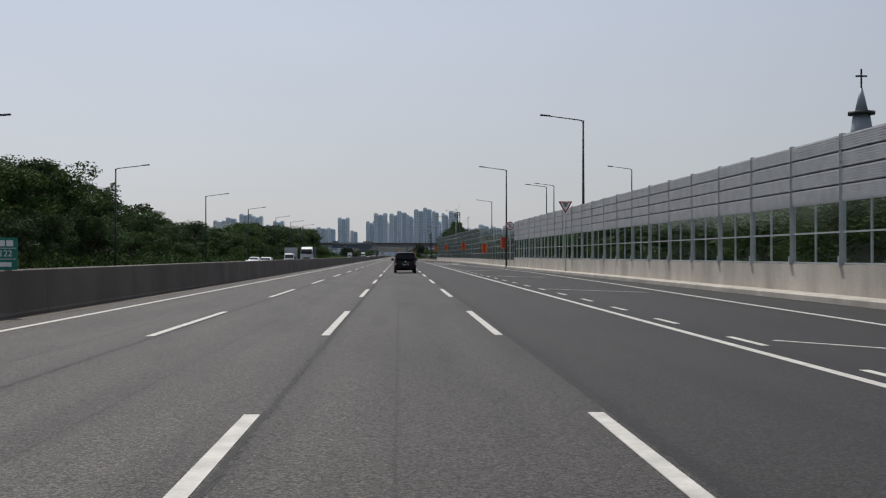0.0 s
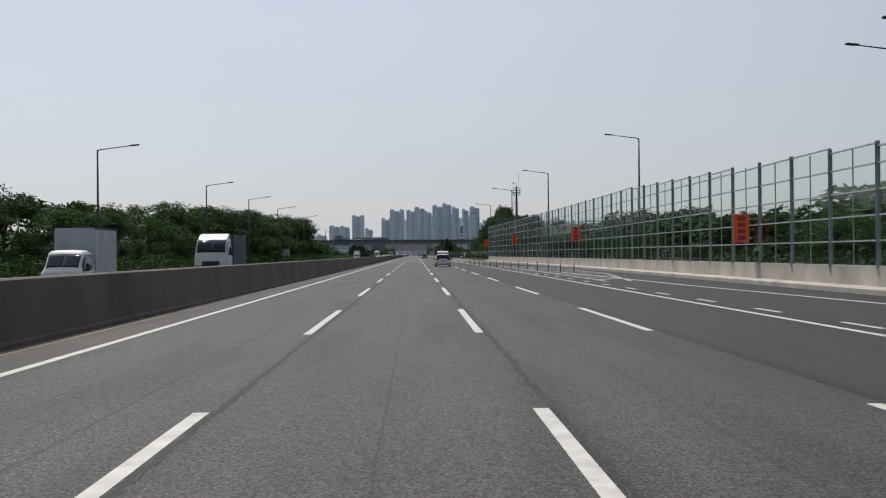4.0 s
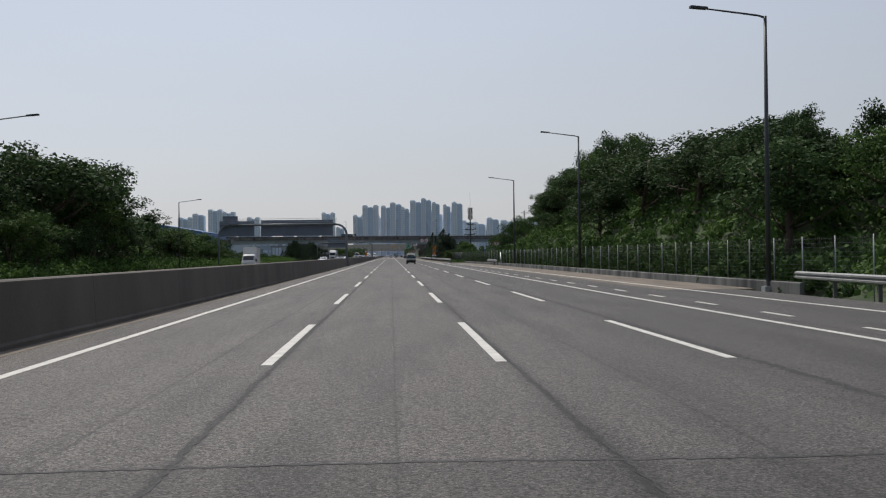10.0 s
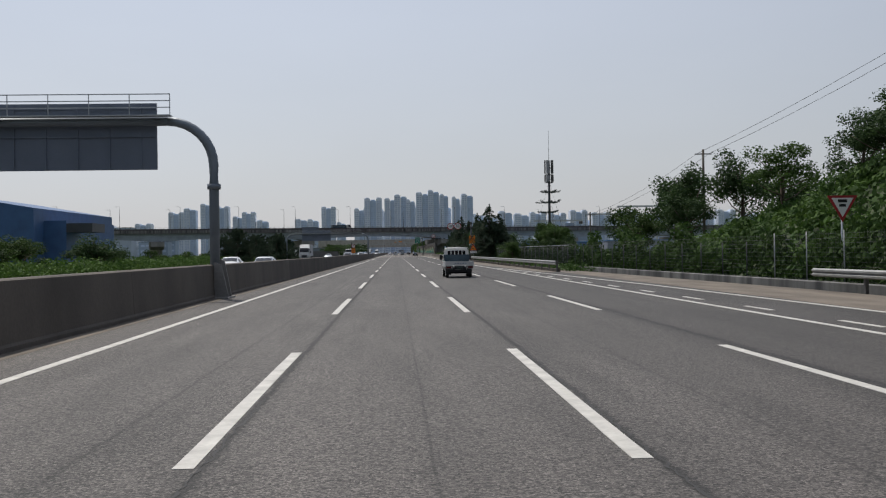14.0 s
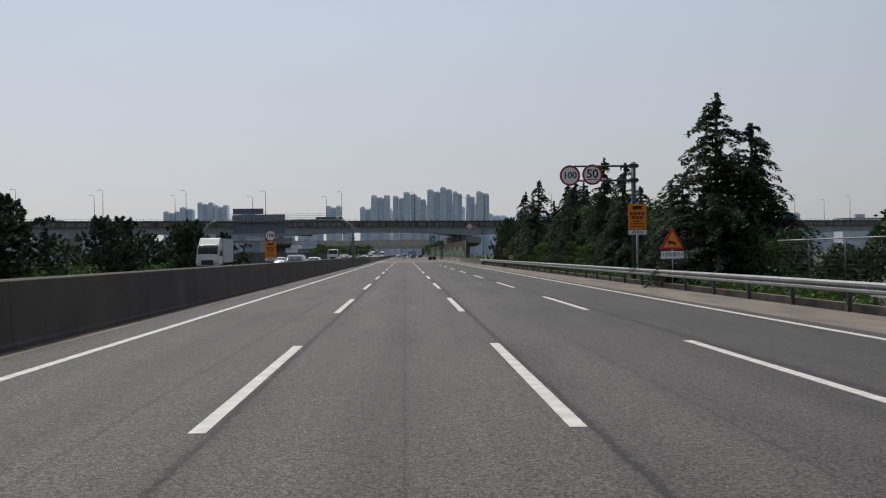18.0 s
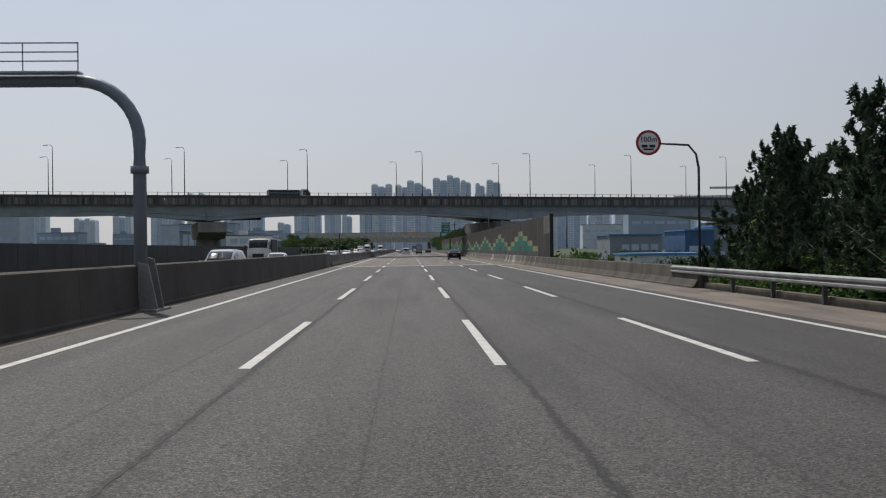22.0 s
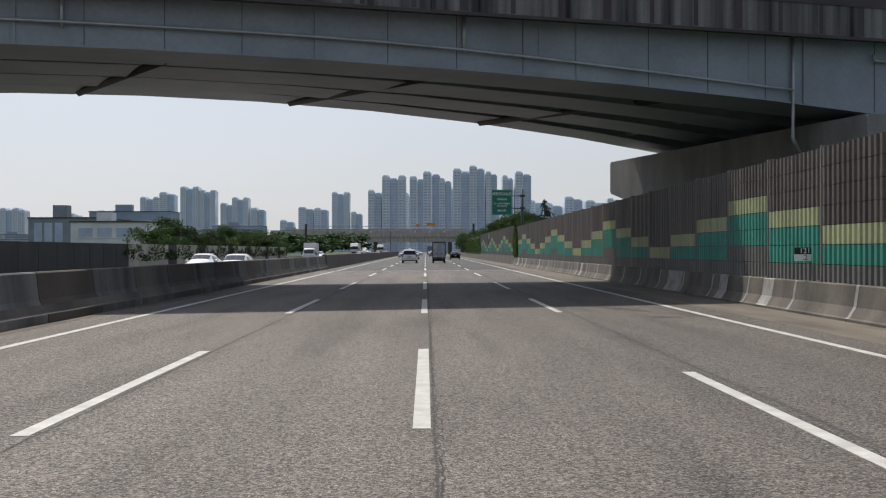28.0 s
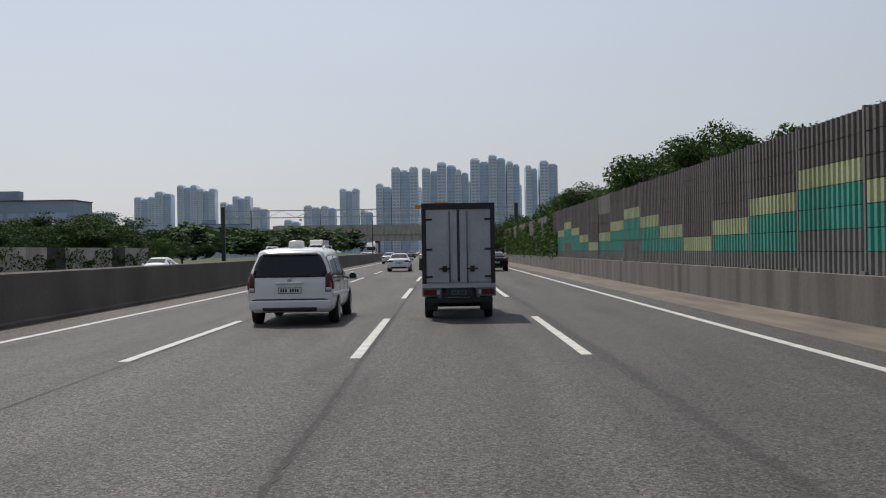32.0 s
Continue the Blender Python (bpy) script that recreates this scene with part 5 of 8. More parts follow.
guard_rail(17.7, 449, 17.4, 461, "short galvanised guard rail by the yield sign")
guard_rail(17.6, 324, 18.3, 336, "galvanised guard rail at the end of the clear wall")
guard_rail(13.7, 500, 13.55, 700, "long galvanised steel guard rail along the verge")
block = tagged(new("rail_footing"), "low concrete footing under the guard rail", "kerb", kind="structure")
rf_me = mesh_of("footing_block", boxes((0.02, 0.3, 0.0, 3.9, -0.3, 0.22)), M_KERB_BROWN)
for k in range(50):
    part("footing_block", rf_me, None, block, m=pose(13.72, 500 + 4 * k, 0))

# ---- small posts beside the guard rail ----
lb = thing("warning_light", "red, white and blue warning light bar on a thin post", "warning light", m=pose(14.0, 667.3, 0))
part("post", tubed([(0, 0, -0.3), (0, 0, 2.12)], 0.03, sides=8), M_POLE, lb)
for x0, x1, m in ((-0.50, -0.04, M_RED), (-0.04, 0.10, M_WHITE), (0.10, 0.56, mat("dark_blue_lens", (0.02, 0.025, 0.09), 0.4, var=0.04, bump=0))):
    bm = boxes((x0, x1, -0.07, 0.07, 2.10, 2.20))
    bmesh.ops.bevel(bm, geom=bm.edges[:], offset=0.015, segments=1)
    part("lens", bm, m, lb)
for z in (1.35, 1.55, 1.75):
    part("reflector", tubed([(0.09, -0.03, z), (0.09, 0.0, z)], 0.06, 0.06, 10), M_ORANGE_AMBER, lb)
km = thing("distance_marker", "small white marker board with green lettering on a short post", "sign", m=pose(13.95, 658.2, 0))
part("post", boxes((-0.03, 0.03, 0.0, 0.05, -0.3, 1.36)), M_POST, km)
bm = boxes((-0.2, 0.2, -0.025, 0.0, 0.98, 1.38))
bmesh.ops.bevel(bm, geom=bm.edges[:], offset=0.006, segments=1)
part("board", bm, M_WHITE, km)
bars([(-0.16, -0.02, 1.20, 1.34), (0.02, 0.16, 1.20, 1.34), (-0.02, 0.12, 1.03, 1.13)], mat("marker_green", (0.02, 0.16, 0.09), 0.5, var=0.04, bump=0), km, -0.027)
rl = thing("rail_reflector", "orange reflector standing on the guard rail", "reflector", m=pose(13.62, 655.6, 0.8))
part("stem", boxes((-0.02, 0.02, -0.02, 0.02, 0.0, 0.10)), M_POST_DARK, rl)
part("lens", tubed([(0, -0.03, 0.16), (0, 0.03, 0.16)], 0.09, 0.09, 14), M_ORANGE, rl)

# ---- wire fence with a top rail behind the guard rail ----
tf = tagged(new("fence"), "weathered wire mesh fence with a grey top rail", "fence", kind="structure")
tr_me = mesh_of("top_rail", tubed([(0, 0, 2.05), (0, 3.3, 2.05)], 0.03, sides=6), M_POST)
for k in range(21):
    m = pose(17.0 + 0.02 * k, 514 + 3.3 * k, 0)
    part("fence_post", fp_dark, None, tf, m=m)
    part("top_rail", tr_me, None, tf, m=m)
    part("wire_panel", wire_me, None, tf, m=m @ Matrix.Scale(0.92, 4, (0, 0, 1)))

# ---- masts ----
ms = thing("camera_mast", "tall grey mast with a railed cage and ladder", "mast", m=pose(24.6, 337, 1.0))
part("pole", tubed([(0, 0, -2), (0, 0, 8), (0, 0, 15.3)], 0.30, 0.2, 12), M_POLE, ms)
part("platform", tubed([(0, 0, 13.9), (0, 0, 14.0)], 0.9, 0.9, 16), M_POLE, ms)
for z in (14.5, 15.0):
    part("cage_ring", tubed([(0.95 * math.cos(a), 0.95 * math.sin(a), z) for a in np.linspace(0, 2 * math.pi, 17)], 0.035, sides=5), M_POLE, ms)
for k in range(8):
    a = k * math.pi / 4
    part("cage_bar", tubed([(0.5 * math.cos(a), 0.5 * math.sin(a), 13.2), (0.95 * math.cos(a), 0.95 * math.sin(a), 13.95), (0.95 * math.cos(a), 0.95 * math.sin(a), 15.0)], 0.035, sides=5), M_POLE, ms)
part("camera_arm", tubed([(0, 0, 15.2), (-0.1, 0, 16.0), (-0.4, 0, 16.3), (-0.75, 0, 16.2)], 0.06, sides=6), M_POLE, ms)
part("camera_dome", tubed([(-0.75, 0, 16.2), (-0.75, 0, 15.85)], 0.16, 0.08, 10), M_WHITE, ms)
part("lightning_rod", tubed([(0.5, 0, 15.0), (0.5, 0, 18.2)], 0.025, sides=5), M_POLE, ms)
for dx in (-0.62, -0.3):
    part("ladder_rail", tubed([(dx, -0.25, 4), (dx, -0.25, 12.6)], 0.025, sides=5), M_STEEL, ms)
for k in range(24):
    part("rung", tubed([(-0.62, -0.25, 4.2 + 0.35 * k), (-0.3, -0.25, 4.2 + 0.35 * k)], 0.015, sides=4), M_STEEL, ms)
for z in (6, 9, 12):
    part("safety_hoop", boxes((-0.8, -0.1, -0.7, -0.66, z, z + 0.05), (-0.8, -0.76, -0.7, -0.2, z, z + 0.05), (-0.14, -0.1, -0.7, -0.2, z, z + 0.05)), M_STEEL, ms)

am = thing("antenna_mast", "telecom mast with panel antennas and artificial branches", "mast", m=pose(22.3, 560.5, 0))
part("pole", tubed([(0, 0, -2), (0, 0, 8), (0, 0, 13.6)], 0.2, 0.13, 10), M_POLE, am)
part("lightning_rod", tubed([(0, 0, 13.5), (0, 0, 17.7)], 0.03, 0.015, 5), M_POLE, am)
M_PANEL_GREY = mat("antenna_housing", (0.30, 0.31, 0.32), 0.6, var=0.08, bump=0)
for k in range(5):
    a = k * 1.2566 + 0.5
    c, s = math.cos(a), math.sin(a)
    for z, h, w in ((11.85, 1.75, 0.17), (10.75, 0.85, 0.20)):
        bm = boxes((-w, w, -0.09, 0.09, 0, h))
        bmesh.ops.bevel(bm, geom=bm.edges[:], offset=0.03, segments=1)
        part("panel_antenna", bm, M_PANEL_GREY if k % 2 else M_POST_DARK, am, m=pose(0.52 * c, 0.52 * s, z, 0, 0, math.degrees(a) - 90))
    part("bracket", tubed([(0, 0, 12.6), (0.5 * c, 0.5 * s, 12.6)], 0.03, sides=5), M_POLE, am)
    part("bracket", tubed([(0, 0, 11.1), (0.5 * c, 0.5 * s, 11.1)], 0.03, sides=5), M_POLE, am)
for z in (10.62, 11.68):
    part("mounting_ring", tubed([(0.56 * math.cos(a), 0.56 * math.sin(a), z) for a in np.linspace(0, 2 * math.pi, 17)], 0.04, sides=5), M_POLE, am)
for k in range(6):
    a = k * math.pi / 3 + 0.3
    part("guy_wire", tubed([(0.15 * math.cos(a), 0.15 * math.sin(a), 10.4 - 1.6 * (k % 3)), (3.4 * math.cos(a), 3.4 * math.sin(a), -0.5)], 0.012, sides=4), M_POLE, am)
M_FAKE = mat("plastic_needles", (0.03, 0.05, 0.04), 0.8)
rng = random.Random(3)
for z in (6.6, 7.9, 9.3):
    for k in range(6):
        a = k * math.pi / 3 + z
        c, s = math.cos(a), math.sin(a)
        ln = rng.uniform(1.0, 1.75)
        up = rng.uniform(0.05, 0.30)
        br = part("branch", tubed([(0, 0, z), (0.5 * ln * c, 0.5 * ln * s, z + 0.3 * up), (ln * c, ln * s, z + up)], 0.035, 0.015, 5), M_POLE, am)
        bm = bmesh.new()
        for tuft in range(4):
            q0 = ln * (0.35 + 0.22 * tuft)
            for j in range(30):
                q = q0 + rng.gauss(0, 0.07)
                p = Vector((q * c + rng.gauss(0, 0.05), q * s + rng.gauss(0, 0.05), z + up * (q / ln) ** 2 + rng.gauss(0.02, 0.05)))
                d = Vector((rng.uniform(-1, 1), rng.uniform(-1, 1), rng.uniform(-0.6, 1))).normalized() * 0.13
                e = d.cross(Vector((0.2, 0, 1))).normalized() * 0.045
                bm.faces.new([bm.verts.new(v) for v in (p - e, p + e, p + d + e * 0.5, p + d - e * 0.5)])
        part("needles", bm, M_FAKE, br)

# power poles and lines on the cutting
for k, (x, y, h) in enumerate(((36, 455, 19.5), (31, 520, 11.5), (32.4, 585, 8.0))):
    up = thing("utility_pole", "thin utility pole on the slope", "pole", "utility poles", pose(x, y, -0.5))
    part("shaft", tubed([(0, 0, 0), (0, 0, h)], 0.16, 0.11), M_CONC, up)
    part("crossarm", boxes((-0.8, 0.8, -0.05, 0.05, h - 0.5, h - 0.4)), M_POLE, up)
for dx in (-0.6, 0.6):
    pts = [Vector((36 + dx, 455, 18.6)), Vector((31 + dx, 520, 10.6)), Vector((32.4 + dx, 585, 7.1))]
    path = []
    for a, b in zip(pts, pts[1:]):
        for k in range(9):
            f = k / 8
            path.append(a.lerp(b, f) - Vector((0, 0, 3.2 * f * (1 - f))))
    wire = thing("power_line", "thin sagging power line", "cable", "power lines")
    part("wire", tubed(path, 0.018, sides=4), M_BLACK, wire)

# sign back on the far verge
sb = thing("verge_sign", "blank grey back of a road sign on two posts", "road sign", m=pose(-26.2, 337.5, 0))
part("panel", boxes((-0.9, 0.9, 0, 0.04, 1.6, 3.0)), M_STEEL, sb)
for x in (-0.5, 0.5):
    part("post", tubed([(x, 0.08, -0.4), (x, 0.08, 3.0)], 0.045), M_STEEL, sb)
kb = thing("distance_sign", "small green distance sign behind the median", "road sign", m=pose(-23.5, 52, 0))
part("post", tubed([(0, 0.06, -0.3), (0, 0.06, 3.0)], 0.05), M_STEEL, kb)
part("board", boxes((-0.6, 0.6, 0, 0.03, 1.6, 3.1)), M_SIGN_GREEN, kb)
bars(((-0.4, 0.4, 2.7, 2.85), (-0.4, 0.4, 2.35, 2.5), (-0.45, 0.45, 1.7, 2.1)), M_WHITE, kb, 0)

# ---- church spire behind the louvred wall ----
ch = thing("church_spire", "grey lattice church spire with a cross", "church", m=pose(45.4, 78, 1.6))
part("tower", prism([(-2.2, -2.2), (2.2, -2.2), (2.2, 2.2), (-2.2, 2.2)], -3, 9.5, "z"), M_CONC, ch)
part("spire", tubed([(0, 0, 9.5), (0, 0, 12.3)], 1.2, 0.75, 8), M_GIRDER, ch)
part("balcony", tubed([(0, 0, 12.3), (0, 0, 12.55)], 1.2, 1.2, 8), M_POLE, ch)
part("spire_tip", tubed([(0, 0, 12.55), (0, 0, 14.6)], 0.6, 0.12, 8), M_GIRDER, ch)
part("cross", boxes((-0.06, 0.06, -0.06, 0.06, 14.5, 16.3), (-0.5, 0.5, -0.05, 0.05, 15.6, 15.75)), M_POLE, ch)

# ---- low wall beyond the opposite carriageway, past the overpass ----
lw = tagged(new("far_side_wall"), "pale concrete panel wall partly hidden by ivy", "wall", kind="structure")
M_DARK_WALL = mat("sooty_panel", (0.036, 0.036, 0.038), 0.8, var=0.15, scale=0.8, fine=10, stretch=(1, 1, 0.3))
lwp = [mesh_of("wall_panel", boxes((-0.1, 0.1, 0.02, 3.96, -0.6, 2.35)), m) for m in (M_CONC_LIGHT, M_BROWN, M_DARK_WALL)]
for k in range(82):
    y = 716 + 4.0 * k
    part("wall_panel", lwp[2 if y < 925 else (0 if k % 9 not in (3, 7) else 2)], None, lw, m=pose(-26.0, y, 0))


# ---- buildings ----
def block_building(name, x0, x1, y0, y1, z1, material, label, roof=None, windows=(), base=-5.0, parapet=0.4, group=""):
    """A plain building with a roof, a parapet and rows of windows on the face towards the road's start: (x0, x1, z0, z1, count)."""
    ob = thing(name, label, "building", group)
    part("wall_block", boxes((x0, x1, y0, y1, base, z1)), material, ob)
    part("roof", boxes((x0 - 0.2, x1 + 0.2, y0 - 0.2, y1 + 0.2, z1, z1 + 0.25)), roof or M_CONC, ob)
    if parapet:
        part("roof_unit", boxes((x0 + 0.3 * (x1 - x0), x0 + 0.5 * (x1 - x0), y0 + 2, y0 + 5, z1 + 0.25, z1 + 0.25 + parapet * 4)), material, ob)
    if group:
        bm = bmesh.new()
        for a, b, c, d, n in windows:
            for k in range(n):
                box(bm, a + (k + 0.12) * (b - a) / n, a + (k + 0.88) * (b - a) / n, y0 - 0.06, y0 + 0.1, c, d)
        tagged(part("window_band", bm, M_TOWER_WIN, ob), kind="stuff")
        windows = ()
    for a, b, c, d, n in windows:
        step = (b - a) / n
        for k in range(n):
            w = part("window", boxes((a + k * step + 0.12 * step, a + (k + 1) * step - 0.12 * step, y0 - 0.04, y0 + 0.1, c, d)), M_TOWER_WIN, ob)
            part("sill", boxes((a + k * step + 0.08 * step, a + (k + 1) * step - 0.08 * step, y0 - 0.12, y0, c - 0.12, c)), material, w)
    return ob


M_BLUE_SHED = mat("blue_sheet", (0.05, 0.12, 0.26), 0.6, var=0.08)
M_WHITE_WALL = mat("white_render", (0.78, 0.79, 0.80), 0.8, var=0.06, scale=0.3, fine=4)
M_GREY_WALL = mat("grey_render", (0.26, 0.29, 0.33), 0.8, var=0.08, scale=0.3, fine=4)
M_BLUE_ROOF = mat("blue_roof", (0.10, 0.24, 0.48), 0.55, var=0.06)
bh = thing("blue_hall", "dark blue corrugated industrial hall with a gabled roof", "building")
part("hall_shell", prism([(-72, -3), (-46, -3), (-46, 8.2), (-59, 10.5), (-72, 8.2)], 562, 600), M_BLUE_SHED, bh)
part("annex", boxes((-46, -43, 566, 590, -3, 6.6)), M_BLUE_SHED, bh)
part("canopy", boxes((-43, -39.5, 566, 572, 5.0, 6.2)), M_POLE, bh)
sp = block_building("sign_front_building", -101, -79, 592, 598, 20.2, M_GREY_WALL, "grey building with a white fascia and dark lettering shapes", windows=((-96, -78, 5, 7.5, 5),), parapet=0)
part("fascia", boxes((-100.9, -79.1, 591.7, 592.0, 10.5, 20.3)), M_WHITE_WALL, sp, "large pale fascia")
for k in range(5):
    part("letter_shape", boxes((-90 + 2.1 * k, -88.4 + 2.1 * k, 591.6, 591.7, 14.6, 17.2 - 1.4 * (k > 3))), M_POLE, sp)
block_building("white_office", -59.5, -46.3, 1010, 1030, 6.7, M_WHITE_WALL, "white two-storey office with square dark windows", windows=((-58.5, -48.5, 4.0, 5.7, 3),))
block_building("dark_shed", -47.2, -38, 1012, 1040, 4.4, M_GREY_WALL, "dark grey low warehouse", parapet=0)
block_building("blue_glass_block", -86, -70, 1060, 1085, 9.0, M_GREY_WALL, "blue-grey office block with a roof frame", windows=((-85, -78, 2, 8, 3),), parapet=0.7)
block_building("pale_hall", -78, -60, 1130, 1160, 7.3, M_WHITE_WALL, "long pale hall with a flat roof", parapet=0.1)
# industrial sheds on the low ground beyond the ribbed wall
# the first one's grey wall colour includes the shade on its near side
block_building("workshop", 36.2, 45, 830, 842, 3.5, M_GREY_WALL, "workshop coloured the grey-blue of its shaded side, with a pale blue roof", M_BLUE_ROOF, ((38, 44.6, 1.0, 2.0, 4),), parapet=0)
block_building("workshop", 49.5, 54.5, 832, 846, 4.2, M_BLUE_SHED, "blue sheet-metal workshop below the bridge", M_BLUE_ROOF, ((50, 54, 0.5, 1.6, 2),), parapet=0)
block_building("office_block", 55, 61, 834, 846, 4.9, M_GREY_WALL, "grey small factory office", M_BLUE_ROOF, ((55.5, 60.5, 2.6, 3.6, 3), (55.5, 60.5, -0.6, 0.6, 3)), parapet=0)
block_building("workshop", 62, 84, 838, 856, 4.6, M_BLUE_SHED, "long blue-roofed factory hall", M_BLUE_ROOF, ((63, 83, 1.2, 2.6, 6),), parapet=0)
block_building("workshop", 88, 122, 842, 858, 5.0, M_GREY_WALL, "grey factory hall with a blue roof", M_BLUE_ROOF, ((90, 120, 1.4, 2.8, 7),), parapet=0)
block_building("shed", 28, 37, 776, 785, 0.6, M_WHITE_WALL, "small white shed with a blue roof", M_BLUE_ROOF, ((29, 36, -1.6, -0.7, 2),), parapet=0)
# mid-rise blocks; their grey-blue wall colours carry the haze of distance
rng = random.Random(21)
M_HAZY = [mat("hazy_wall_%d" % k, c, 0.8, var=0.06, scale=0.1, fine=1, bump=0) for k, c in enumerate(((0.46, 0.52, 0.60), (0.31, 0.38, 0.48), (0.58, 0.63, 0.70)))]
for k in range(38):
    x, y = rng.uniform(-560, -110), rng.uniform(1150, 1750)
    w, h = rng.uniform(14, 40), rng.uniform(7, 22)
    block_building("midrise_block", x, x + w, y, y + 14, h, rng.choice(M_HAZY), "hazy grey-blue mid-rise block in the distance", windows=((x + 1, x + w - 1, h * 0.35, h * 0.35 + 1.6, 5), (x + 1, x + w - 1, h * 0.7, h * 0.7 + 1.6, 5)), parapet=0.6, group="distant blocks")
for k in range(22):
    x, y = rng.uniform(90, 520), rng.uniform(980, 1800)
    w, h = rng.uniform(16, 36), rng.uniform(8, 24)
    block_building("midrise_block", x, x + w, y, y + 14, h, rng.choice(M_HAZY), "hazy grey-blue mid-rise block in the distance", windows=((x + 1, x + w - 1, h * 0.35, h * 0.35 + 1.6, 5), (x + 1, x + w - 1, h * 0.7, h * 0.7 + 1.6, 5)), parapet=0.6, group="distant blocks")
# tower cranes
for x, y, h, flip in ((190, 1250, 34, 1), (225, 1300, 42, -1), (160, 1350, 32, 1)):
    tc = thing("tower_crane", "thin grey tower crane on a far building site", "crane", "tower cranes", pose(x, y, -4))
    part("mast", boxes((-0.7, 0.7, -0.7, 0.7, 0, h)), M_STEEL, tc)
    part("jib", boxes((-34, 10, -0.5, 0.5, h - 1, h + 0.4)), M_STEEL, tc)
    part("counterweight", boxes((7, 10, -0.8, 0.8, h - 3.4, h - 1)), M_CONC, tc)
    part("cab", boxes((0.8, 2.4, -0.8, 0.8, h - 3, h - 1.1)), M_WHITE_WALL, tc)
    part("apex", prism([(-0.6, h), (0.6, h), (0, h + 5)], -0.4, 0.4), M_STEEL, tc)

# small kilometre board on the median and the distance plate on the ribbed wall
kb = thing("distance_board", "small green distance board on the median barrier", "road sign", m=pose(-5.4, 17.4, 1.28))
part("post", boxes((-0.03, 0.03, 0.02, 0.08, -0.1, 0.8)), M_STEEL, kb)
part("board", boxes((-0.3, 0.3, -0.02, 0.02, 0.0, 0.86)), M_SIGN_GREEN, kb)
part("border", boxes((-0.27, 0.27, -0.026, -0.02, 0.28, 0.295), (-0.27, 0.27, -0.026, -0.02, 0.57, 0.585)), M_WHITE, kb)
text("122", 0.24, M_WHITE, kb, Matrix.Translation((0, -0.024, 0.43)) @ FACE)
bars([(-0.2, -0.02, 0.63, 0.79), (0.02, 0.2, 0.63, 0.79), (-0.16, 0.16, 0.08, 0.2)], M_WHITE, kb, -0.021)
kp = thing("distance_plate", "small black and white distance plate on the ribbed wall", "road sign", m=pose(13.68, 851.6, 1.36, 0, 0, -12))
part("plate_upper", boxes((-0.27, 0.27, -0.03, 0.0, 0.18, 0.36)), M_BLACK, kp)
part("plate_lower", boxes((-0.27, 0.27, -0.03, 0.0, 0.0, 0.18)), M_WHITE, kp)
text("121", 0.19, M_WHITE, kp, Matrix.Translation((0, -0.034, 0.27)) @ FACE)
text(".2", 0.19, M_BLACK, kp, Matrix.Translation((0, -0.034, 0.09)) @ FACE)
part("bracket", boxes((-0.02, 0.2, 0.0, 0.1, 0.1, 0.14)), M_POLE, kp)

# ---- plants ----
NR = np.random.RandomState(11)


def leaf_mesh(name, pts, out, size, material, aspect=0.6, spread=0.9):
    """Many small leaves: one folded quad at each point, turned roughly along its outward direction."""
    n = len(pts)
    out = out + NR.normal(0, spread, (n, 3))
    out /= np.linalg.norm(out, axis=1, keepdims=True) + 1e-9
    a = np.cross(out, NR.normal(0, 1, (n, 3)))
    a /= np.linalg.norm(a, axis=1, keepdims=True) + 1e-9
    b = np.cross(out, a)
    s = (size * NR.uniform(0.6, 1.35, n))[:, None] if np.isscalar(size) else (size * NR.uniform(0.6, 1.35, n))[:, None]
    a, b = a * s, b * s * aspect
    v = np.stack([pts - a, pts + b * 0.9 - a * 0.1 + out * s * 0.12, pts + a, pts - b * 0.9 - a * 0.1 + out * s * 0.12], 1).reshape(-1, 3)
    me = bpy.data.meshes.new(name)
    me.vertices.add(4 * n)
    me.vertices.foreach_set("co", v.ravel())
    me.loops.add(4 * n)
    me.loops.foreach_set("vertex_index", np.arange(4 * n))
    me.polygons.add(n)
    me.polygons.foreach_set("loop_start", np.arange(0, 4 * n, 4))
    me.update(calc_edges=True)
    me.materials.append(material)
    return me


def limbs(height, spread, seed, n=9):
    """A tapered trunk and its limbs as one mesh each; gives the limb ends too."""
    r = random.Random(seed)
    trunk = tubed([(0, 0, -0.6), (0.05, 0.03, height * 0.25), (r.uniform(-0.2, 0.2), r.uniform(-0.2, 0.2), height * 0.55), (r.uniform(-0.3, 0.3), r.uniform(-0.3, 0.3), height * 0.85)], height * 0.028, height * 0.008, 7)
    ends = []
    for k in range(n):
        a = k * 2.4 + r.uniform(-0.3, 0.3)
        z0 = height * r.uniform(0.2, 0.6)
        q = spread * r.uniform(0.55, 0.95)
        e = (q * math.cos(a), q * math.sin(a), z0 + height * r.uniform(0.12, 0.35))
        tube(trunk, [(0, 0, z0), (e[0] * 0.5, e[1] * 0.5, z0 + (e[2] - z0) * 0.35), e], height * 0.011, height * 0.003, 5)
        ends.append(e)
    return trunk, ends


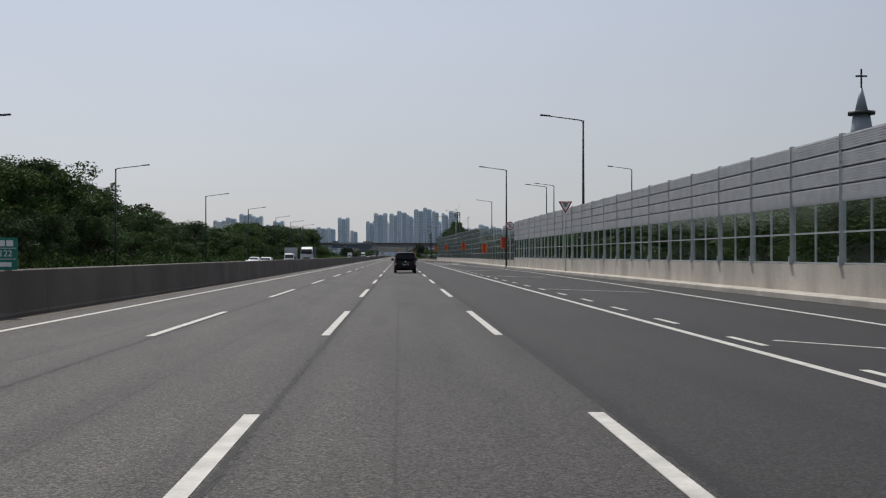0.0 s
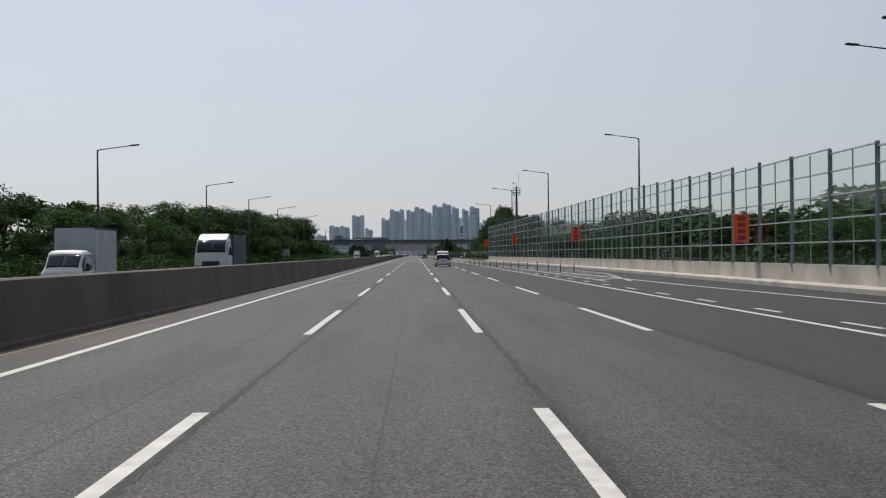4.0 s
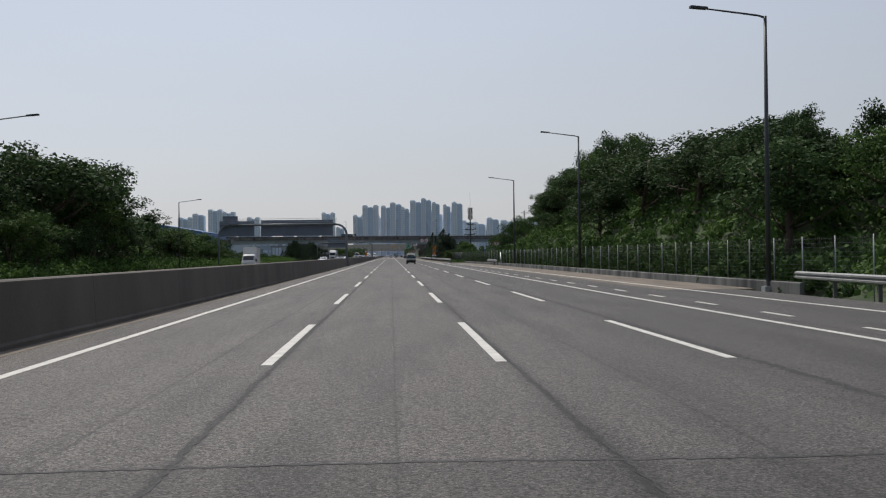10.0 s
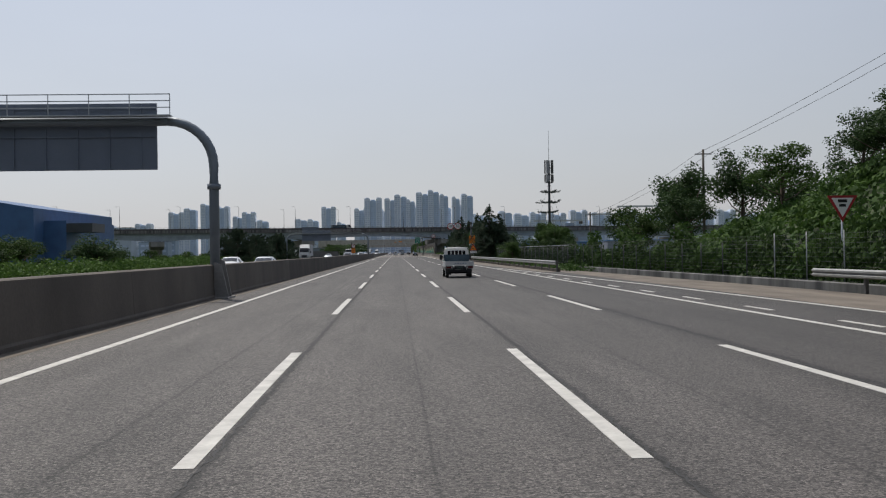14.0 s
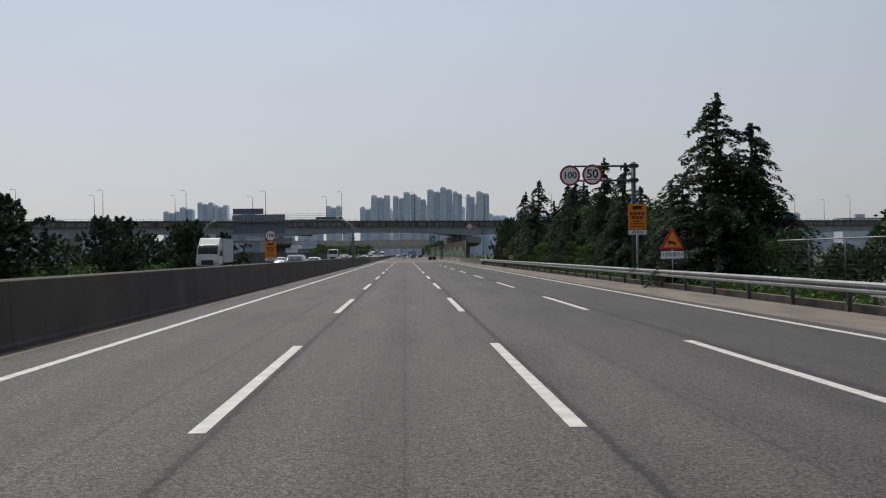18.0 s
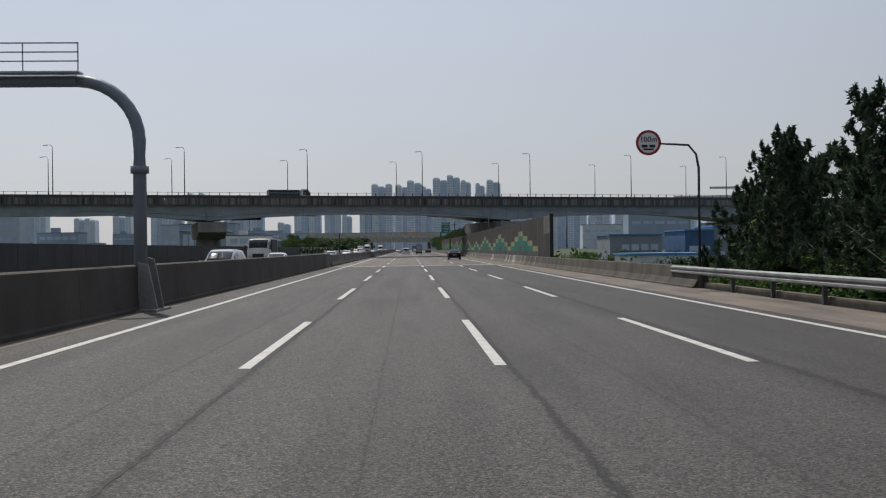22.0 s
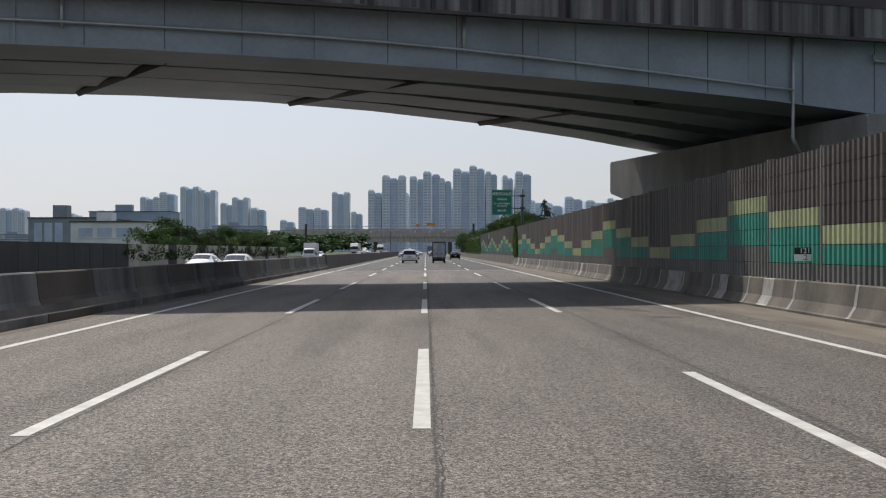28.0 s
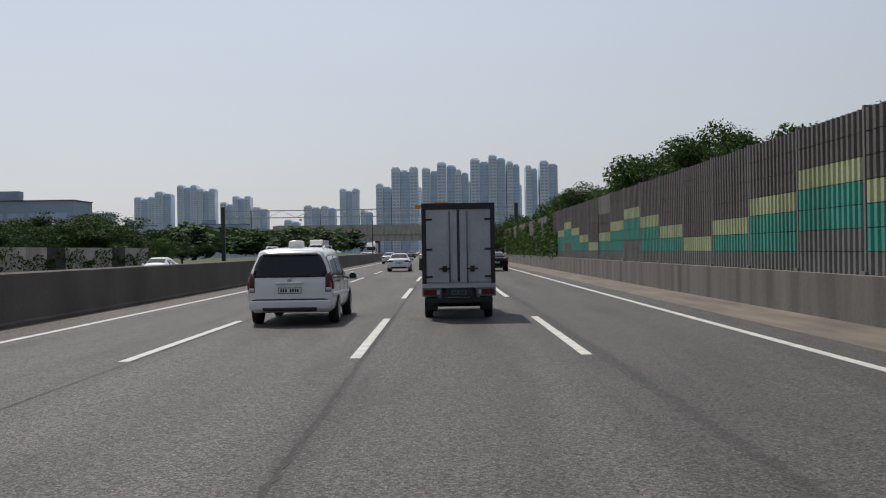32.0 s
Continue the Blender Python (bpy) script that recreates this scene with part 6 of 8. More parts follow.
def broadleaf(seed, height=6.0, spread=2.3, leaves=4600, material=None, size=0.105, aspect=0.6):
    r = np.random.RandomState(seed)
    trunk, ends = limbs(height, spread, seed)
    clumps = [np.array(e) for e in ends] + [np.array((r.normal(0, spread * 0.28), r.normal(0, spread * 0.28), height * r.uniform(0.5, 0.95))) for _ in range(15)]
    pts, out = [], []
    for c in clumps:
        rad = spread * r.uniform(0.26, 0.46)
        m = leaves // len(clumps)
        d = r.normal(0, 1, (m, 3))
        d /= np.linalg.norm(d, axis=1, keepdims=True)
        q = rad * r.uniform(0.45, 1.05, (m, 1)) * np.array((1, 1, 0.8))
        pts.append(c + d * q)
        out.append(d + np.array((0, 0, 0.5)))
    return mesh_of("trunk", trunk, M_TRUNK), leaf_mesh("crown", np.concatenate(pts), np.concatenate(out), size, material or M_LEAF, aspect)


def cedar(seed, height=9.0, spread=3.9):
    """A deodar: single boughs that rise a little, arch over and hang at the tips, with gaps between them; the leader nods."""
    r = random.Random(seed)
    trunk = tubed([(0, 0, -0.6), (0, 0, height * 0.5), (0.04, 0, height * 0.92), (0.14, 0.04, height * 0.985), (0.30, 0.08, height * 0.985)], height * 0.013, 0.006, 7)
    pts, out = [], []
    z = height * 0.06
    while z < height * 0.965:
        f = 1 - z / height
        for k in range(7 if f > 0.3 else 4):
            ln = (spread * f ** 0.8 + 0.14) * r.uniform(0.38, 1.08)
            a = r.uniform(0, 6.283)
            c, s = math.cos(a), math.sin(a)
            rise, droop = r.uniform(0.16, 0.42), r.uniform(0.40, 0.72)
            path = [(c * ln * q, s * ln * q, z + ln * (rise * q - droop * q ** 3)) for q in (0, 0.4, 0.75, 1.0)]
            tube(trunk, path, 0.032 * f + 0.012, 0.006, 4)
            n = int(18 + 54 * ln)
            t = np.array([r.uniform(0.1, 1.04) for _ in range(n)])
            side = NR.uniform(-1, 1, n) * (0.13 * ln * (1 - 0.8 * t) + 0.06)
            hang = NR.uniform(0, 1, n) ** 2 * (0.10 + 0.16 * t)
            pts.append(np.stack([c * ln * t - s * side, s * ln * t + c * side, z + ln * (rise * t - droop * t ** 3) - np.abs(side) * 0.3 - hang], 1))
            out.append(np.tile((c * 0.35, s * 0.35, 0.8), (n, 1)))
        z += height * 0.030 + 0.08 * r.random()
    m = 130
    pts.append(np.stack([NR.normal(0.06, 0.05, m), NR.normal(0.02, 0.05, m), height * NR.uniform(0.88, 0.985, m)], 1))
    out.append(np.tile((0.7, 0.2, 0.3), (m, 1)))
    return mesh_of("trunk", trunk, M_TRUNK), leaf_mesh("crown", np.concatenate(pts), np.concatenate(out), 0.115, M_NEEDLE, 0.36, 0.6)


def pine(seed, height=6.6, spread=2.3, rise=0.45, size=0.12):
    """A pine: upturned limbs that carry round tufts of needles, thinning to upright candles at the top."""
    r = np.random.RandomState(seed)
    trunk = tubed([(0, 0, -0.6), (0.08, 0.02, height * 0.5), (0.0, 0.05, height * 0.97)], height * 0.02, 0.015, 7)
    pts, out = [], []
    for k in range(46):
        f = (k + r.uniform(0, 1)) / 46
        z, a = height * (0.08 + 0.86 * f), k * 2.4 + r.uniform(-0.5, 0.5)
        ln = spread * (1 - f) ** 0.6 * r.uniform(0.35, 1.15) + 0.12
        e = np.array((ln * math.cos(a), ln * math.sin(a), z + rise * ln))
        tube(trunk, [(0, 0, z), (e[0] * 0.55, e[1] * 0.55, z + 0.12 * ln), tuple(e)], 0.035 * (1 - f) + 0.012, 0.006, 4)
        for q in np.linspace(0.35, 1.0, 2 + int(ln * 3.2)):
            c = np.array((e[0] * q, e[1] * q, z + rise * ln * q * q)) + r.normal(0, 0.16 * ln * q, 3) * (1, 1, 0.5)
            d = r.normal(0, 1, (44, 3)) + (0, 0, 0.9)
            d /= np.linalg.norm(d, axis=1, keepdims=True)
            pts.append(c + d * r.uniform(0.04, 0.20, (44, 1)) * (0.8, 0.8, 1.3))
            out.append(np.cross(d, r.normal(0, 1, (44, 3))))
        m = 60
        q = r.uniform(0, 1, (m, 1))
        pts.append(e + np.array((e[0] * 0.10, e[1] * 0.10, 0.42)) * q + r.normal(0, 0.05, (m, 3)) * (1.2 - q))
        out.append(r.normal(0, 1, (m, 3)) * (1, 1, 0.3))
    return mesh_of("trunk", trunk, M_TRUNK), leaf_mesh("crown", np.concatenate(pts), np.concatenate(out), size, M_NEEDLE, 0.30, 0.5)


KINDS = {"broad": [broadleaf(s) for s in (1, 2, 3, 4)], "dark": [broadleaf(s, material=M_LEAF_DARK) for s in (5, 6, 7)],
         "cedar": [cedar(s) for s in (1, 2, 3)], "pine": [pine(s) for s in (8, 9, 10)], "near": [broadleaf(s, 6.0, 2.1, 11000, M_LEAF, 0.075) for s in (21, 22, 23)],
         "far": [broadleaf(s, 6, 2.4, 900, M_LEAF_DARK, 0.30) for s in (14, 15, 16)]}
LABELS = {"broad": "leafy green roadside tree with an uneven crown", "dark": "dense dark green tree on the slope", "cedar": "dark drooping cedar with layered boughs", "pine": "dark spreading pine with clumped needles", "far": "distant dark green tree in a belt", "near": "leafy green tree with fine foliage behind the barrier"}
trng = random.Random(31)


def tree(kind, x, y, top, wide=1.0, z=None):
    z = float(ground_z(x, y)) if z is None else z
    k = trng.randrange(len(KINDS[kind]))
    t, c = KINDS[kind][k]
    s = max(0.3, (top - z) / {"cedar": 9.0, "pine": 6.6}.get(kind, 6.3))
    ob = thing(kind + "_tree" if kind not in ("broad", "near") else "roadside_tree", LABELS[kind], "tree", "roadside trees" if kind in ("broad", "dark", "far", "near") else "conifers", pose(x, y, z - (0.7 if kind == "far" else 0.1), 0, 0, trng.uniform(0, 360)))
    for name, me in (("trunk", t), ("crown", c)) if kind != "far" else (("crown", c),):
        o = part(name, me, None, ob)
        o.scale = (s * wide, s * wide, s)
    return ob


def scatter(kinds, x0, x1, y0, y1, n, top, wide=1.1, jitter=1.2):
    for k in range(n):
        y = y0 + (y1 - y0) * (k + trng.uniform(0.1, 0.9)) / n
        tree(trng.choice(kinds), trng.uniform(x0, x1), y, top(y) + trng.uniform(-jitter, jitter * 0.5), wide * trng.uniform(0.85, 1.2))


TOP_L = lambda y: float(np.interp(y, (-40, 60, 95, 118, 128, 148, 182, 230, 268, 288, 339, 380, 413, 432, 450), (12, 12.2, 12.4, 11.8, 10.6, 9.2, 8.2, 7.5, 8.2, 9.8, 11.8, 11.8, 13.4, 12.4, 8)))
scatter(("dark", "dark", "broad"), -37, -32, -40, 446, 84, TOP_L, 1.3, 2.0)
TOP_B = lambda y: float(np.interp(y, (-60, 60, 139, 170, 184, 213, 260, 300, 440), (15, 15.8, 15.8, 15.6, 14.2, 12.2, 10.6, 11, 13)))
scatter(("far",), -54, -46, -60, 300, 28, TOP_B, 1.35)
scatter(("far", "broad"), -44, -38, -40, 440, 42, lambda y: TOP_L(y) + 1.2, 1.3)
scatter(("dark", "dark", "broad"), -31, -28.5, -40, 420, 60, lambda y: 0.52 * TOP_L(y), 1.2, 1.0)
# behind the clear and louvred walls
scatter(("dark", "broad"), 26, 40, -20, 320, 40, lambda y: 4.2 + 1.5 * math.sin(y * 0.05), 1.4, 1.2)
scatter(("far",), 43, 56, 70, 340, 38, lambda y: 9.2 + 1.4 * math.sin(y * 0.045), 2.0, 1.2)
# young trees on the slope behind the end of the clear wall
for k in range(14):
    x, y = trng.uniform(27, 46), 322 + 1.7 * k + trng.uniform(-1, 1)
    tree("dark", x, y, float(ground_z(x, y)) + trng.uniform(2.0, 3.4), 1.7)
# along the top of the cutting on the joining-lane side
for x, y, top, wide in ((27, 345, 8.4, 1.2), (30, 352, 10.2, 1.1), (29, 362, 11.4, 1.0), (31, 371, 11.2, 1.1), (28.5, 380, 11.4, 1.0), (29.5, 388, 12.4, 0.9), (31, 396, 11.8, 1.0), (28.6, 404, 14.0, 0.8), (29.4, 411, 15.6, 0.8), (28.2, 416, 16.2, 0.75), (30, 422, 14.6, 0.9),
                        (28.8, 429, 15.4, 0.8), (30, 436, 16.8, 0.8), (28, 441, 12.2, 1.0), (27.6, 449, 11.6, 1.1), (28.4, 456, 13.4, 0.9), (28.8, 461, 14.4, 0.85), (29.6, 467, 13.4, 0.9), (30, 474, 11.6, 1.0), (29, 482, 9.8, 1.1), (28, 492, 9.0, 1.2), (29, 503, 9.6, 1.1),
                        (28, 514, 9.2, 1.0), (30, 526, 8.8, 1.0), (26, 508, 6.4, 1.3), (25.5, 522, 5.6, 1.3), (27, 534, 6.4, 1.1), (24.6, 443, 7.6, 1.5), (25.4, 451, 8.4, 1.4), (25.0, 437, 7.0, 1.5), (26, 459, 9.6, 1.1), (26.2, 430, 9.6, 1.1), (26.6, 421, 10.4, 1.0)):
    tree("dark" if (int(y) % 3) else "broad", x, y, top, wide)
scatter(("dark", "dark", "broad"), 26.5, 30.5, 398, 480, 34, lambda y: float(np.interp(y, (398, 415, 436, 450, 462, 480), (11.6, 13.4, 13.4, 11.2, 12.2, 9.8))), 1.6, 0.8)
scatter(("dark",), 22.8, 29, 348, 400, 24, lambda y: float(np.interp(y, (348, 365, 400), (8.6, 10.6, 11.0))), 1.5, 1.2)
scatter(("dark",), 32, 38, 350, 520, 14, lambda y: float(np.interp(y, (350, 400, 470, 520), (10, 12.4, 12.4, 9))), 1.2, 1.0)
scatter(("dark",), 19.5, 24, 538, 592, 8, lambda y: 1.4, 1.3, 0.4)
for x, y, top, wide in ((15.9, 549, 3.0, 1.3), (16.0, 551.2, 2.6, 1.2), (19.6, 545, 5.4, 1.0), (20.6, 542, 5.0, 1.1), (20.0, 551, 4.2, 1.2), (21.5, 548, 4.8, 1.1), (19.6, 538, 4.6, 1.2)):
    tree("near", x, y, top, wide)
# cedars and pines along the guard rail
for x, y, top, wide in ((16.9, 590, 9.4, 1.2), (18.4, 589.4, 7.9, 1.2), (17.6, 592.4, 6.6, 1.3), (19.5, 592, 6.0, 1.3), (15.9, 592.5, 5.6, 1.2), (17.2, 612, 8.0, 0.9), (17.25, 620, 9.1, 0.85), (16.2, 627, 7.9, 0.85), (16.4, 632, 8.0, 0.9),
                        (18.6, 637, 8.4, 0.95), (19.0, 644, 8.4, 0.9), (19.0, 649.5, 8.3, 0.85), (16.2, 650.5, 9.6, 1.0), (18.6, 656, 7.6, 0.95), (16.4, 664, 9.15, 0.92), (19.4, 662.5, 6.6, 1.0), (18.0, 625, 7.0, 1.1), (19.5, 631, 7.2, 1.1), (16.6, 658, 7.95, 0.9), (17.9, 616, 6.4, 1.2), (18.4, 640.5, 7.3, 1.0), (20.5, 646, 8.2, 1.1), (20.6, 653, 8.2, 1.1), (20.4, 636, 8.2, 1.1), (20.8, 658, 7.4, 1.1),
                        (17.4, 641, 5.8, 1.3), (17.6, 646, 5.6, 1.3), (17.4, 656.5, 5.2, 1.3), (21.5, 616, 7.0, 1.2), (22, 628, 7.4, 1.2), (22, 640, 7.2, 1.2), (22, 652, 6.8, 1.2)):
    tree("cedar", x, y, top, wide)
for x, y, top, wide in ((15.9, 682.5, 6.5, 0.95), (16.6, 695, 6.2, 0.9), (18.4, 686, 5.6, 1.1), (19.2, 691, 5.4, 1.1), (18.8, 698, 5.2, 1.1), (17.0, 688.5, 6.8, 0.9), (20.6, 704, 6.6, 1.1), (18.6, 705, 4.8, 1.1), (22, 700, 6.4, 1.1)):
    tree("pine", x, y, top, wide)
for x, y, top, wide in ((16.8, 673.5, 4.3, 1.0), (17.0, 676.2, 4.1, 1.1), (19.0, 672, 4.6, 1.2), (20, 677, 4.2, 1.2), (16.0, 669.8, 2.8, 1.1), (15.9, 657.8, 3.0, 1.0), (16.0, 645, 3.2, 1.2), (15.7, 638.6, 2.8, 1.2), (16.2, 622.6, 3.4, 1.1), (15.8, 616, 2.8, 1.2)):
    tree("near", x, y, top, wide)
scatter(("dark", "dark", "broad"), 15.8, 18.2, 622, 700, 22, lambda y: 2.0, 1.5, 0.7)
scatter(("dark",), 18.5, 24, 614, 664, 18, lambda y: 5.6, 1.5, 0.8)
scatter(("dark",), 18, 22, 668, 700, 8, lambda y: 3.6, 1.4, 0.6)
# far side between the gantries
for x, y, top in ((-27.5, 616, 6.0), (-28, 620, 6.3), (-28, 629, 3.6), (-28, 645, 5.6), (-28, 651, 5.8), (-29, 656, 5.2), (-28, 683, 6.2), (-28, 689, 6.7), (-29, 694, 6.2), (-28, 714, 5.4), (-30, 672, 4.4), (-28, 604, 4.6)):
    tree("pine", x, y, top + 0.3, 1.75)
scatter(("broad", "dark"), -35, -28.5, 446, 560, 26, lambda y: float(np.interp(y, (446, 470, 500, 560), (6.2, 6.4, 4.6, 3.2))), 1.5, 0.8)
scatter(("dark",), -44, -38, 440, 520, 16, lambda y: float(np.interp(y, (440, 490, 520), (8.6, 7.0, 5.0))), 1.5, 0.8)
scatter(("broad",), -40, -28, 560, 740, 22, lambda y: 2.2, 1.4, 0.7)
# past the overpass
scatter(("near", "dark", "broad"), -33, -28.5, 954, 1010, 15, lambda y: 5.2 + 0.9 * math.sin(y * 0.17), 1.25, 1.3)
scatter(("broad", "dark", "dark"), -40, -28.5, 1008, 1080, 28, lambda y: 5.4 + 0.9 * math.sin(y * 0.11), 1.7, 1.2)
scatter(("far",), -40, -26, 1075, 1300, 32, lambda y: float(np.interp(y, (1075, 1130, 1290), (6.4, 7.2, 9.8))), 2.1, 1.0)
scatter(("near",), 18.0, 21, 944, 1060, 30, lambda y: float(np.interp(y, (940, 952, 963, 975, 990, 1004, 1020, 1060), (4.6, 5.2, 6.4, 6.6, 8.4, 8.8, 7.6, 8.0))), 1.0, 1.2)
scatter(("dark", "broad"), 15.8, 22, 1060, 1200, 18, lambda y: 7.2, 1.2, 0.8)
tree("cedar", 18.2, 951.5, 8.1, 1.1)
scatter(("broad", "dark", "dark"), 22, 42, 742, 826, 22, lambda y: 0.9, 1.5, 0.9)
scatter(("broad", "dark"), 38, 66, 775, 826, 12, lambda y: 0.8, 1.5, 0.8)


# ---- creepers and undergrowth: stuff ----
def carpet(name, n, x0, x1, y0, y1, lift, size, material, label, lump=0.5, keep=None):
    x, y = NR.uniform(x0, x1, n), NR.uniform(y0, y1, n)
    if keep is not None:
        k = keep(x, y)
        x, y = x[k], y[k]
    bumps = np.sin(x * 1.3 + 0.7 * np.sin(y * 0.6)) * np.sin(y * 0.9 + 1.3 * np.sin(x * 0.5)) + 0.6 * np.sin(x * 3.1 + y * 0.4) * np.sin(y * 2.7)
    z = ground_z(x, y) + lift * NR.uniform(0.15, 1.0, len(x)) + lump * (bumps + 0.8) * NR.uniform(0.6, 1, len(x))
    pts = np.stack([x, y, z], 1)
    ob = new(name, leaf_mesh(name, pts, np.tile((-0.5 * np.sign(x0), -0.3, 0.8), (len(pts), 1)), size, material))
    return tagged(ob, label, "undergrowth", kind="stuff")


def mounds(n, leaves, x0, x1, y0, y1, r0, r1, size, material, label, keep=None):
    """Overlapping humps of creeper leaves on a slope."""
    cx, cy, rad = NR.uniform(x0, x1, n), NR.uniform(y0, y1, n), NR.uniform(r0, r1, n)
    if keep is not None:
        k = keep(cx, cy)
        cx, cy, rad = cx[k], cy[k], rad[k]
    c = np.repeat(np.stack([cx, cy, ground_z(cx, cy)], 1), leaves, 0)
    d = NR.normal(0, 1, (len(c), 3))
    d[:, 2] = np.abs(d[:, 2])
    d[:, 0] -= 0.45
    d /= np.linalg.norm(d, axis=1, keepdims=True)
    q = np.repeat(rad, leaves)[:, None] * NR.uniform(0.7, 1.05, (len(c), 1)) * np.array((1.0, 1.25, 0.9))
    return tagged(new("creepers", leaf_mesh("creepers", c + d * q, d, size, material, 0.7, 0.45)), label, "undergrowth", kind="stuff")


mounds(640, 95, 20.4, 33, 336, 545, 0.5, 1.3, 0.155, M_VINE, "thick green creepers humped over the cut slope")
mounds(420, 95, 20.4, 33, 336, 545, 0.6, 1.5, 0.16, M_VINE_DARK, "darker creepers strewn among the others on the cut slope")
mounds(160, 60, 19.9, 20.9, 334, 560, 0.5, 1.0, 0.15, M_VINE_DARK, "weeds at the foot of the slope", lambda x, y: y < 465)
mounds(560, 46, 23.5, 44, -30, 326, 0.9, 2.2, 0.30, M_LEAF_DARK, "dense shrubs behind the clear wall")
mounds(760, 40, 44, 112, 40, 345, 2.2, 4.6, 0.75, M_LEAF_DARK, "wooded hillside beyond the clear wall")
mounds(300, 80, -43, -27.2, 372, 565, 0.6, 1.5, 0.17, M_VINE, "bright creepers humped over the far bank")
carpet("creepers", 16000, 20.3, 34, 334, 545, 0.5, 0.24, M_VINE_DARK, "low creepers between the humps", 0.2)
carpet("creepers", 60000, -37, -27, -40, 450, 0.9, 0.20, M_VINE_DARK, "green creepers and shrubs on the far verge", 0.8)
carpet("undergrowth", 40000, -31, -25.6, 330, 600, 0.9, 0.16, M_VINE, "bright green scrub behind the far carriageway", 0.6)
carpet("undergrowth", 26000, 14.6, 19, 500, 705, 0.5, 0.12, M_VINE_DARK, "grass and weeds behind the guard rail", 0.25)
carpet("undergrowth", 26000, -40, -26.4, 600, 760, 0.8, 0.18, M_LEAF, "scrub on the low ground", 0.5)
carpet("undergrowth", 26000, 15.5, 40, 720, 840, 0.9, 0.22, M_LEAF, "scrub on the low ground below the bridge", 0.6)


def hedge(n, line, y0, y1, z0, z1, thick, size, material, label, name="ivy"):
    """Leaves hanging in a sheet along a line of (y, x)."""
    y = NR.uniform(y0, y1, n)
    x = np.interp(y, [p[0] for p in line], [p[1] for p in line])
    gap = np.sin(y * 0.55) + 0.7 * np.sin(y * 1.37 + 1.0)
    top = z0 + (z1 - z0) * np.clip(0.62 + 0.28 * gap, 0.25, 1.0)
    z = z0 + (top - z0) * NR.uniform(0, 1, n) ** 0.8
    pts = np.stack([x + NR.uniform(-thick, thick, n), y, z], 1)
    ob = new(name, leaf_mesh(name, pts, np.tile((-0.8, -0.3, 0.4), (n, 1)), size, material))
    return tagged(ob, label, "creeper", kind="stuff")


mounds(46, 150, 14.7, 16.2, 612, 668, 0.45, 0.95, 0.09, M_VINE, "bright green shrubs leaning over the guard rail")
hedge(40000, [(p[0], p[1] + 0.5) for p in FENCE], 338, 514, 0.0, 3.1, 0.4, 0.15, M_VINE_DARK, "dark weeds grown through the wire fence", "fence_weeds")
hedge(26000, [(514, 17.5), (600, 17.9)], 514, 600, 0.0, 2.9, 0.3, 0.13, M_LEAF_DARK, "dark weeds behind the wire fence", "fence_weeds")
hedge(2600, [(930, 13.7), (950, 13.7)], 938.4, 942.4, 0.9, 4.25, 0.16, 0.11, M_VINE, "ivy hanging over the ribbed wall")
hedge(9000, [(1000, 13.75), (1100, 13.75)], 1014, 1078, 0.8, 5.0, 0.2, 0.14, M_LEAF, "ivy covering the far end of the wall")
hedge(5000, [(900, -25.8), (1100, -25.8)], 926, 1046, 0.6, 2.9, 0.18, 0.14, M_LEAF, "ivy spilling over the pale panel wall")
hedge(12000, [(-60, -25.9), (460, -25.9)], -40, 450, -0.2, 2.1, 0.7, 0.17, M_VINE_DARK, "low hedge along the far verge", "verge_hedge")

# ---- vehicles ----
def paint(name, col, rough=0.25, metal=0.0, spec=0.5, coat=0.6):
    m = mat(name, col, rough, metal, var=0.02, scale=2, fine=40, bump=0.0, spec=spec)
    b = m.node_tree.nodes["Principled BSDF"]
    b.inputs["Coat Weight"].default_value, b.inputs["Coat Roughness"].default_value = coat, 0.05
    return m


M_CAR_WHITE = paint("white_car_paint", (0.78, 0.78, 0.77))
M_CAR_BLACK = paint("black_car_paint", (0.004, 0.0045, 0.007), 0.12, 0, 0.25, 0.0)
M_CAR_SILVER = paint("silver_car_paint", (0.45, 0.47, 0.49), 0.3, 0.6)
M_CAR_GREY = paint("grey_car_paint", (0.10, 0.11, 0.12), 0.3, 0.4)
M_TRUCK_WHITE = mat("white_truck_paint", (0.62, 0.62, 0.60), 0.45, var=0.08, scale=1.5, fine=20, bump=0.02)
M_BOX_GREY = mat("truck_box_panel", (0.43, 0.45, 0.48), 0.45, 0.1, var=0.08, scale=1.5, fine=16, bump=0.03)
M_TARP = mat("blue_tarpaulin", (0.030, 0.058, 0.080), 0.7, var=0.1, scale=2, fine=12, bump=0.2)
M_CAR_GLASS = mat("tinted_glass", (0.012, 0.014, 0.016), 0.06, var=0.02, bump=0)
M_PRIVACY = mat("privacy_glass", (0.005, 0.006, 0.009), 0.1, var=0.02, bump=0, spec=0.3)
M_VAN_GLASS = mat("glossy_side_glass", (0.006, 0.007, 0.009), 0.03, var=0.02, bump=0, spec=0.7)
M_TYRE = mat("tyre_rubber", (0.02, 0.02, 0.02), 0.85, var=0.1, scale=6, fine=40)
M_RIM = mat("alloy_rim", (0.72, 0.73, 0.75), 0.35, 0.35, var=0.03, bump=0)
M_TRIM = mat("black_trim", (0.022, 0.022, 0.024), 0.6, var=0.1)
M_TAIL = mat("tail_lamp_red", (0.085, 0.006, 0.008), 0.15, var=0.05, bump=0)
M_TAIL_MID = mat("tail_lamp_mid_red", (0.20, 0.010, 0.012), 0.15, var=0.05, bump=0)
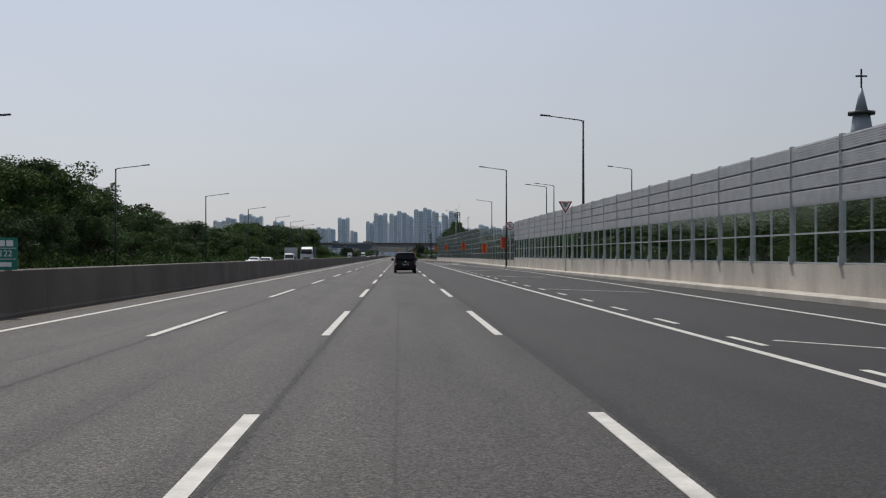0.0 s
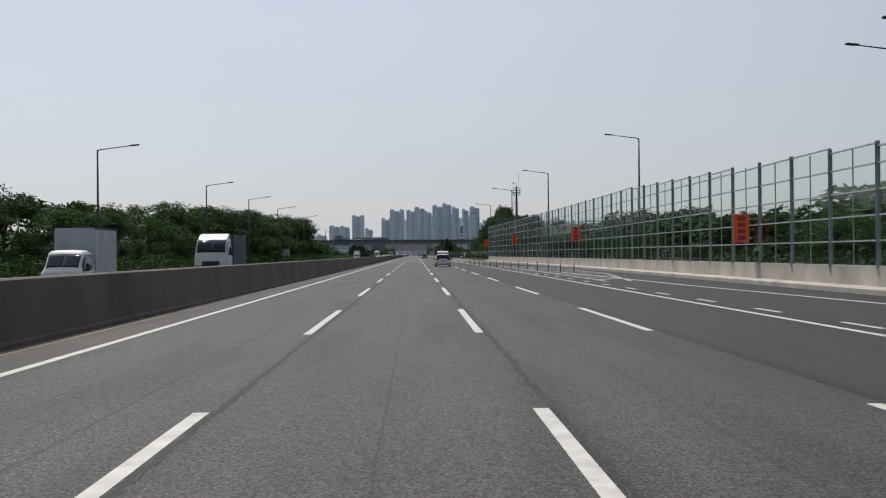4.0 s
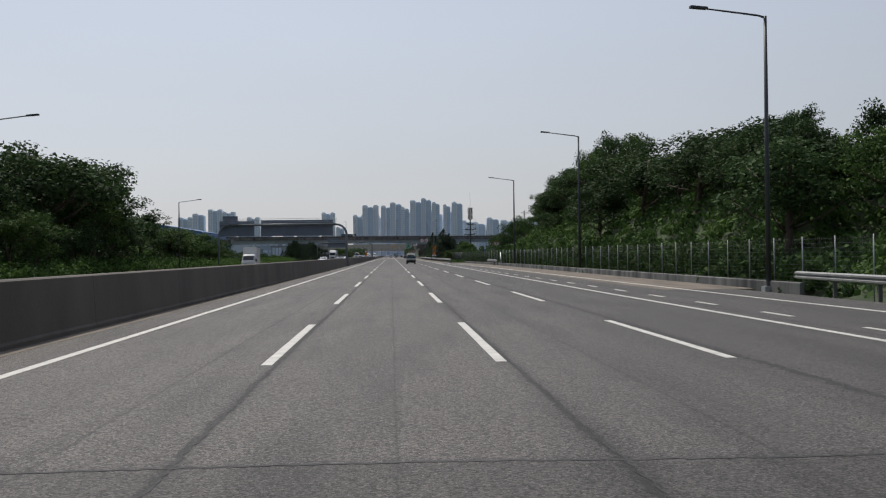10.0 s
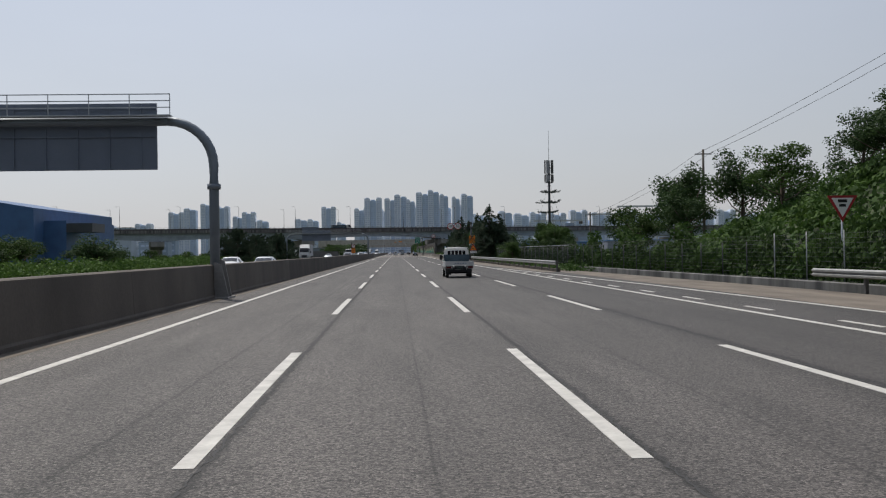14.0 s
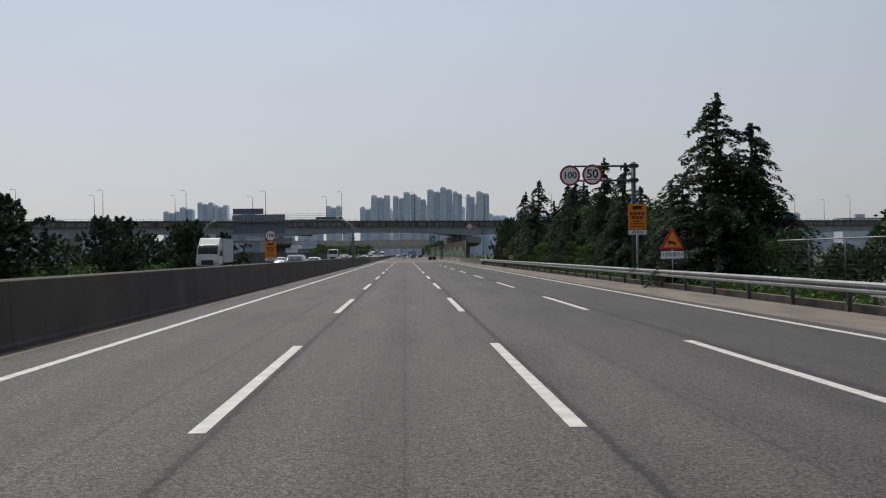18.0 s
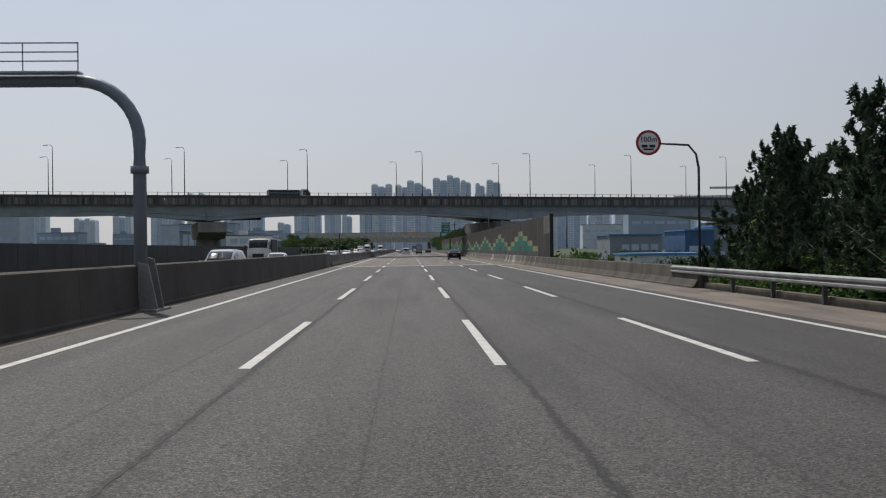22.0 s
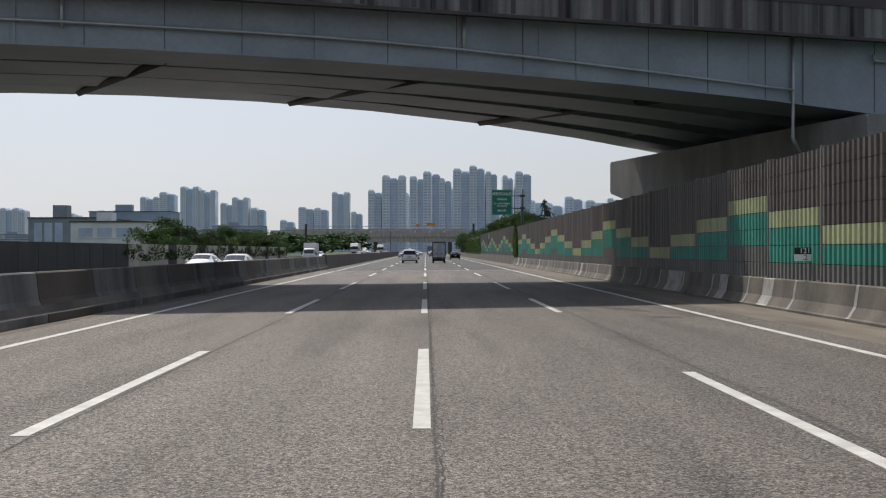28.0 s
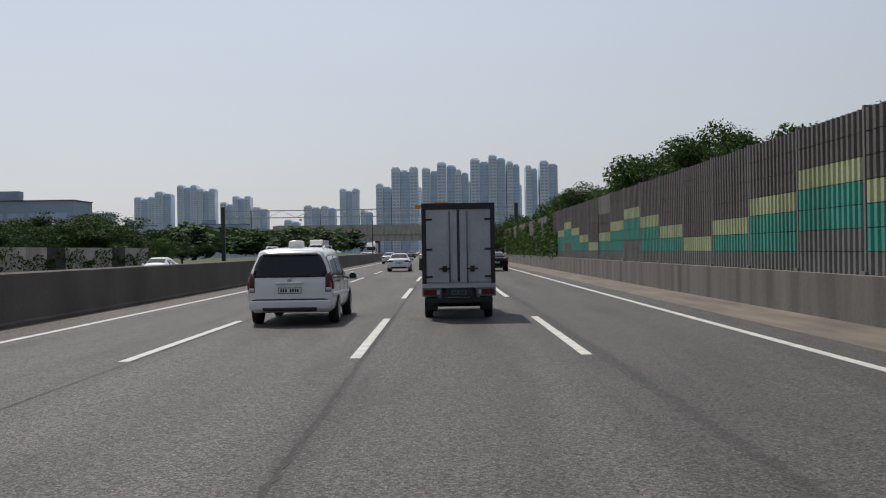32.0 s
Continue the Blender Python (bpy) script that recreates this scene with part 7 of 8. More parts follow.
M_TAIL_LIT = mat("tail_lamp_clear_red", (0.38, 0.03, 0.03), 0.2, var=0.05, bump=0)
M_LAMP = mat("clear_lamp", (0.50, 0.50, 0.52), 0.15, 0.2, var=0.03, bump=0)
M_CHROME = mat("chrome", (0.75, 0.76, 0.78), 0.12, 1.0, var=0.01, bump=0)
M_PLATE = mat("number_plate", (0.72, 0.74, 0.76), 0.45, var=0.03, bump=0)
M_PLATE_GREEN = mat("old_number_plate", (0.07, 0.12, 0.09), 0.5, var=0.03, bump=0)


class Loft:
    """A car body: stations (y, floor, belt, top, half width, half roof width) from tail to nose, each a rounded section, closed by a curved, leaning tail."""
    N = 14

    def __init__(self, stations, rake=0.0, knee=1.0, bulge=0.07):
        self.st = np.array(stations, float)
        self.rake, self.knee, self.bulge = rake, knee, bulge

    def lean(self, z):
        return self.rake * max(0.0, z - self.knee) + 0.10 * max(0.0, 0.45 - z)

    def tail(self, x, z):
        """The tail's y at a place on it."""
        w = self.st[0, 4]
        return self.st[0, 0] + self.lean(z) - self.bulge * (1 - min(1, abs(x) / w) ** 3)

    def section(self, s):
        y, zb, belt, zt, w, wr = (np.interp(s, np.arange(len(self.st)), self.st[:, i]) for i in range(6))
        belt = min(belt, zt - 0.05)
        r = min(0.14, (zt - belt) * 0.45)
        p = [(0, zb), (w * 0.86, zb), (w * 0.97, zb + 0.10), (w, zb + 0.28), (w, belt - 0.12), (w * 0.985, belt)]
        wr = min(wr, w)
        for f in (0.34, 0.67, 1.0):
            p.append((w * 0.985 + (wr - w * 0.985) * f + 0.012 * math.sin(math.pi * f), belt + (zt - r - belt) * f))
        p += [(wr - 0.03, zt - 0.35 * r), (wr - 0.10, zt - 0.05 * r), (wr * 0.7, zt + 0.01), (wr * 0.35, zt + 0.02), (0, zt + 0.022)]
        fade = max(0.0, 1 - max(0.0, y - self.st[0, 0]) / 1.1)
        return np.array([(x, y + self.lean(z) * fade, z) for x, z in p])

    def point(self, s, k, side=1):
        sec = self.section(s)
        q = [np.interp(k, np.arange(self.N), sec[:, i]) for i in range(3)]
        return Vector((q[0] * side, q[1], q[2]))

    def body(self):
        bm = bmesh.new()
        n = len(self.st)
        rows = []
        for s in np.linspace(0, n - 1, (n - 1) * 3 + 1).round(4):
            sec = self.section(s)
            ring = [tuple(p) for p in sec] + [(-p[0], p[1], p[2]) for p in sec[-2:0:-1]]
            rows.append([bm.verts.new(p) for p in ring])
        first = [v.co.copy() for v in rows[0]]
        zm = sum(v.z for v in first) / len(first)
        caps = [rows[0]]
        for f in (0.96, 0.86, 0.6, 0.3):
            ring = []
            for v in first:
                x, z = v.x * f, zm + (v.z - zm) * f
                ring.append(bm.verts.new((x, self.tail(x, z), z)))
            caps.append(ring)
        m = len(first)
        for a, b in list(zip(rows, rows[1:])) + list(zip(caps[1:], caps)):
            for i in range(m):
                bm.faces.new((a[i], a[(i + 1) % m], b[(i + 1) % m], b[i])).smooth = True
        bm.faces.new(caps[-1][::-1])
        bm.faces.new(rows[-1])
        bmesh.ops.recalc_face_normals(bm, faces=bm.faces)
        return bm

    def tail_panel(self, rows, off=0.008, nx=8, bm=None):
        """A thin panel on the tail; rows (z, x0, x1) from below upwards."""
        bm = bm or bmesh.new()
        g = [[(bm.verts.new((x, self.tail(x, z) - off, z)), bm.verts.new((x, self.tail(x, z) + 0.012, z))) for x in np.linspace(x0, x1, nx + 1)] for z, x0, x1 in rows]
        return self.close(bm, g)

    def close(self, bm, grid):
        m, n = len(grid) - 1, len(grid[0]) - 1
        for j in range(m):
            for i in range(n):
                bm.faces.new((grid[j][i][0], grid[j][i + 1][0], grid[j + 1][i + 1][0], grid[j + 1][i][0])).smooth = True
        edge = [grid[0][i] for i in range(n + 1)] + [grid[j][n] for j in range(1, m + 1)] + [grid[m][i] for i in range(n - 1, -1, -1)] + [grid[j][0] for j in range(m - 1, 0, -1)]
        for a, b in zip(edge, edge[1:] + edge[:1]):
            bm.faces.new((a[0], b[0], b[1], a[1]))
        bmesh.ops.recalc_face_normals(bm, faces=bm.faces)
        return bm

    def patch(self, s0, s1, k0, k1, side=1, off=0.008, n=8, m=5, s0b=None, s1b=None, bm=None):
        """A thin panel lying on the body between stations and section places; s0b, s1b: the ends at k1."""
        bm = bm or bmesh.new()
        s0b, s1b = s0 if s0b is None else s0b, s1 if s1b is None else s1b
        grid = []
        for j in range(m + 1):
            k = k0 + (k1 - k0) * j / m
            a, b = s0 + (s0b - s0) * j / m, s1 + (s1b - s1) * j / m
            row = []
            for i in range(n + 1):
                s = a + (b - a) * i / n
                p = self.point(s, k, side)
                du = self.point(s + 0.02, k, side) - self.point(s - 0.02, k, side)
                dv = self.point(s, min(k + 0.05, self.N - 1), side) - self.point(s, max(k - 0.05, 0), side)
                nn = du.cross(dv)
                nn = nn.normalized() if nn.length > 1e-9 else Vector((side, 0, 0))
                if nn.x * side < -0.2 or (abs(nn.x) < 0.2 and nn.z < 0 and k > 6):
                    nn = -nn
                row.append((bm.verts.new(p + nn * off), bm.verts.new(p - nn * 0.004)))
            grid.append(row)
        return self.close(bm, grid)


def shell(stations, n=18, power=3.5):
    """A closed rounded shell: stations (y, bottom, top, half width), flat below and domed above."""
    bm = bmesh.new()
    rows = []
    for y, z0, z1, w in stations:
        ring = []
        for k in range(n + 1):
            a = math.pi * k / n
            c, s = math.cos(a), math.sin(a)
            ring.append(bm.verts.new((w * math.copysign(abs(c) ** (2 / power), c), y, z0 + (z1 - z0) * abs(s) ** (2 / power))))
        rows.append(ring)
    for a, b in zip(rows, rows[1:]):
        for i in range(n + 1):
            bm.faces.new((a[i], a[(i + 1) % (n + 1)], b[(i + 1) % (n + 1)], b[i])).smooth = i < n
    bm.faces.new(rows[0][::-1])
    bm.faces.new(rows[-1])
    bmesh.ops.recalc_face_normals(bm, faces=bm.faces)
    return bm


def wheel_meshes(r, w=0.22, steel=False):
    bm = bmesh.new()
    n = 28
    prof = [(-w / 2, r * 0.66), (-w / 2, r * 0.93), (-w / 2 + 0.03, r), (w / 2 - 0.03, r), (w / 2, r * 0.93), (w / 2, r * 0.66)]
    rings = [[bm.verts.new((x, q * math.cos(2 * math.pi * k / n), q * math.sin(2 * math.pi * k / n))) for k in range(n)] for x, q in prof]
    for a, b in zip(rings, rings[1:]):
        for k in range(n):
            bm.faces.new((a[k], a[(k + 1) % n], b[(k + 1) % n], b[k])).smooth = True
    bmesh.ops.recalc_face_normals(bm, faces=bm.faces)
    tyre = mesh_of("tyre", bm, M_TYRE)
    bm = bmesh.new()
    xo = -w / 2 - 0.002
    rr = r * 0.67
    # rim barrel, hub and spokes on the outer side (local -x)
    ring = [[bm.verts.new((x, q * math.cos(2 * math.pi * k / n), q * math.sin(2 * math.pi * k / n))) for k in range(n)] for x, q in ((xo - 0.005, rr), (xo + 0.0, rr * 0.9), (xo + 0.12, rr * 0.86))]
    for a, b in zip(ring, ring[1:]):
        for k in range(n):
            bm.faces.new((a[k], b[k], b[(k + 1) % n], a[(k + 1) % n]))
    spokes = 10 if not steel else 8
    for k in range(spokes):
        a = 2 * math.pi * k / spokes
        c, s = math.cos(a), math.sin(a)
        hw = 0.028 if not steel else 0.05
        q = [(xo + 0.015, c * u - s * v, s * u + c * v) for u, v in ((rr * 0.15, -hw), (rr * 0.92, -hw * 0.6), (rr * 0.92, hw * 0.6), (rr * 0.15, hw))]
        bm.faces.new([bm.verts.new(p) for p in q])
    tube(bm, [(xo + 0.06, 0, 0), (xo - 0.005, 0, 0)], rr * 0.22, rr * 0.2, 12)
    rim = mesh_of("rim", bm, M_RIM)
    bm = tubed([(xo + 0.10, 0, 0), (xo + 0.13, 0, 0)], rr * 0.88, rr * 0.88, 20)
    back = mesh_of("brake_disc", bm, M_TRIM)
    return tyre, rim, back


def add_wheels(ob, places, r, w=0.22, steel=False, near=True):
    """places: (x, y); outer side away from the middle."""
    tyre, rim, back = wheel_meshes(r, w, steel)
    for x, y in places:
        m = pose(x, y, r, 0, 0, 0 if x < 0 else 180)
        wh = part("wheel", tyre, None, ob, m=m)
        if near:
            part("rim", rim, None, wh)
        if near and not steel:
            part("brake_disc", back, None, wh)


def plate(ob, y, z, w=0.5, material=None, x=0.0, near=True):
    part("plate_frame", boxes((x - w / 2 - 0.012, x + w / 2 + 0.012, y - 0.009, y + 0.03, z - 0.068, z + 0.068)), M_TRIM, ob)
    p = part("number_plate", boxes((x - w / 2, x + w / 2, y - 0.012, y, z - 0.055, z + 0.055)), material or M_PLATE, ob, "number plate with unreadable dark bars")
    for k in range(8 if near else 0):
        if k != 3:
            part("plate_bar", boxes((x - w * 0.42 + k * w * 0.107, x - w * 0.35 + k * w * 0.107, y - 0.015, y - 0.012, z - 0.038, z + 0.038)), M_BLACK, p)


def mirror(ob, x, y, z, material, big=1.0):
    sd = 1 if x > 0 else -1
    bm = shell([(-0.05, -0.085, 0.085, 0.10), (-0.03, -0.10, 0.10, 0.115), (0.03, -0.10, 0.095, 0.11), (0.08, -0.07, 0.06, 0.08), (0.10, -0.03, 0.03, 0.04)], 14, 3)
    mi = part("door_mirror", bm, material, ob, m=pose(x, y, z) @ Matrix.Scale(big, 4))
    part("mirror_glass", shell([(-0.054, -0.07, 0.07, 0.085), (-0.049, -0.07, 0.07, 0.085)], 14, 3), M_CAR_GLASS, mi)
    part("mirror_stalk", boxes((min(0, -sd * 0.18), max(0, -sd * 0.18), 0.0, 0.05, -0.08, -0.03)), M_TRIM, mi)


def arches(ob, L, places, r, W):
    """Dark plates with a thin lip, just proud of the flanks, painted as shaded wheel openings."""
    for yy in places:
        for sd in (-1, 1):
            bm = bmesh.new()
            n = 18
            x = sd * (W + 0.004)
            rim = [(yy + (r + 0.035) * math.cos(math.pi * k / n), r + (r + 0.035) * math.sin(math.pi * k / n)) for k in range(n + 1)]
            rim = [(yy + r + 0.035, 0.24)] + rim + [(yy - r - 0.035, 0.24)]
            part("wheel_arch", prism(rim, x - sd * 0.06, x, "x"), M_TYRE, ob)


def glazing(ob, L, spans, k0=5.15, k1=7.8, back=None, frame=None, glass=None):
    """Side windows (s0, s1, s0 at top, s1 at top) in one black surround."""
    for sd in (-1, 1):
        a, b, c, d = spans[0][0], spans[-1][1], spans[0][2], spans[-1][3]
        w = part("window_surround", L.patch(a - 0.06, b + 0.1, k0 - 0.12, k1 + 0.12, sd, 0.002, 60, 5, c - 0.06, d + 0.08), frame or M_TRIM, ob)
        for a, b, c, d in spans:
            part("side_window", L.patch(a, b, k0, k1, sd, 0.008, 24, 5, c, d), glass or M_CAR_GLASS, w)


def black_van(m):
    ob = thing("black_van", "glossy black people carrier with tall vertical tail lamps", "van", m=m)
    W, WR = 1.0, 0.87
    L = Loft([(0.0, 0.34, 1.10, 1.86, 0.955, 0.84), (0.05, 0.30, 1.10, 1.90, 0.985, 0.865), (0.16, 0.28, 1.10, 1.915, W, WR), (0.6, 0.26, 1.10, 1.925, W, WR), (1.6, 0.24, 1.09, 1.93, W, WR),
              (2.8, 0.24, 1.06, 1.91, W, 0.86), (3.7, 0.25, 1.02, 1.80, W, 0.82), (4.4, 0.26, 0.99, 1.42, 0.99, 0.79), (4.9, 0.28, 0.94, 1.08, 0.97, 0.80), (5.15, 0.30, 0.84, 0.94, 0.90, 0.78), (5.22, 0.36, 0.66, 0.74, 0.80, 0.72)], 0.16, 1.0, 0.05)
    part("body", L.body(), M_CAR_BLACK, ob)
    part("rear_window", L.tail_panel([(1.16, -0.80, 0.80), (1.4, -0.80, 0.80), (1.6, -0.78, 0.78), (1.76, -0.75, 0.75)], 0.006, 10), M_PRIVACY, ob, "wide dark rear window")
    part("spoiler", L.tail_panel([(1.80, -0.78, 0.78), (1.84, -0.76, 0.76)], 0.035, 10), M_CAR_BLACK, ob)
    glazing(ob, L, ((1.6, 3.985, 1.85, 4.03), (4.003, 4.985, 4.048, 5.03), (5.01, 6.9, 5.055, 6.35)), 4.75, 7.98, None, M_CAR_BLACK, M_VAN_GLASS)
    for sd in (-1, 1):
        lamp = part("tail_lamp", L.patch(0.0, 0.75, 3.2, 5.7, sd, 0.008, 4, 8, 0.0, 0.6), M_TAIL, ob, "tall narrow dark red tail lamp")
        part("lamp_edge", L.tail_panel([(z, sd * 0.835, sd * 0.953) for z in (0.58, 0.8, 1.05, 1.28)], 0.008, 3), M_TAIL, lamp)
        part("reversing_lamp", L.tail_panel([(z, sd * 0.85, sd * 0.94) for z in (0.80, 0.86)], 0.013, 3), M_LAMP, lamp)
        part("indicator", L.tail_panel([(z, sd * 0.85, sd * 0.94) for z in (0.875, 0.95)], 0.013, 3), M_BOX_GREY, lamp)
        for y in (2.55, 2.95):
            part("door_handle", shell([(y, 0.965, 1.0, 0.02), (y + 0.02, 0.96, 1.005, 0.028), (y + 0.18, 0.96, 1.005, 0.028), (y + 0.2, 0.965, 1.0, 0.02)], 8), M_TRIM, ob, m=pose(sd * 1.0, 0, 0))
        part("waist_strip", L.patch(1.6, 6.4, 4.63, 4.66, sd, 0.009, 24, 1), M_STEEL, ob)
        part("door_gap", L.patch(4.77, 4.785, 2.6, 5.0, sd, 0.004, 1, 6), M_TRIM, ob)
        part("sill_trim", L.patch(2.9, 6.2, 1.4, 2.5, sd, 0.012, 8, 2), M_CAR_BLACK, ob)
        part("headlamp", boxes((sd * 0.72 - 0.14, sd * 0.72 + 0.14, 5.06, 5.2, 0.55, 0.72)), M_LAMP, ob)
        mirror(ob, sd * 1.14, 3.85, 1.27, M_CAR_BLACK, 1.15)
    part("windscreen", L.patch(5.8, 7.4, 9.6, 13, 1, 0.01, 6, 6), M_CAR_GLASS, ob)
    part("windscreen", L.patch(5.8, 7.4, 9.6, 13, -1, 0.01, 6, 6), M_CAR_GLASS, ob)
    part("bumper", L.tail_panel([(0.36, -0.88, 0.88), (0.42, -0.93, 0.93), (0.54, -0.93, 0.93), (0.58, -0.90, 0.90)], 0.05, 12), M_CAR_BLACK, ob)
    part("bumper_lamp", L.tail_panel([(0.47, -0.78, -0.55), (0.50, -0.78, -0.55)], 0.055, 2), M_TAIL, ob)
    part("bumper_lamp", L.tail_panel([(0.47, 0.55, 0.78), (0.50, 0.55, 0.78)], 0.055, 2), M_TAIL, ob)
    part("tailgate_gap", L.tail_panel([(0.60, -0.84, 0.84), (0.612, -0.84, 0.84)], 0.006, 10), M_TRIM, ob)
    yb = L.tail(0, 0.9) - 0.01
    part("badge", disc(0, 1.07, 0.07, yb - 0.012, yb, 18), M_CHROME, ob)
    bars([(-0.32 + 0.11 * k, -0.25 + 0.11 * k, 0.955, 0.978) for k in range(6)], M_CHROME, ob, yb + 0.004, "badge_bar")
    plate(ob, yb, 0.81, 0.52)
    part("roof_antenna", tubed([(0.0, 0.55, 1.92), (0.0, 0.52, 1.99), (0.02, 0.40, 2.18)], 0.016, 0.006, 6), M_TRIM, ob)
    arches(ob, L, (1.05, 4.25), 0.35, W)
    add_wheels(ob, ((-0.905, 1.05), (0.905, 1.05), (-0.905, 4.25), (0.905, 4.25)), 0.345, 0.24)
    return ob


def minivan(name, m, label, material, H=1.75, box=False, plate_mat=None, old=False):
    ob = thing(name, label, "minivan", m=m)
    W, WR = 0.985, 0.78 if old else 0.74
    k = H / 1.75
    L = Loft([(0.0, 0.36, 1.02, 1.64 * k, 0.935, 0.74), (0.05, 0.32, 1.04, 1.69 * k, 0.97, 0.765), (0.17, 0.29, 1.05, 1.71 * k, W, WR), (0.6, 0.27, 1.05, 1.73 * k, W, WR), (1.6, 0.26, 1.04, 1.75 * k, W, WR),
              (2.7, 0.26, 1.01, 1.73 * k, W, WR), (3.4, 0.26, 0.98, 1.56 * k, W, 0.73), (4.05, 0.27, 0.95, 1.12, 0.975, 0.74), (4.65, 0.29, 0.88, 0.99, 0.94, 0.78), (5.0, 0.31, 0.78, 0.86, 0.88, 0.74), (5.1, 0.36, 0.62, 0.70, 0.78, 0.70)],
             0.30 if not old else 0.26, 0.98, 0.08)
    part("body", L.body(), material, ob)
    glass_rows = ((1.09, 0.80), (1.13, 0.85), (1.35, 0.80), (1.56, 0.70), (1.60, 0.66)) if old else ((1.085, 0.58), (1.11, 0.80), (1.15, 0.87), (1.30, 0.835), (1.45, 0.785), (1.57, 0.73), (1.63, 0.67))
    part("rear_window", L.tail_panel([(z * k, -x, x) for z, x in glass_rows], 0.007, 12), M_CAR_GLASS, ob, "dark tinted rear window")
    part("spoiler", L.tail_panel([(1.61 * k, -0.64, 0.64), (1.65 * k, -0.62, 0.62)], 0.09, 10), material, ob)
    glazing(ob, L, ((1.35, 3.8, 1.7, 3.8), (3.87, 4.75, 3.87, 4.75), (4.82, 6.85, 4.82, 6.15)))
    for sd in (-1, 1):
        if old:
            lamp = part("tail_lamp", L.patch(0.0, 1.5, 3.7, 6.0, sd, 0.010, 4, 6, None, 1.2), M_TAIL, ob, "upright dark red tail lamp")
            part("lamp_edge", L.tail_panel([(z, sd * 0.80, sd * 0.92) for z in (0.76, 0.9, 1.05, 1.18)], 0.008, 3), M_TAIL, lamp)
            part("indicator", L.tail_panel([(z, sd * 0.81, sd * 0.925) for z in (0.77, 0.86)], 0.012, 3), M_LAMP, lamp)
            part("rubbing_strip", L.patch(0.5, 7.0, 3.2, 3.5, sd, 0.012, 12, 2), material, ob)
        else:
            lamp = part("tail_lamp", L.tail_panel([(0.84, sd * 0.70, sd * 0.90), (0.87, sd * 0.60, sd * 0.925), (0.95, sd * 0.53, sd * 0.928), (1.02, sd * 0.50, sd * 0.925), (1.045, sd * 0.54, sd * 0.91)], 0.012, 6), M_TAIL_MID, ob, "wide red tail lamp wrapping the corner")
            part("lamp_wrap", L.patch(0.0, 1.9, 4.35, 5.1, sd, 0.012, 5, 4, None, 1.6), M_TAIL_MID, lamp)
            part("lamp_inner", L.tail_panel([(0.865, sd * 0.62, sd * 0.76), (0.95, sd * 0.56, sd * 0.76), (1.02, sd * 0.54, sd * 0.76)], 0.016, 3), M_TAIL, lamp)
            part("lamp_strip", L.tail_panel([(0.985, sd * 0.56, sd * 0.90), (1.005, sd * 0.55, sd * 0.90)], 0.018, 5), M_TAIL_LIT, lamp)
            part("tailgate_seam", L.tail_panel([(z, sd * x, sd * (x + 0.008)) for z, x in ((0.60, 0.70), (0.63, 0.765), (0.70, 0.79), (0.86, 0.80))], 0.006, 1), M_TRIM, ob)
            part("bumper_corner", L.patch(0.0, 2.6, 1.2, 3.0, sd, 0.022, 6, 3, 0.0, 2.4), material, ob)
            part("fog_lamp", L.tail_panel([(0.425, sd * 0.68, sd * 0.86), (0.45, sd * 0.655, sd * 0.89), (0.51, sd * 0.655, sd * 0.90), (0.535, sd * 0.68, sd * 0.88)], 0.082, 4), M_TAIL, ob, "dark red fog lamp in the bumper")
        for y in (2.52, 2.95):
            part("door_handle", shell([(y, 0.935, 0.965, 0.02), (y + 0.02, 0.93, 0.97, 0.03), (y + 0.17, 0.93, 0.97, 0.03), (y + 0.19, 0.935, 0.965, 0.02)], 8), M_CHROME if not old else material, ob, m=pose(sd * 0.985, 0, 0))
        part("door_track", L.patch(2.3, 3.75, 4.4, 4.55, sd, 0.005, 6, 1), M_TRIM, ob)
        part("sill_trim", L.patch(2.9, 6.2, 1.3, 2.2, sd, 0.010, 8, 2), M_TRIM if old else material, ob)
        part("door_gap", L.patch(4.78, 4.793, 2.5, 5.0, sd, 0.004, 1, 6), M_TRIM, ob)
        part("door_gap", L.patch(3.83, 3.843, 2.5, 5.0, sd, 0.004, 1, 6), M_TRIM, ob)
        part("door_gap", L.patch(5.95, 5.965, 2.8, 5.0, sd, 0.004, 1, 6), M_TRIM, ob)
        part("roof_rail", tubed([(sd * 0.66, 0.8, 1.72 * k), (sd * 0.68, 1.0, 1.79 * k), (sd * 0.68, 2.5, 1.79 * k), (sd * 0.66, 2.7, 1.72 * k)], 0.016, sides=6), M_TRIM if not old else M_STEEL, ob)
        mirror(ob, sd * 1.12, 3.5, 1.04, M_TRIM if not old else material, 1.0)
        part("headlamp", boxes((sd * 0.70 - 0.16, sd * 0.70 + 0.16, 4.9, 5.04, 0.58, 0.74)), M_LAMP, ob)
        part("windscreen", L.patch(5.5, 7.0, 9.6, 13, sd, 0.01, 6, 6), M_CAR_GLASS, ob)
    part("tailgate_gap", L.tail_panel([(0.60, -0.80, 0.80), (0.612, -0.80, 0.80)], 0.005, 10), M_TRIM, ob)
    low = 0.36 if old else 0.20
    part("bumper", L.tail_panel([(low, -0.88, 0.88), (low + 0.05, -0.93, 0.93), (0.54, -0.93, 0.93), (0.58, -0.90, 0.90)], 0.06 if old else 0.075, 12), material, ob)
    part("bumper_insert", L.tail_panel([(0.34, -0.60, 0.60), (0.42, -0.62, 0.62)] if old else [(0.28, -0.70, 0.70), (0.31, -0.76, 0.76), (0.38, -0.72, 0.72), (0.405, -0.62, 0.62)], 0.068 if old else 0.083, 8), M_TRIM if old else M_GREY_PANEL, ob)
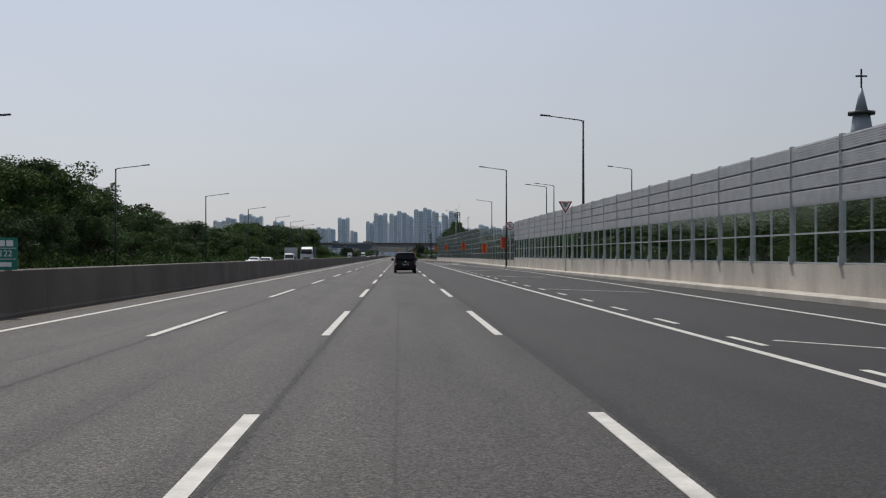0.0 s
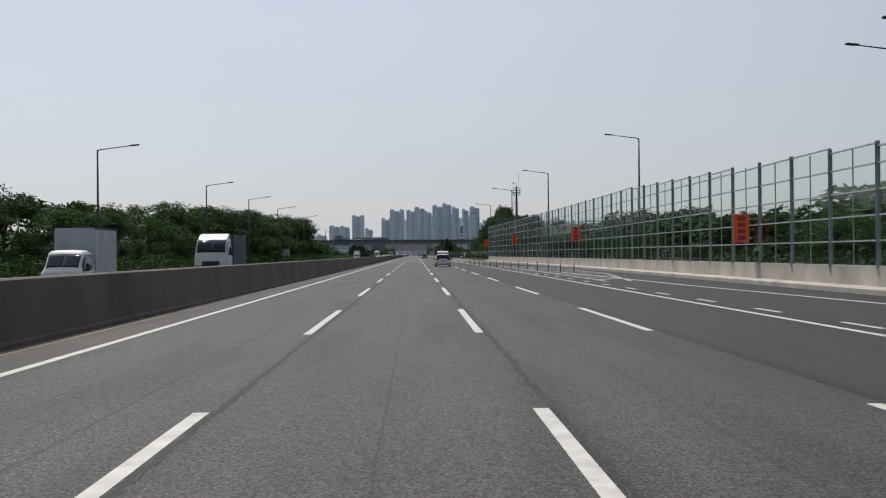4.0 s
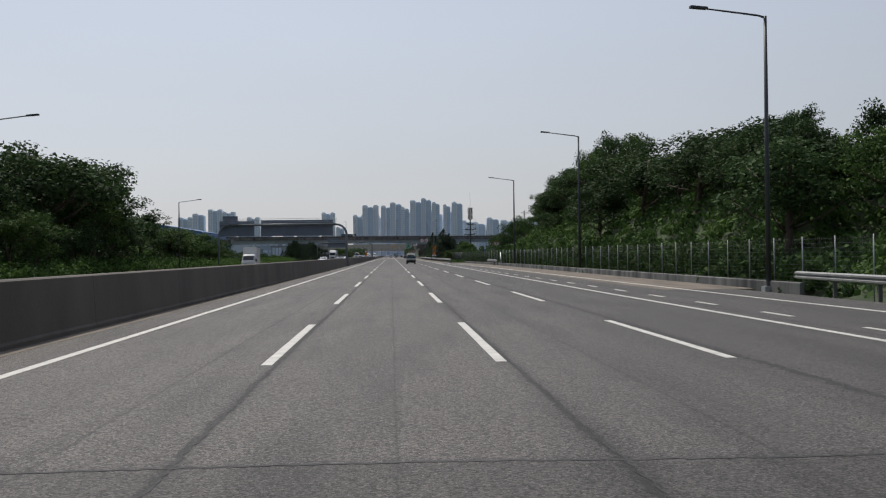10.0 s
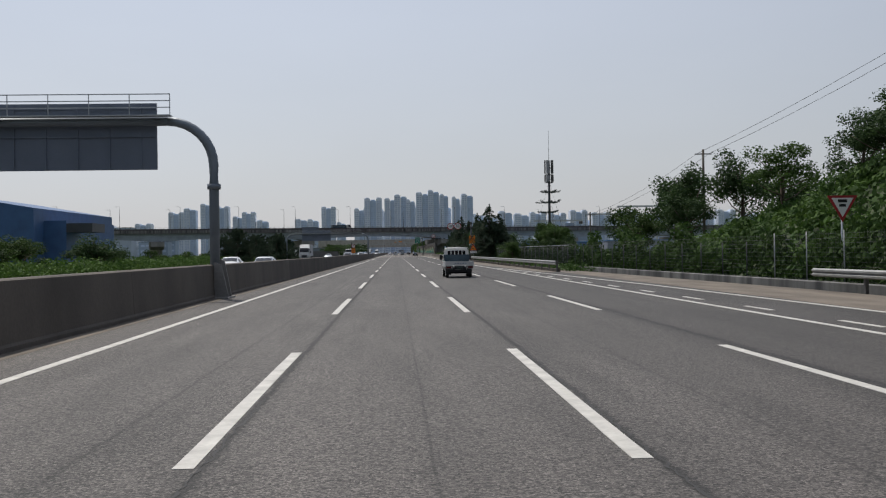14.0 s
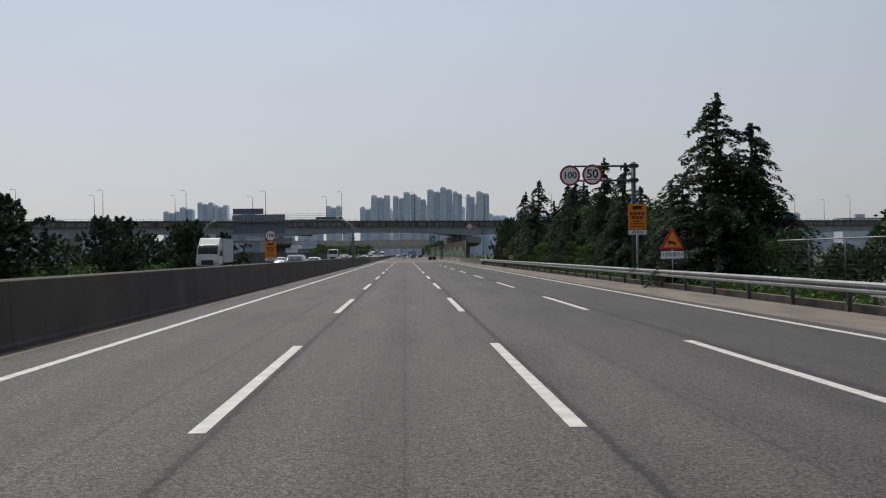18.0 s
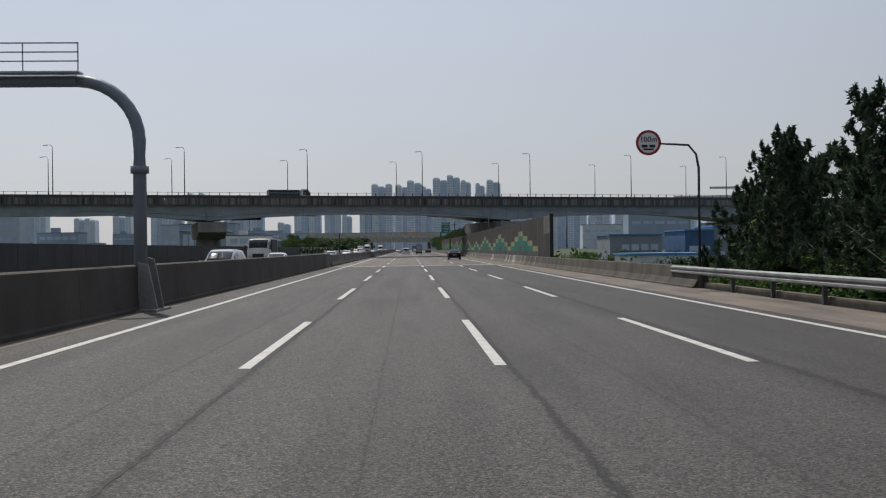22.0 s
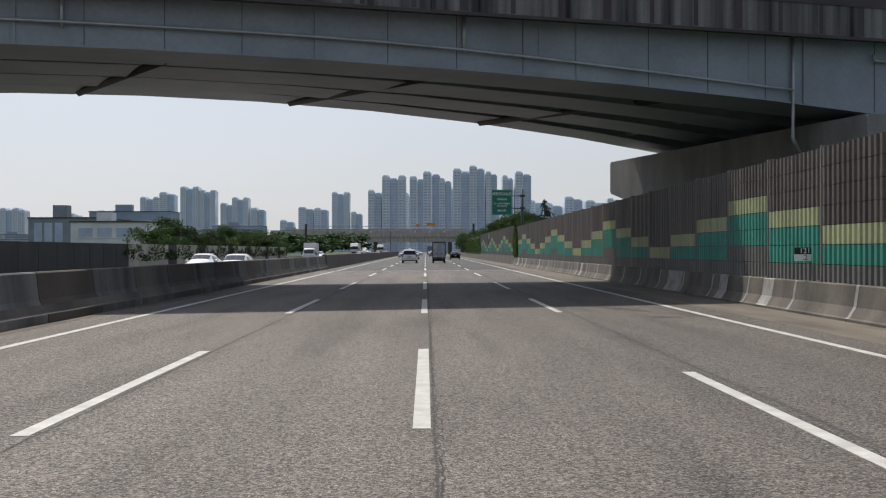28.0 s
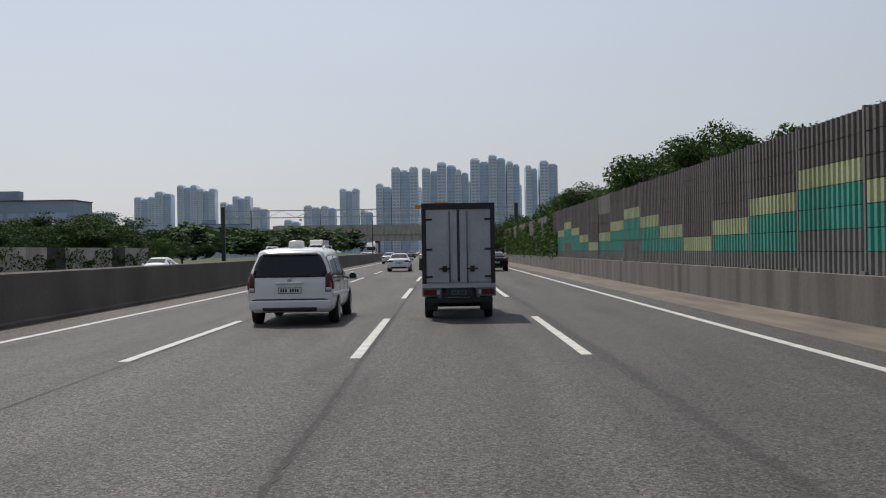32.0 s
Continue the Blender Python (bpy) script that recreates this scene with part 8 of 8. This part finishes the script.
    # black strip in place of the shade above the bumper
    part("shadow_gap", L.tail_panel([(0.58, -0.86, 0.86), (0.60, -0.86, 0.86)], 0.012, 8), M_TRIM, ob)
    if not old:
        part("chrome_strip", L.tail_panel([(0.905, -0.52, 0.52), (0.93, -0.54, 0.54)], 0.014, 8), M_CHROME, ob)
        part("bumper_lip", L.tail_panel([(0.595, -0.68, 0.68), (0.62, -0.70, 0.70)], 0.02, 8), M_TRIM, ob)
        for x in (-0.62, 0.62):
            part("model_badge", L.tail_panel([(0.715, x - 0.10, x + 0.10), (0.735, x - 0.10, x + 0.10)], 0.010, 2), M_STEEL, ob)
    else:
        part("tailgate_handle", L.tail_panel([(0.94, -0.32, 0.32), (1.0, -0.32, 0.32)], 0.02, 6), material, ob)
        part("roof_marker", shell([(1.0, 1.74 * k, 1.90 * k, 0.15), (1.02, 1.74 * k, 1.93 * k, 0.17), (1.3, 1.74 * k, 1.93 * k, 0.17), (1.32, 1.74 * k, 1.90 * k, 0.15)], 12, 6), M_CAR_WHITE, ob, "small white box on the roof")
    yb = L.tail(0, 0.8)
    part("badge", disc(0, 1.02, 0.05, yb - 0.012, yb, 16), M_CHROME if old else M_TRIM, ob)
    part("wiper", tubed([(0, L.tail(0, 1.12) - 0.02, 1.10), (0.25, L.tail(0.25, 1.16) - 0.02, 1.14), (0.45, L.tail(0.45, 1.17) - 0.02, 1.16)], 0.010, sides=5), M_TRIM, ob)
    plate(ob, yb, 0.80, 0.5, plate_mat)
    if box:
        bx = thing("roof_box", "glossy white roof box strapped on black bars", "roof box", m=m @ pose(0, 0.35, -0.05))
        part("shell", shell([(0.20, 1.865, 1.885, 0.69), (0.22, 1.86, 1.92, 0.71), (0.36, 1.855, 2.055, 0.71), (0.46, 1.855, 2.075, 0.71), (1.4, 1.855, 2.075, 0.71), (1.9, 1.855, 2.03, 0.70), (2.2, 1.855, 1.97, 0.66), (2.36, 1.86, 1.92, 0.58), (2.4, 1.865, 1.89, 0.50)], 24, 6.5), M_CAR_WHITE, bx)
        part("fin", prism([(0.75, 2.07), (1.0, 2.07), (0.80, 2.15)], -0.02, 0.02, "x"), M_CAR_WHITE, bx)
        part("base", shell([(0.24, 1.74, 1.855, 0.67), (0.28, 1.73, 1.856, 0.68), (2.1, 1.74, 1.856, 0.66), (2.3, 1.78, 1.856, 0.56)], 12, 9), M_PRIVACY, bx)
        for y in (0.75, 1.8):
            part("cross_bar", boxes((-0.70, 0.70, y - 0.04, y + 0.04, 1.72, 1.765)), M_TRIM, bx)
    arches(ob, L, (0.98, 4.04), 0.345, W)
    add_wheels(ob, ((-0.897, 0.98), (0.897, 0.98), (-0.897, 4.04), (0.897, 4.04)), 0.34, 0.22)
    return ob


def sedan(m, material, label, plate_mat=None, near=True):
    ob = thing("sedan", label, "car", "sedans in traffic", m)
    W, WR = 0.92, 0.64
    L = Loft([(0.0, 0.34, 0.82, 0.95, 0.84, 0.74), (0.05, 0.30, 0.84, 0.99, 0.89, 0.80), (0.18, 0.26, 0.88, 1.02, W, 0.82), (0.75, 0.24, 0.91, 1.06, W, 0.80), (1.35, 0.23, 0.90, 1.36, W, 0.66), (1.9, 0.22, 0.90, 1.44, W, WR),
              (2.6, 0.22, 0.89, 1.43, W, WR), (3.2, 0.22, 0.88, 1.16, W, 0.68), (3.55, 0.23, 0.86, 1.0, W, 0.74), (4.4, 0.26, 0.76, 0.84, 0.88, 0.72), (4.75, 0.32, 0.56, 0.64, 0.74, 0.62)], 0.12, 0.7, 0.08)
    part("body", L.body(), material, ob)
    glazing(ob, L, ((3.6, 5.0, 4.1, 5.0), (5.08, 6.8, 5.08, 6.2)))
    for sd in (-1, 1):
        part("rear_window", L.patch(3.05, 4.3, 9.7, 13, sd, 0.010, 6, 6), M_CAR_GLASS, ob)
        part("windscreen", L.patch(6.3, 7.6, 9.7, 13, sd, 0.010, 6, 6), M_CAR_GLASS, ob)
        lamp = part("tail_lamp", L.tail_panel([(0.78, sd * 0.50, sd * 0.80), (0.86, sd * 0.46, sd * 0.82), (0.90, sd * 0.50, sd * 0.80)], 0.010, 5), M_TAIL, ob)
        part("lamp_wrap", L.patch(0.0, 1.6, 4.1, 5.0, sd, 0.010, 4, 3), M_TAIL, lamp)
        part("headlamp", boxes((sd * 0.60 - 0.16, sd * 0.60 + 0.16, 4.52, 4.70, 0.56, 0.68)), M_LAMP, ob)
        mirror(ob, sd * 1.02, 3.05, 0.95, material, 0.85)
    part("bumper", L.tail_panel([(0.34, -0.76, 0.76), (0.40, -0.82, 0.82), (0.54, -0.82, 0.82), (0.57, -0.80, 0.80)], 0.05, 10), material, ob)
    part("diffuser", L.tail_panel([(0.30, -0.56, 0.56), (0.40, -0.60, 0.60)], 0.056, 8), M_TRIM, ob)
    plate(ob, L.tail(0, 0.68), 0.68, 0.5, plate_mat, near=near)
    arches(ob, L, (0.95, 3.75), 0.33, W)
    add_wheels(ob, ((-0.828, 0.95), (0.828, 0.95), (-0.828, 3.75), (0.828, 3.75)), 0.325, 0.21, near=near)
    return ob


def cab(ob, y0, W, H, material, zb=0.38):
    """A forward-control truck cab from y0 on, as parts of ob."""
    L = Loft([(y0, zb, 1.15, H - 0.10, W * 0.96, W * 0.85), (y0 + 0.05, zb, 1.15, H - 0.03, W, W * 0.88), (y0 + 0.6, zb, 1.13, H, W, W * 0.88), (y0 + 1.0, zb, 1.12, H - 0.04, W, W * 0.86), (y0 + 1.32, zb, 1.10, H - 0.42, W, W * 0.84),
              (y0 + 1.55, zb, 1.06, 1.22, W * 0.98, W * 0.85), (y0 + 1.66, zb, 0.95, 1.05, W * 0.95, W * 0.84), (y0 + 1.72, zb + 0.04, 0.72, 0.80, W * 0.88, W * 0.80)], 0.0, 1.0, 0.01)
    c = part("cab", L.body(), material, ob)
    for sd in (-1, 1):
        w = part("window_surround", L.patch(1.2, 4.6, 5.1, 7.85, sd, 0.004, 8, 5, 1.2, 4.0), M_TRIM, c)
        part("side_window", L.patch(1.3, 4.45, 5.25, 7.7, sd, 0.008, s1b=3.85), M_CAR_GLASS, c)
        part("windscreen", L.patch(3.35, 4.9, 9.6, 13, sd, 0.01, 6, 6), M_CAR_GLASS, c)
        mi = part("mirror", shell([(-0.03, -0.16, 0.16, 0.07), (-0.02, -0.17, 0.17, 0.085), (0.03, -0.16, 0.16, 0.08), (0.05, -0.12, 0.12, 0.05)], 14, 4), M_TRIM, c, m=pose(sd * (W + 0.11), y0 + 1.30, 1.27))
        part("mirror_arm", tubed([(-sd * 0.15, 0.02, -0.14), (0, 0.02, -0.08)], 0.035, 0.03, 6), M_TRIM, mi)
        part("side_indicator", boxes((sd * W - 0.008, sd * W + 0.008, y0 + 1.42, y0 + 1.50, 0.92, 0.96)), M_SIGN_ORANGE, c, "small orange side lamp")
        part("headlamp", boxes((sd * W * 0.68 - 0.15, sd * W * 0.68 + 0.15, y0 + 1.66, y0 + 1.74, 0.60, 0.76)), M_LAMP, c)
        part("door_handle", shell([(-0.06, 0.91, 1.01, 0.012), (-0.03, 0.88, 1.04, 0.02), (0.03, 0.88, 1.04, 0.02), (0.06, 0.91, 1.01, 0.012)], 10, 4), M_TRIM, c, m=pose(sd * W, y0 + 0.33, 0))
        part("door_gap", L.patch(1.53, 1.555, 2.6, 5.1, sd, 0.004, 1, 6), M_TRIM, c)
        part("belt_groove", L.patch(0.4, 4.6, 3.62, 3.70, sd, 0.004, 10, 1), M_BOX_GREY, c)
        part("quarter_pillar", L.patch(1.45, 1.56, 5.15, 7.8, sd, 0.012, 1, 4), material, c)
    part("rear_glass", L.tail_panel([(1.40, -W * 0.70, W * 0.70), (1.44, -W * 0.73, W * 0.73), (H - 0.26, -W * 0.71, W * 0.71), (H - 0.20, -W * 0.66, W * 0.66)], 0.012, 6), M_PRIVACY, c, "small dark rear cab window")
    part("grille", boxes((-W * 0.5, W * 0.5, y0 + 1.70, y0 + 1.735, 0.66, 0.80)), M_TRIM, c)
    part("front_bumper", shell([(y0 + 1.55, zb - 0.06, zb + 0.18, W * 0.9), (y0 + 1.76, zb - 0.06, zb + 0.18, W * 0.9)], 14, 8), material, c)
    arches(c, L, (y0 + 0.75,), 0.33, W)
    return c


def truck_tail(ob, W, y, plate_mat=None):
    for sd in (-1, 1):
        s = part("lamp_bracket", boxes((sd * W * 0.74 - 0.23, sd * W * 0.74 + 0.23, y - 0.02, y + 0.03, 0.56, 0.76)), M_GREY_PANEL, ob)
        lamp = part("tail_lamp", boxes((sd * W * 0.74 - 0.19, sd * W * 0.74 + 0.19, y - 0.045, y - 0.02, 0.60, 0.72)), M_TAIL, ob)
        part("indicator", boxes((sd * (W * 0.74 - 0.15) - 0.035, sd * (W * 0.74 - 0.15) + 0.035, y - 0.05, y - 0.045, 0.605, 0.715)), M_LAMP, lamp)
        part("mud_flap", boxes((sd * W * 0.76 - 0.15, sd * W * 0.76 + 0.15, y + 0.62, y + 0.64, 0.2, 0.60)), M_TRIM, ob)
    part("under_bar", boxes((-W * 0.92, W * 0.92, y + 0.06, y + 0.12, 0.40, 0.52)), M_TRIM, ob)
    part("plate_panel", boxes((-0.32, 0.32, y - 0.02, y + 0.03, 0.54, 0.76)), M_TRIM, ob)
    plate(ob, y - 0.022, 0.65, 0.36, plate_mat)
    part("chassis", boxes((-0.42, -0.30, y + 0.05, y + 4.6, 0.5, 0.70), (0.30, 0.42, y + 0.05, y + 4.6, 0.5, 0.70)), M_TRIM, ob)
    part("rear_axle", tubed([(-W * 0.8, y + 1.15, 0.32), (W * 0.8, y + 1.15, 0.32)], 0.07), M_TRIM, ob)


def pickup_truck(m):
    ob = thing("pickup_truck", "white flatbed light truck with drop sides and a green strap", "truck", m=m)
    W = 0.85
    truck_tail(ob, W, 0.0, M_PLATE_GREEN)
    part("bed_floor", boxes((-W, W, 0.02, 2.95, 0.66, 0.73)), M_TRUCK_WHITE, ob)
    for sd in (-1, 1):
        p = part("drop_side", boxes((sd * W - 0.025, sd * W + 0.025, 0.02, 2.92, 0.70, 1.03)), M_TRUCK_WHITE, ob)
        part("side_rib", boxes((sd * (W + 0.026) - 0.010, sd * (W + 0.026) + 0.010, 0.05, 2.9, 0.80, 0.84), (sd * (W + 0.026) - 0.010, sd * (W + 0.026) + 0.010, 0.05, 2.9, 0.97, 1.02)), M_TRUCK_WHITE, p)
        for y in (0.06, 1.4, 2.8):
            part("side_latch", boxes((sd * (W + 0.035) - 0.012, sd * (W + 0.035) + 0.012, y, y + 0.05, 0.76, 1.0)), M_STEEL, p)
        part("side_hook", boxes((sd * (W + 0.02) - 0.012, sd * (W + 0.02) + 0.012, 0.8, 0.84, 0.62, 0.70), (sd * (W + 0.02) - 0.012, sd * (W + 0.02) + 0.012, 1.9, 1.94, 0.62, 0.70)), M_TRIM, ob)
    part("tailgate", boxes((-W - 0.02, W + 0.02, -0.04, 0.02, 0.77, 1.03)), M_TRUCK_WHITE, ob)
    part("gate_rib", boxes((-W, W, -0.05, -0.04, 0.79, 0.82), (-W, W, -0.05, -0.04, 0.98, 1.01)), M_TRUCK_WHITE, ob)
    bars([(-0.3 + 0.16 * k, -0.20 + 0.16 * k, 0.87, 0.92) for k in range(5)], M_GREY_WALL, ob, -0.041, "faded_lettering")
    part("headboard", boxes((-W * 0.96, W * 0.96, 2.93, 2.98, 0.73, 1.44)), M_TARP, ob, "blue-grey headboard")
    for x in (-0.6, -0.36, -0.12, 0.12, 0.36, 0.6):
        part("rack_bar", boxes((x - 0.022, x + 0.022, 2.94, 2.96, 1.44, 1.88)), M_TRUCK_WHITE, ob)
    part("rack_rail", tubed([(-0.78, 2.95, 1.5), (-0.76, 2.95, 1.88), (0.76, 2.95, 1.88), (0.78, 2.95, 1.5)], 0.02, sides=6), M_TRUCK_WHITE, ob)
    part("strap_bundle", tubed([(-0.85, 2.25, 1.05), (-0.85, 2.5, 1.065), (-0.85, 2.88, 1.06)], 0.03, 0.035, sides=7), mat("green_strap", (0.012, 0.075, 0.05), 0.8), ob)
    cab(ob, 3.06, W, 1.90, M_TRUCK_WHITE)
    part("fuel_tank", shell([(1.75, 0.42, 0.68, 0.12), (1.78, 0.40, 0.70, 0.15), (2.4, 0.40, 0.70, 0.15), (2.43, 0.42, 0.68, 0.12)], 10, 5), M_TRIM, ob, m=pose(-0.62, 0, 0))
    add_wheels(ob, ((-0.72, 1.15), (0.72, 1.15), (-0.76, 3.81), (0.76, 3.81)), 0.31, 0.2, False)
    for z in (0.98, 1.10, 1.14):
        part("board_groove", boxes((-W * 0.95, W * 0.95, 2.915, 2.93, z, z + 0.025)), M_TARP, ob)
    return ob


def box_truck(m, label="white box truck with double rear doors", H=2.75, cabmat=None, boxmat=None, length=3.1, W=0.87, group=""):
    ob = thing("box_truck", label, "truck", group, m)
    bmx = boxmat or M_BOX_GREY
    truck_tail(ob, W, 0.0, M_PLATE_GREEN)
    bx = part("cargo_box", boxes((-W + 0.01, W - 0.01, 0.02, length, 0.82, H)), bmx, ob)
    part("roof_edge", boxes((-W, W, -0.03, 0.06, H - 0.13, H + 0.015), (-W, -W + 0.05, 0.06, length, H - 0.08, H + 0.012), (W - 0.05, W, 0.06, length, H - 0.08, H + 0.012)), M_TRIM, bx)
    for sd in (-1, 1):
        part("corner_post", boxes((min(sd * W, sd * (W - 0.10)), max(sd * W, sd * (W - 0.10)), -0.025, 0.05, 0.84, H - 0.13)), M_TRIM, bx)
        d = part("rear_door", boxes((min(sd * 0.015, sd * (W - 0.11)), max(sd * 0.015, sd * (W - 0.11)), -0.012, 0.018, 0.90, H - 0.14)), bmx, ob, "pale cargo door")
        part("door_seal", boxes((min(sd * 0.004, sd * 0.03), max(sd * 0.004, sd * 0.03), -0.018, -0.012, 0.90, H - 0.14)), M_TRIM, d)
        part("lock_bar", tubed([(sd * 0.21, -0.035, 0.88), (sd * 0.21, -0.035, H - 0.18)], 0.018, sides=6), M_GREY_PANEL, d)
        part("lock_handle", boxes((min(sd * 0.20, sd * 0.46), max(sd * 0.20, sd * 0.46), -0.055, -0.035, 1.20, 1.235)), M_TRIM, d)
        part("handle_bracket", boxes((sd * 0.33 - 0.05, sd * 0.33 + 0.05, -0.035, -0.012, 1.14, 1.28)), M_TRIM, d)
        for z in (1.0, 1.65, H - 0.40):
            part("hinge", boxes((sd * (W - 0.17) - 0.08, sd * (W - 0.17) + 0.08, -0.03, -0.012, z, z + 0.05)), M_TRIM, d)
        part("side_ribs", boxes(*[(sd * (W - 0.006) - 0.008, sd * (W - 0.006) + 0.008, 0.1 + 0.3 * k, 0.16 + 0.3 * k, 0.9, H - 0.12) for k in range(int(length / 0.3) - 1)]), bmx, bx)
    part("rear_sill", boxes((-W, W, -0.03, 0.03, 0.76, 0.86)), M_BOX_GREY, ob)
    cab(ob, length + 0.10, W * 0.98, 1.95, cabmat or M_TRUCK_WHITE)
    add_wheels(ob, ((-W * 0.84, 1.15), (W * 0.84, 1.15), (-W * 0.87, length + 0.85), (W * 0.87, length + 0.85)), 0.33, 0.2, True)
    return ob


def big_truck(m, label, cabmat, boxmat, length=6.5, H=3.5, load=None):
    ob = thing("cargo_truck", label, "truck", "lorries in traffic", m)
    W = 1.2
    part("chassis", boxes((-0.5, -0.35, 0, length + 1.6, 0.75, 1.0), (0.35, 0.5, 0, length + 1.6, 0.75, 1.0)), M_TRIM, ob)
    b = part("cargo_box", boxes((-W, W, 0, length, 1.05, H)), boxmat, ob)
    part("box_frame", boxes((-W - 0.02, W + 0.02, -0.02, 0.06, 1.05, 1.2), (-W - 0.02, W + 0.02, -0.02, 0.06, H - 0.1, H + 0.02), (-W - 0.02, -W + 0.08, -0.02, 0.06, 1.2, H - 0.1), (W - 0.08, W + 0.02, -0.02, 0.06, 1.2, H - 0.1)), M_STEEL, b)
    L = Loft([(length + 0.3, 0.7, 1.7, 2.75, 1.16, 1.06), (length + 0.5, 0.7, 1.7, 2.9, 1.18, 1.08), (length + 1.6, 0.7, 1.65, 2.85, 1.18, 1.06), (length + 2.0, 0.7, 1.6, 2.5, 1.18, 1.04), (length + 2.2, 0.7, 1.5, 1.75, 1.16, 1.04), (length + 2.3, 0.75, 1.1, 1.2, 1.08, 1.0)])
    c = part("cab", L.body(), cabmat, ob)
    for sd in (-1, 1):
        part("windscreen", L.patch(2.15, 3.8, 9.4, 13, sd, 0.01, 6, 6), M_CAR_GLASS, c)
        part("side_window", L.patch(1.2, 3.0, 5.2, 7.8, sd), M_CAR_GLASS, c)
        part("mirror", boxes((sd * 1.36 - 0.08, sd * 1.36 + 0.08, length + 2.0, length + 2.12, 1.7, 2.2)), M_TRIM, c)
        part("headlamp", boxes((sd * 0.85 - 0.18, sd * 0.85 + 0.18, length + 2.24, length + 2.34, 0.85, 1.05)), M_LAMP, c)
        part("tail_lamp", boxes((sd * 0.9 - 0.2, sd * 0.9 + 0.2, -0.06, 0, 0.8, 0.95)), M_TAIL, ob)
    part("wind_deflector", prism([(length + 0.4, 2.88), (length + 1.5, 2.88), (length + 0.9, H - 0.05), (length + 0.4, H + 0.05)], -1.0, 1.0, "x"), cabmat, ob)
    part("grille", boxes((-0.6, 0.6, length + 2.29, length + 2.33, 0.8, 1.3)), M_TRIM, c)
    add_wheels(ob, ((-1.0, 1.3), (1.0, 1.3), (-1.0, 2.4), (1.0, 2.4), (-1.0, length + 1.2), (1.0, length + 1.2)), 0.47, 0.28, True)
    return ob


black_van(pose(5.70, 85.5, 0, 0, 0, 1.2))
minivan("white_minivan", pose(5.80, 242.0, 0), "glossy white people carrier carrying a white roof box", M_CAR_WHITE, 1.68, True)
pickup_truck(pose(5.62, 486.8, 0))
minivan("lead_minivan", pose(1.52, 958.4, 0), "older white people carrier with upright red tail lamps", M_CAR_WHITE, 1.76, False, None, True)
box_truck(pose(5.36, 959.6, 0), "pale grey box truck with double rear doors", 2.76)
sedan(pose(8.95, 806, 0), M_CAR_BLACK, "dark sedan in the outer lane")
sedan(pose(1.5, 1017, 0), M_CAR_WHITE, "white sedan with a dark rear window")
sedan(pose(-1.8, 1066, 0), M_CAR_WHITE, "white sedan in the inner lane")
sedan(pose(5.4, 1085, 0), M_CAR_SILVER, "silver sedan ahead of the box truck")
sedan(pose(1.7, 1122, 0), M_CAR_WHITE, "white sedan with a dark rear window")
sedan(pose(-1.9, 1160, 0), M_CAR_GREY, "grey sedan in the inner lane")
sedan(pose(9.0, 1013, 0), M_CAR_BLACK, "dark sedan in the outer lane")
sedan(pose(5.3, 1195, 0), M_CAR_WHITE, "white sedan with a dark rear window")
sedan(pose(-1.8, 1230, 0), M_CAR_SILVER, "silver sedan in the inner lane")
big_truck(pose(5.4, 1240, 0), "dark green covered lorry far ahead", M_CAR_GREY, M_SIGN_BACK, 5.5, 3.3)
OPP = lambda x, y: pose(x, y, 0, 0, 0, 180)
for x, y, c in ((-12, 126, M_CAR_WHITE), (-15.2, 138, M_CAR_WHITE), (-8.2, 504, M_CAR_SILVER), (-12, 512, M_CAR_WHITE), (-8.2, 742, M_CAR_WHITE), (-8.2, 892, M_CAR_WHITE), (-8.2, 1040, M_CAR_WHITE), (-12, 1075, M_CAR_SILVER),
                (-15.4, 1012, M_CAR_WHITE), (-8.2, 800, M_CAR_SILVER), (-12, 842, M_CAR_GREY), (-8.2, 1130, M_CAR_WHITE), (-12, 1165, M_CAR_WHITE), (-12, 900, M_CAR_WHITE), (-8.2, 660, M_CAR_WHITE), (-15.4, 690, M_CAR_SILVER)):
    sedan(OPP(x, y), c, "oncoming sedan seen over the median barrier", None, False)
minivan("oncoming_minivan", OPP(-8.2, 718), "pale people carrier on the opposite carriageway", M_CAR_SILVER, 1.72)
minivan("oncoming_minivan", OPP(-8.2, 640), "dark people carrier on the opposite carriageway", M_CAR_GREY, 1.72)
box_truck(OPP(-12, 156), "white box truck on the opposite carriageway", 2.9, group="oncoming box trucks")
box_truck(OPP(-15.6, 428), "white box truck with a rounded cab on the opposite carriageway", 2.9, boxmat=M_CAR_WHITE, group="oncoming box trucks")
box_truck(OPP(-12, 968), "white high-roofed light truck on the opposite carriageway", 2.7, boxmat=M_CAR_WHITE, group="oncoming box trucks")
big_truck(OPP(-12, 189), "white-cabbed lorry with a dark blue body on the opposite carriageway", M_TRUCK_WHITE, M_TARP, 5.0, 3.2)
big_truck(OPP(-17.8, 654), "white lorry with a curved wind deflector", M_TRUCK_WHITE, M_BOX_GREY, 6.0, 3.5)
big_truck(OPP(-13.7, 774), "white dump lorry with a dark body", M_TRUCK_WHITE, M_TRIM, 4.6, 2.8)
big_truck(OPP(-15.6, 1112), "white lorry with a large pale box", M_TRUCK_WHITE, M_TRUCK_WHITE, 6.5, 3.6)
big_truck(OPP(-12, 1190), "white lorry far down the opposite carriageway", M_TRUCK_WHITE, M_TRUCK_WHITE, 6.5, 3.6)
big_truck(OB @ pose(-24.5, 4.8, 10.62, 0, 0, -90), "blue covered lorry crossing the overpass", M_TRUCK_WHITE, M_TARP, 6.0, 2.7)
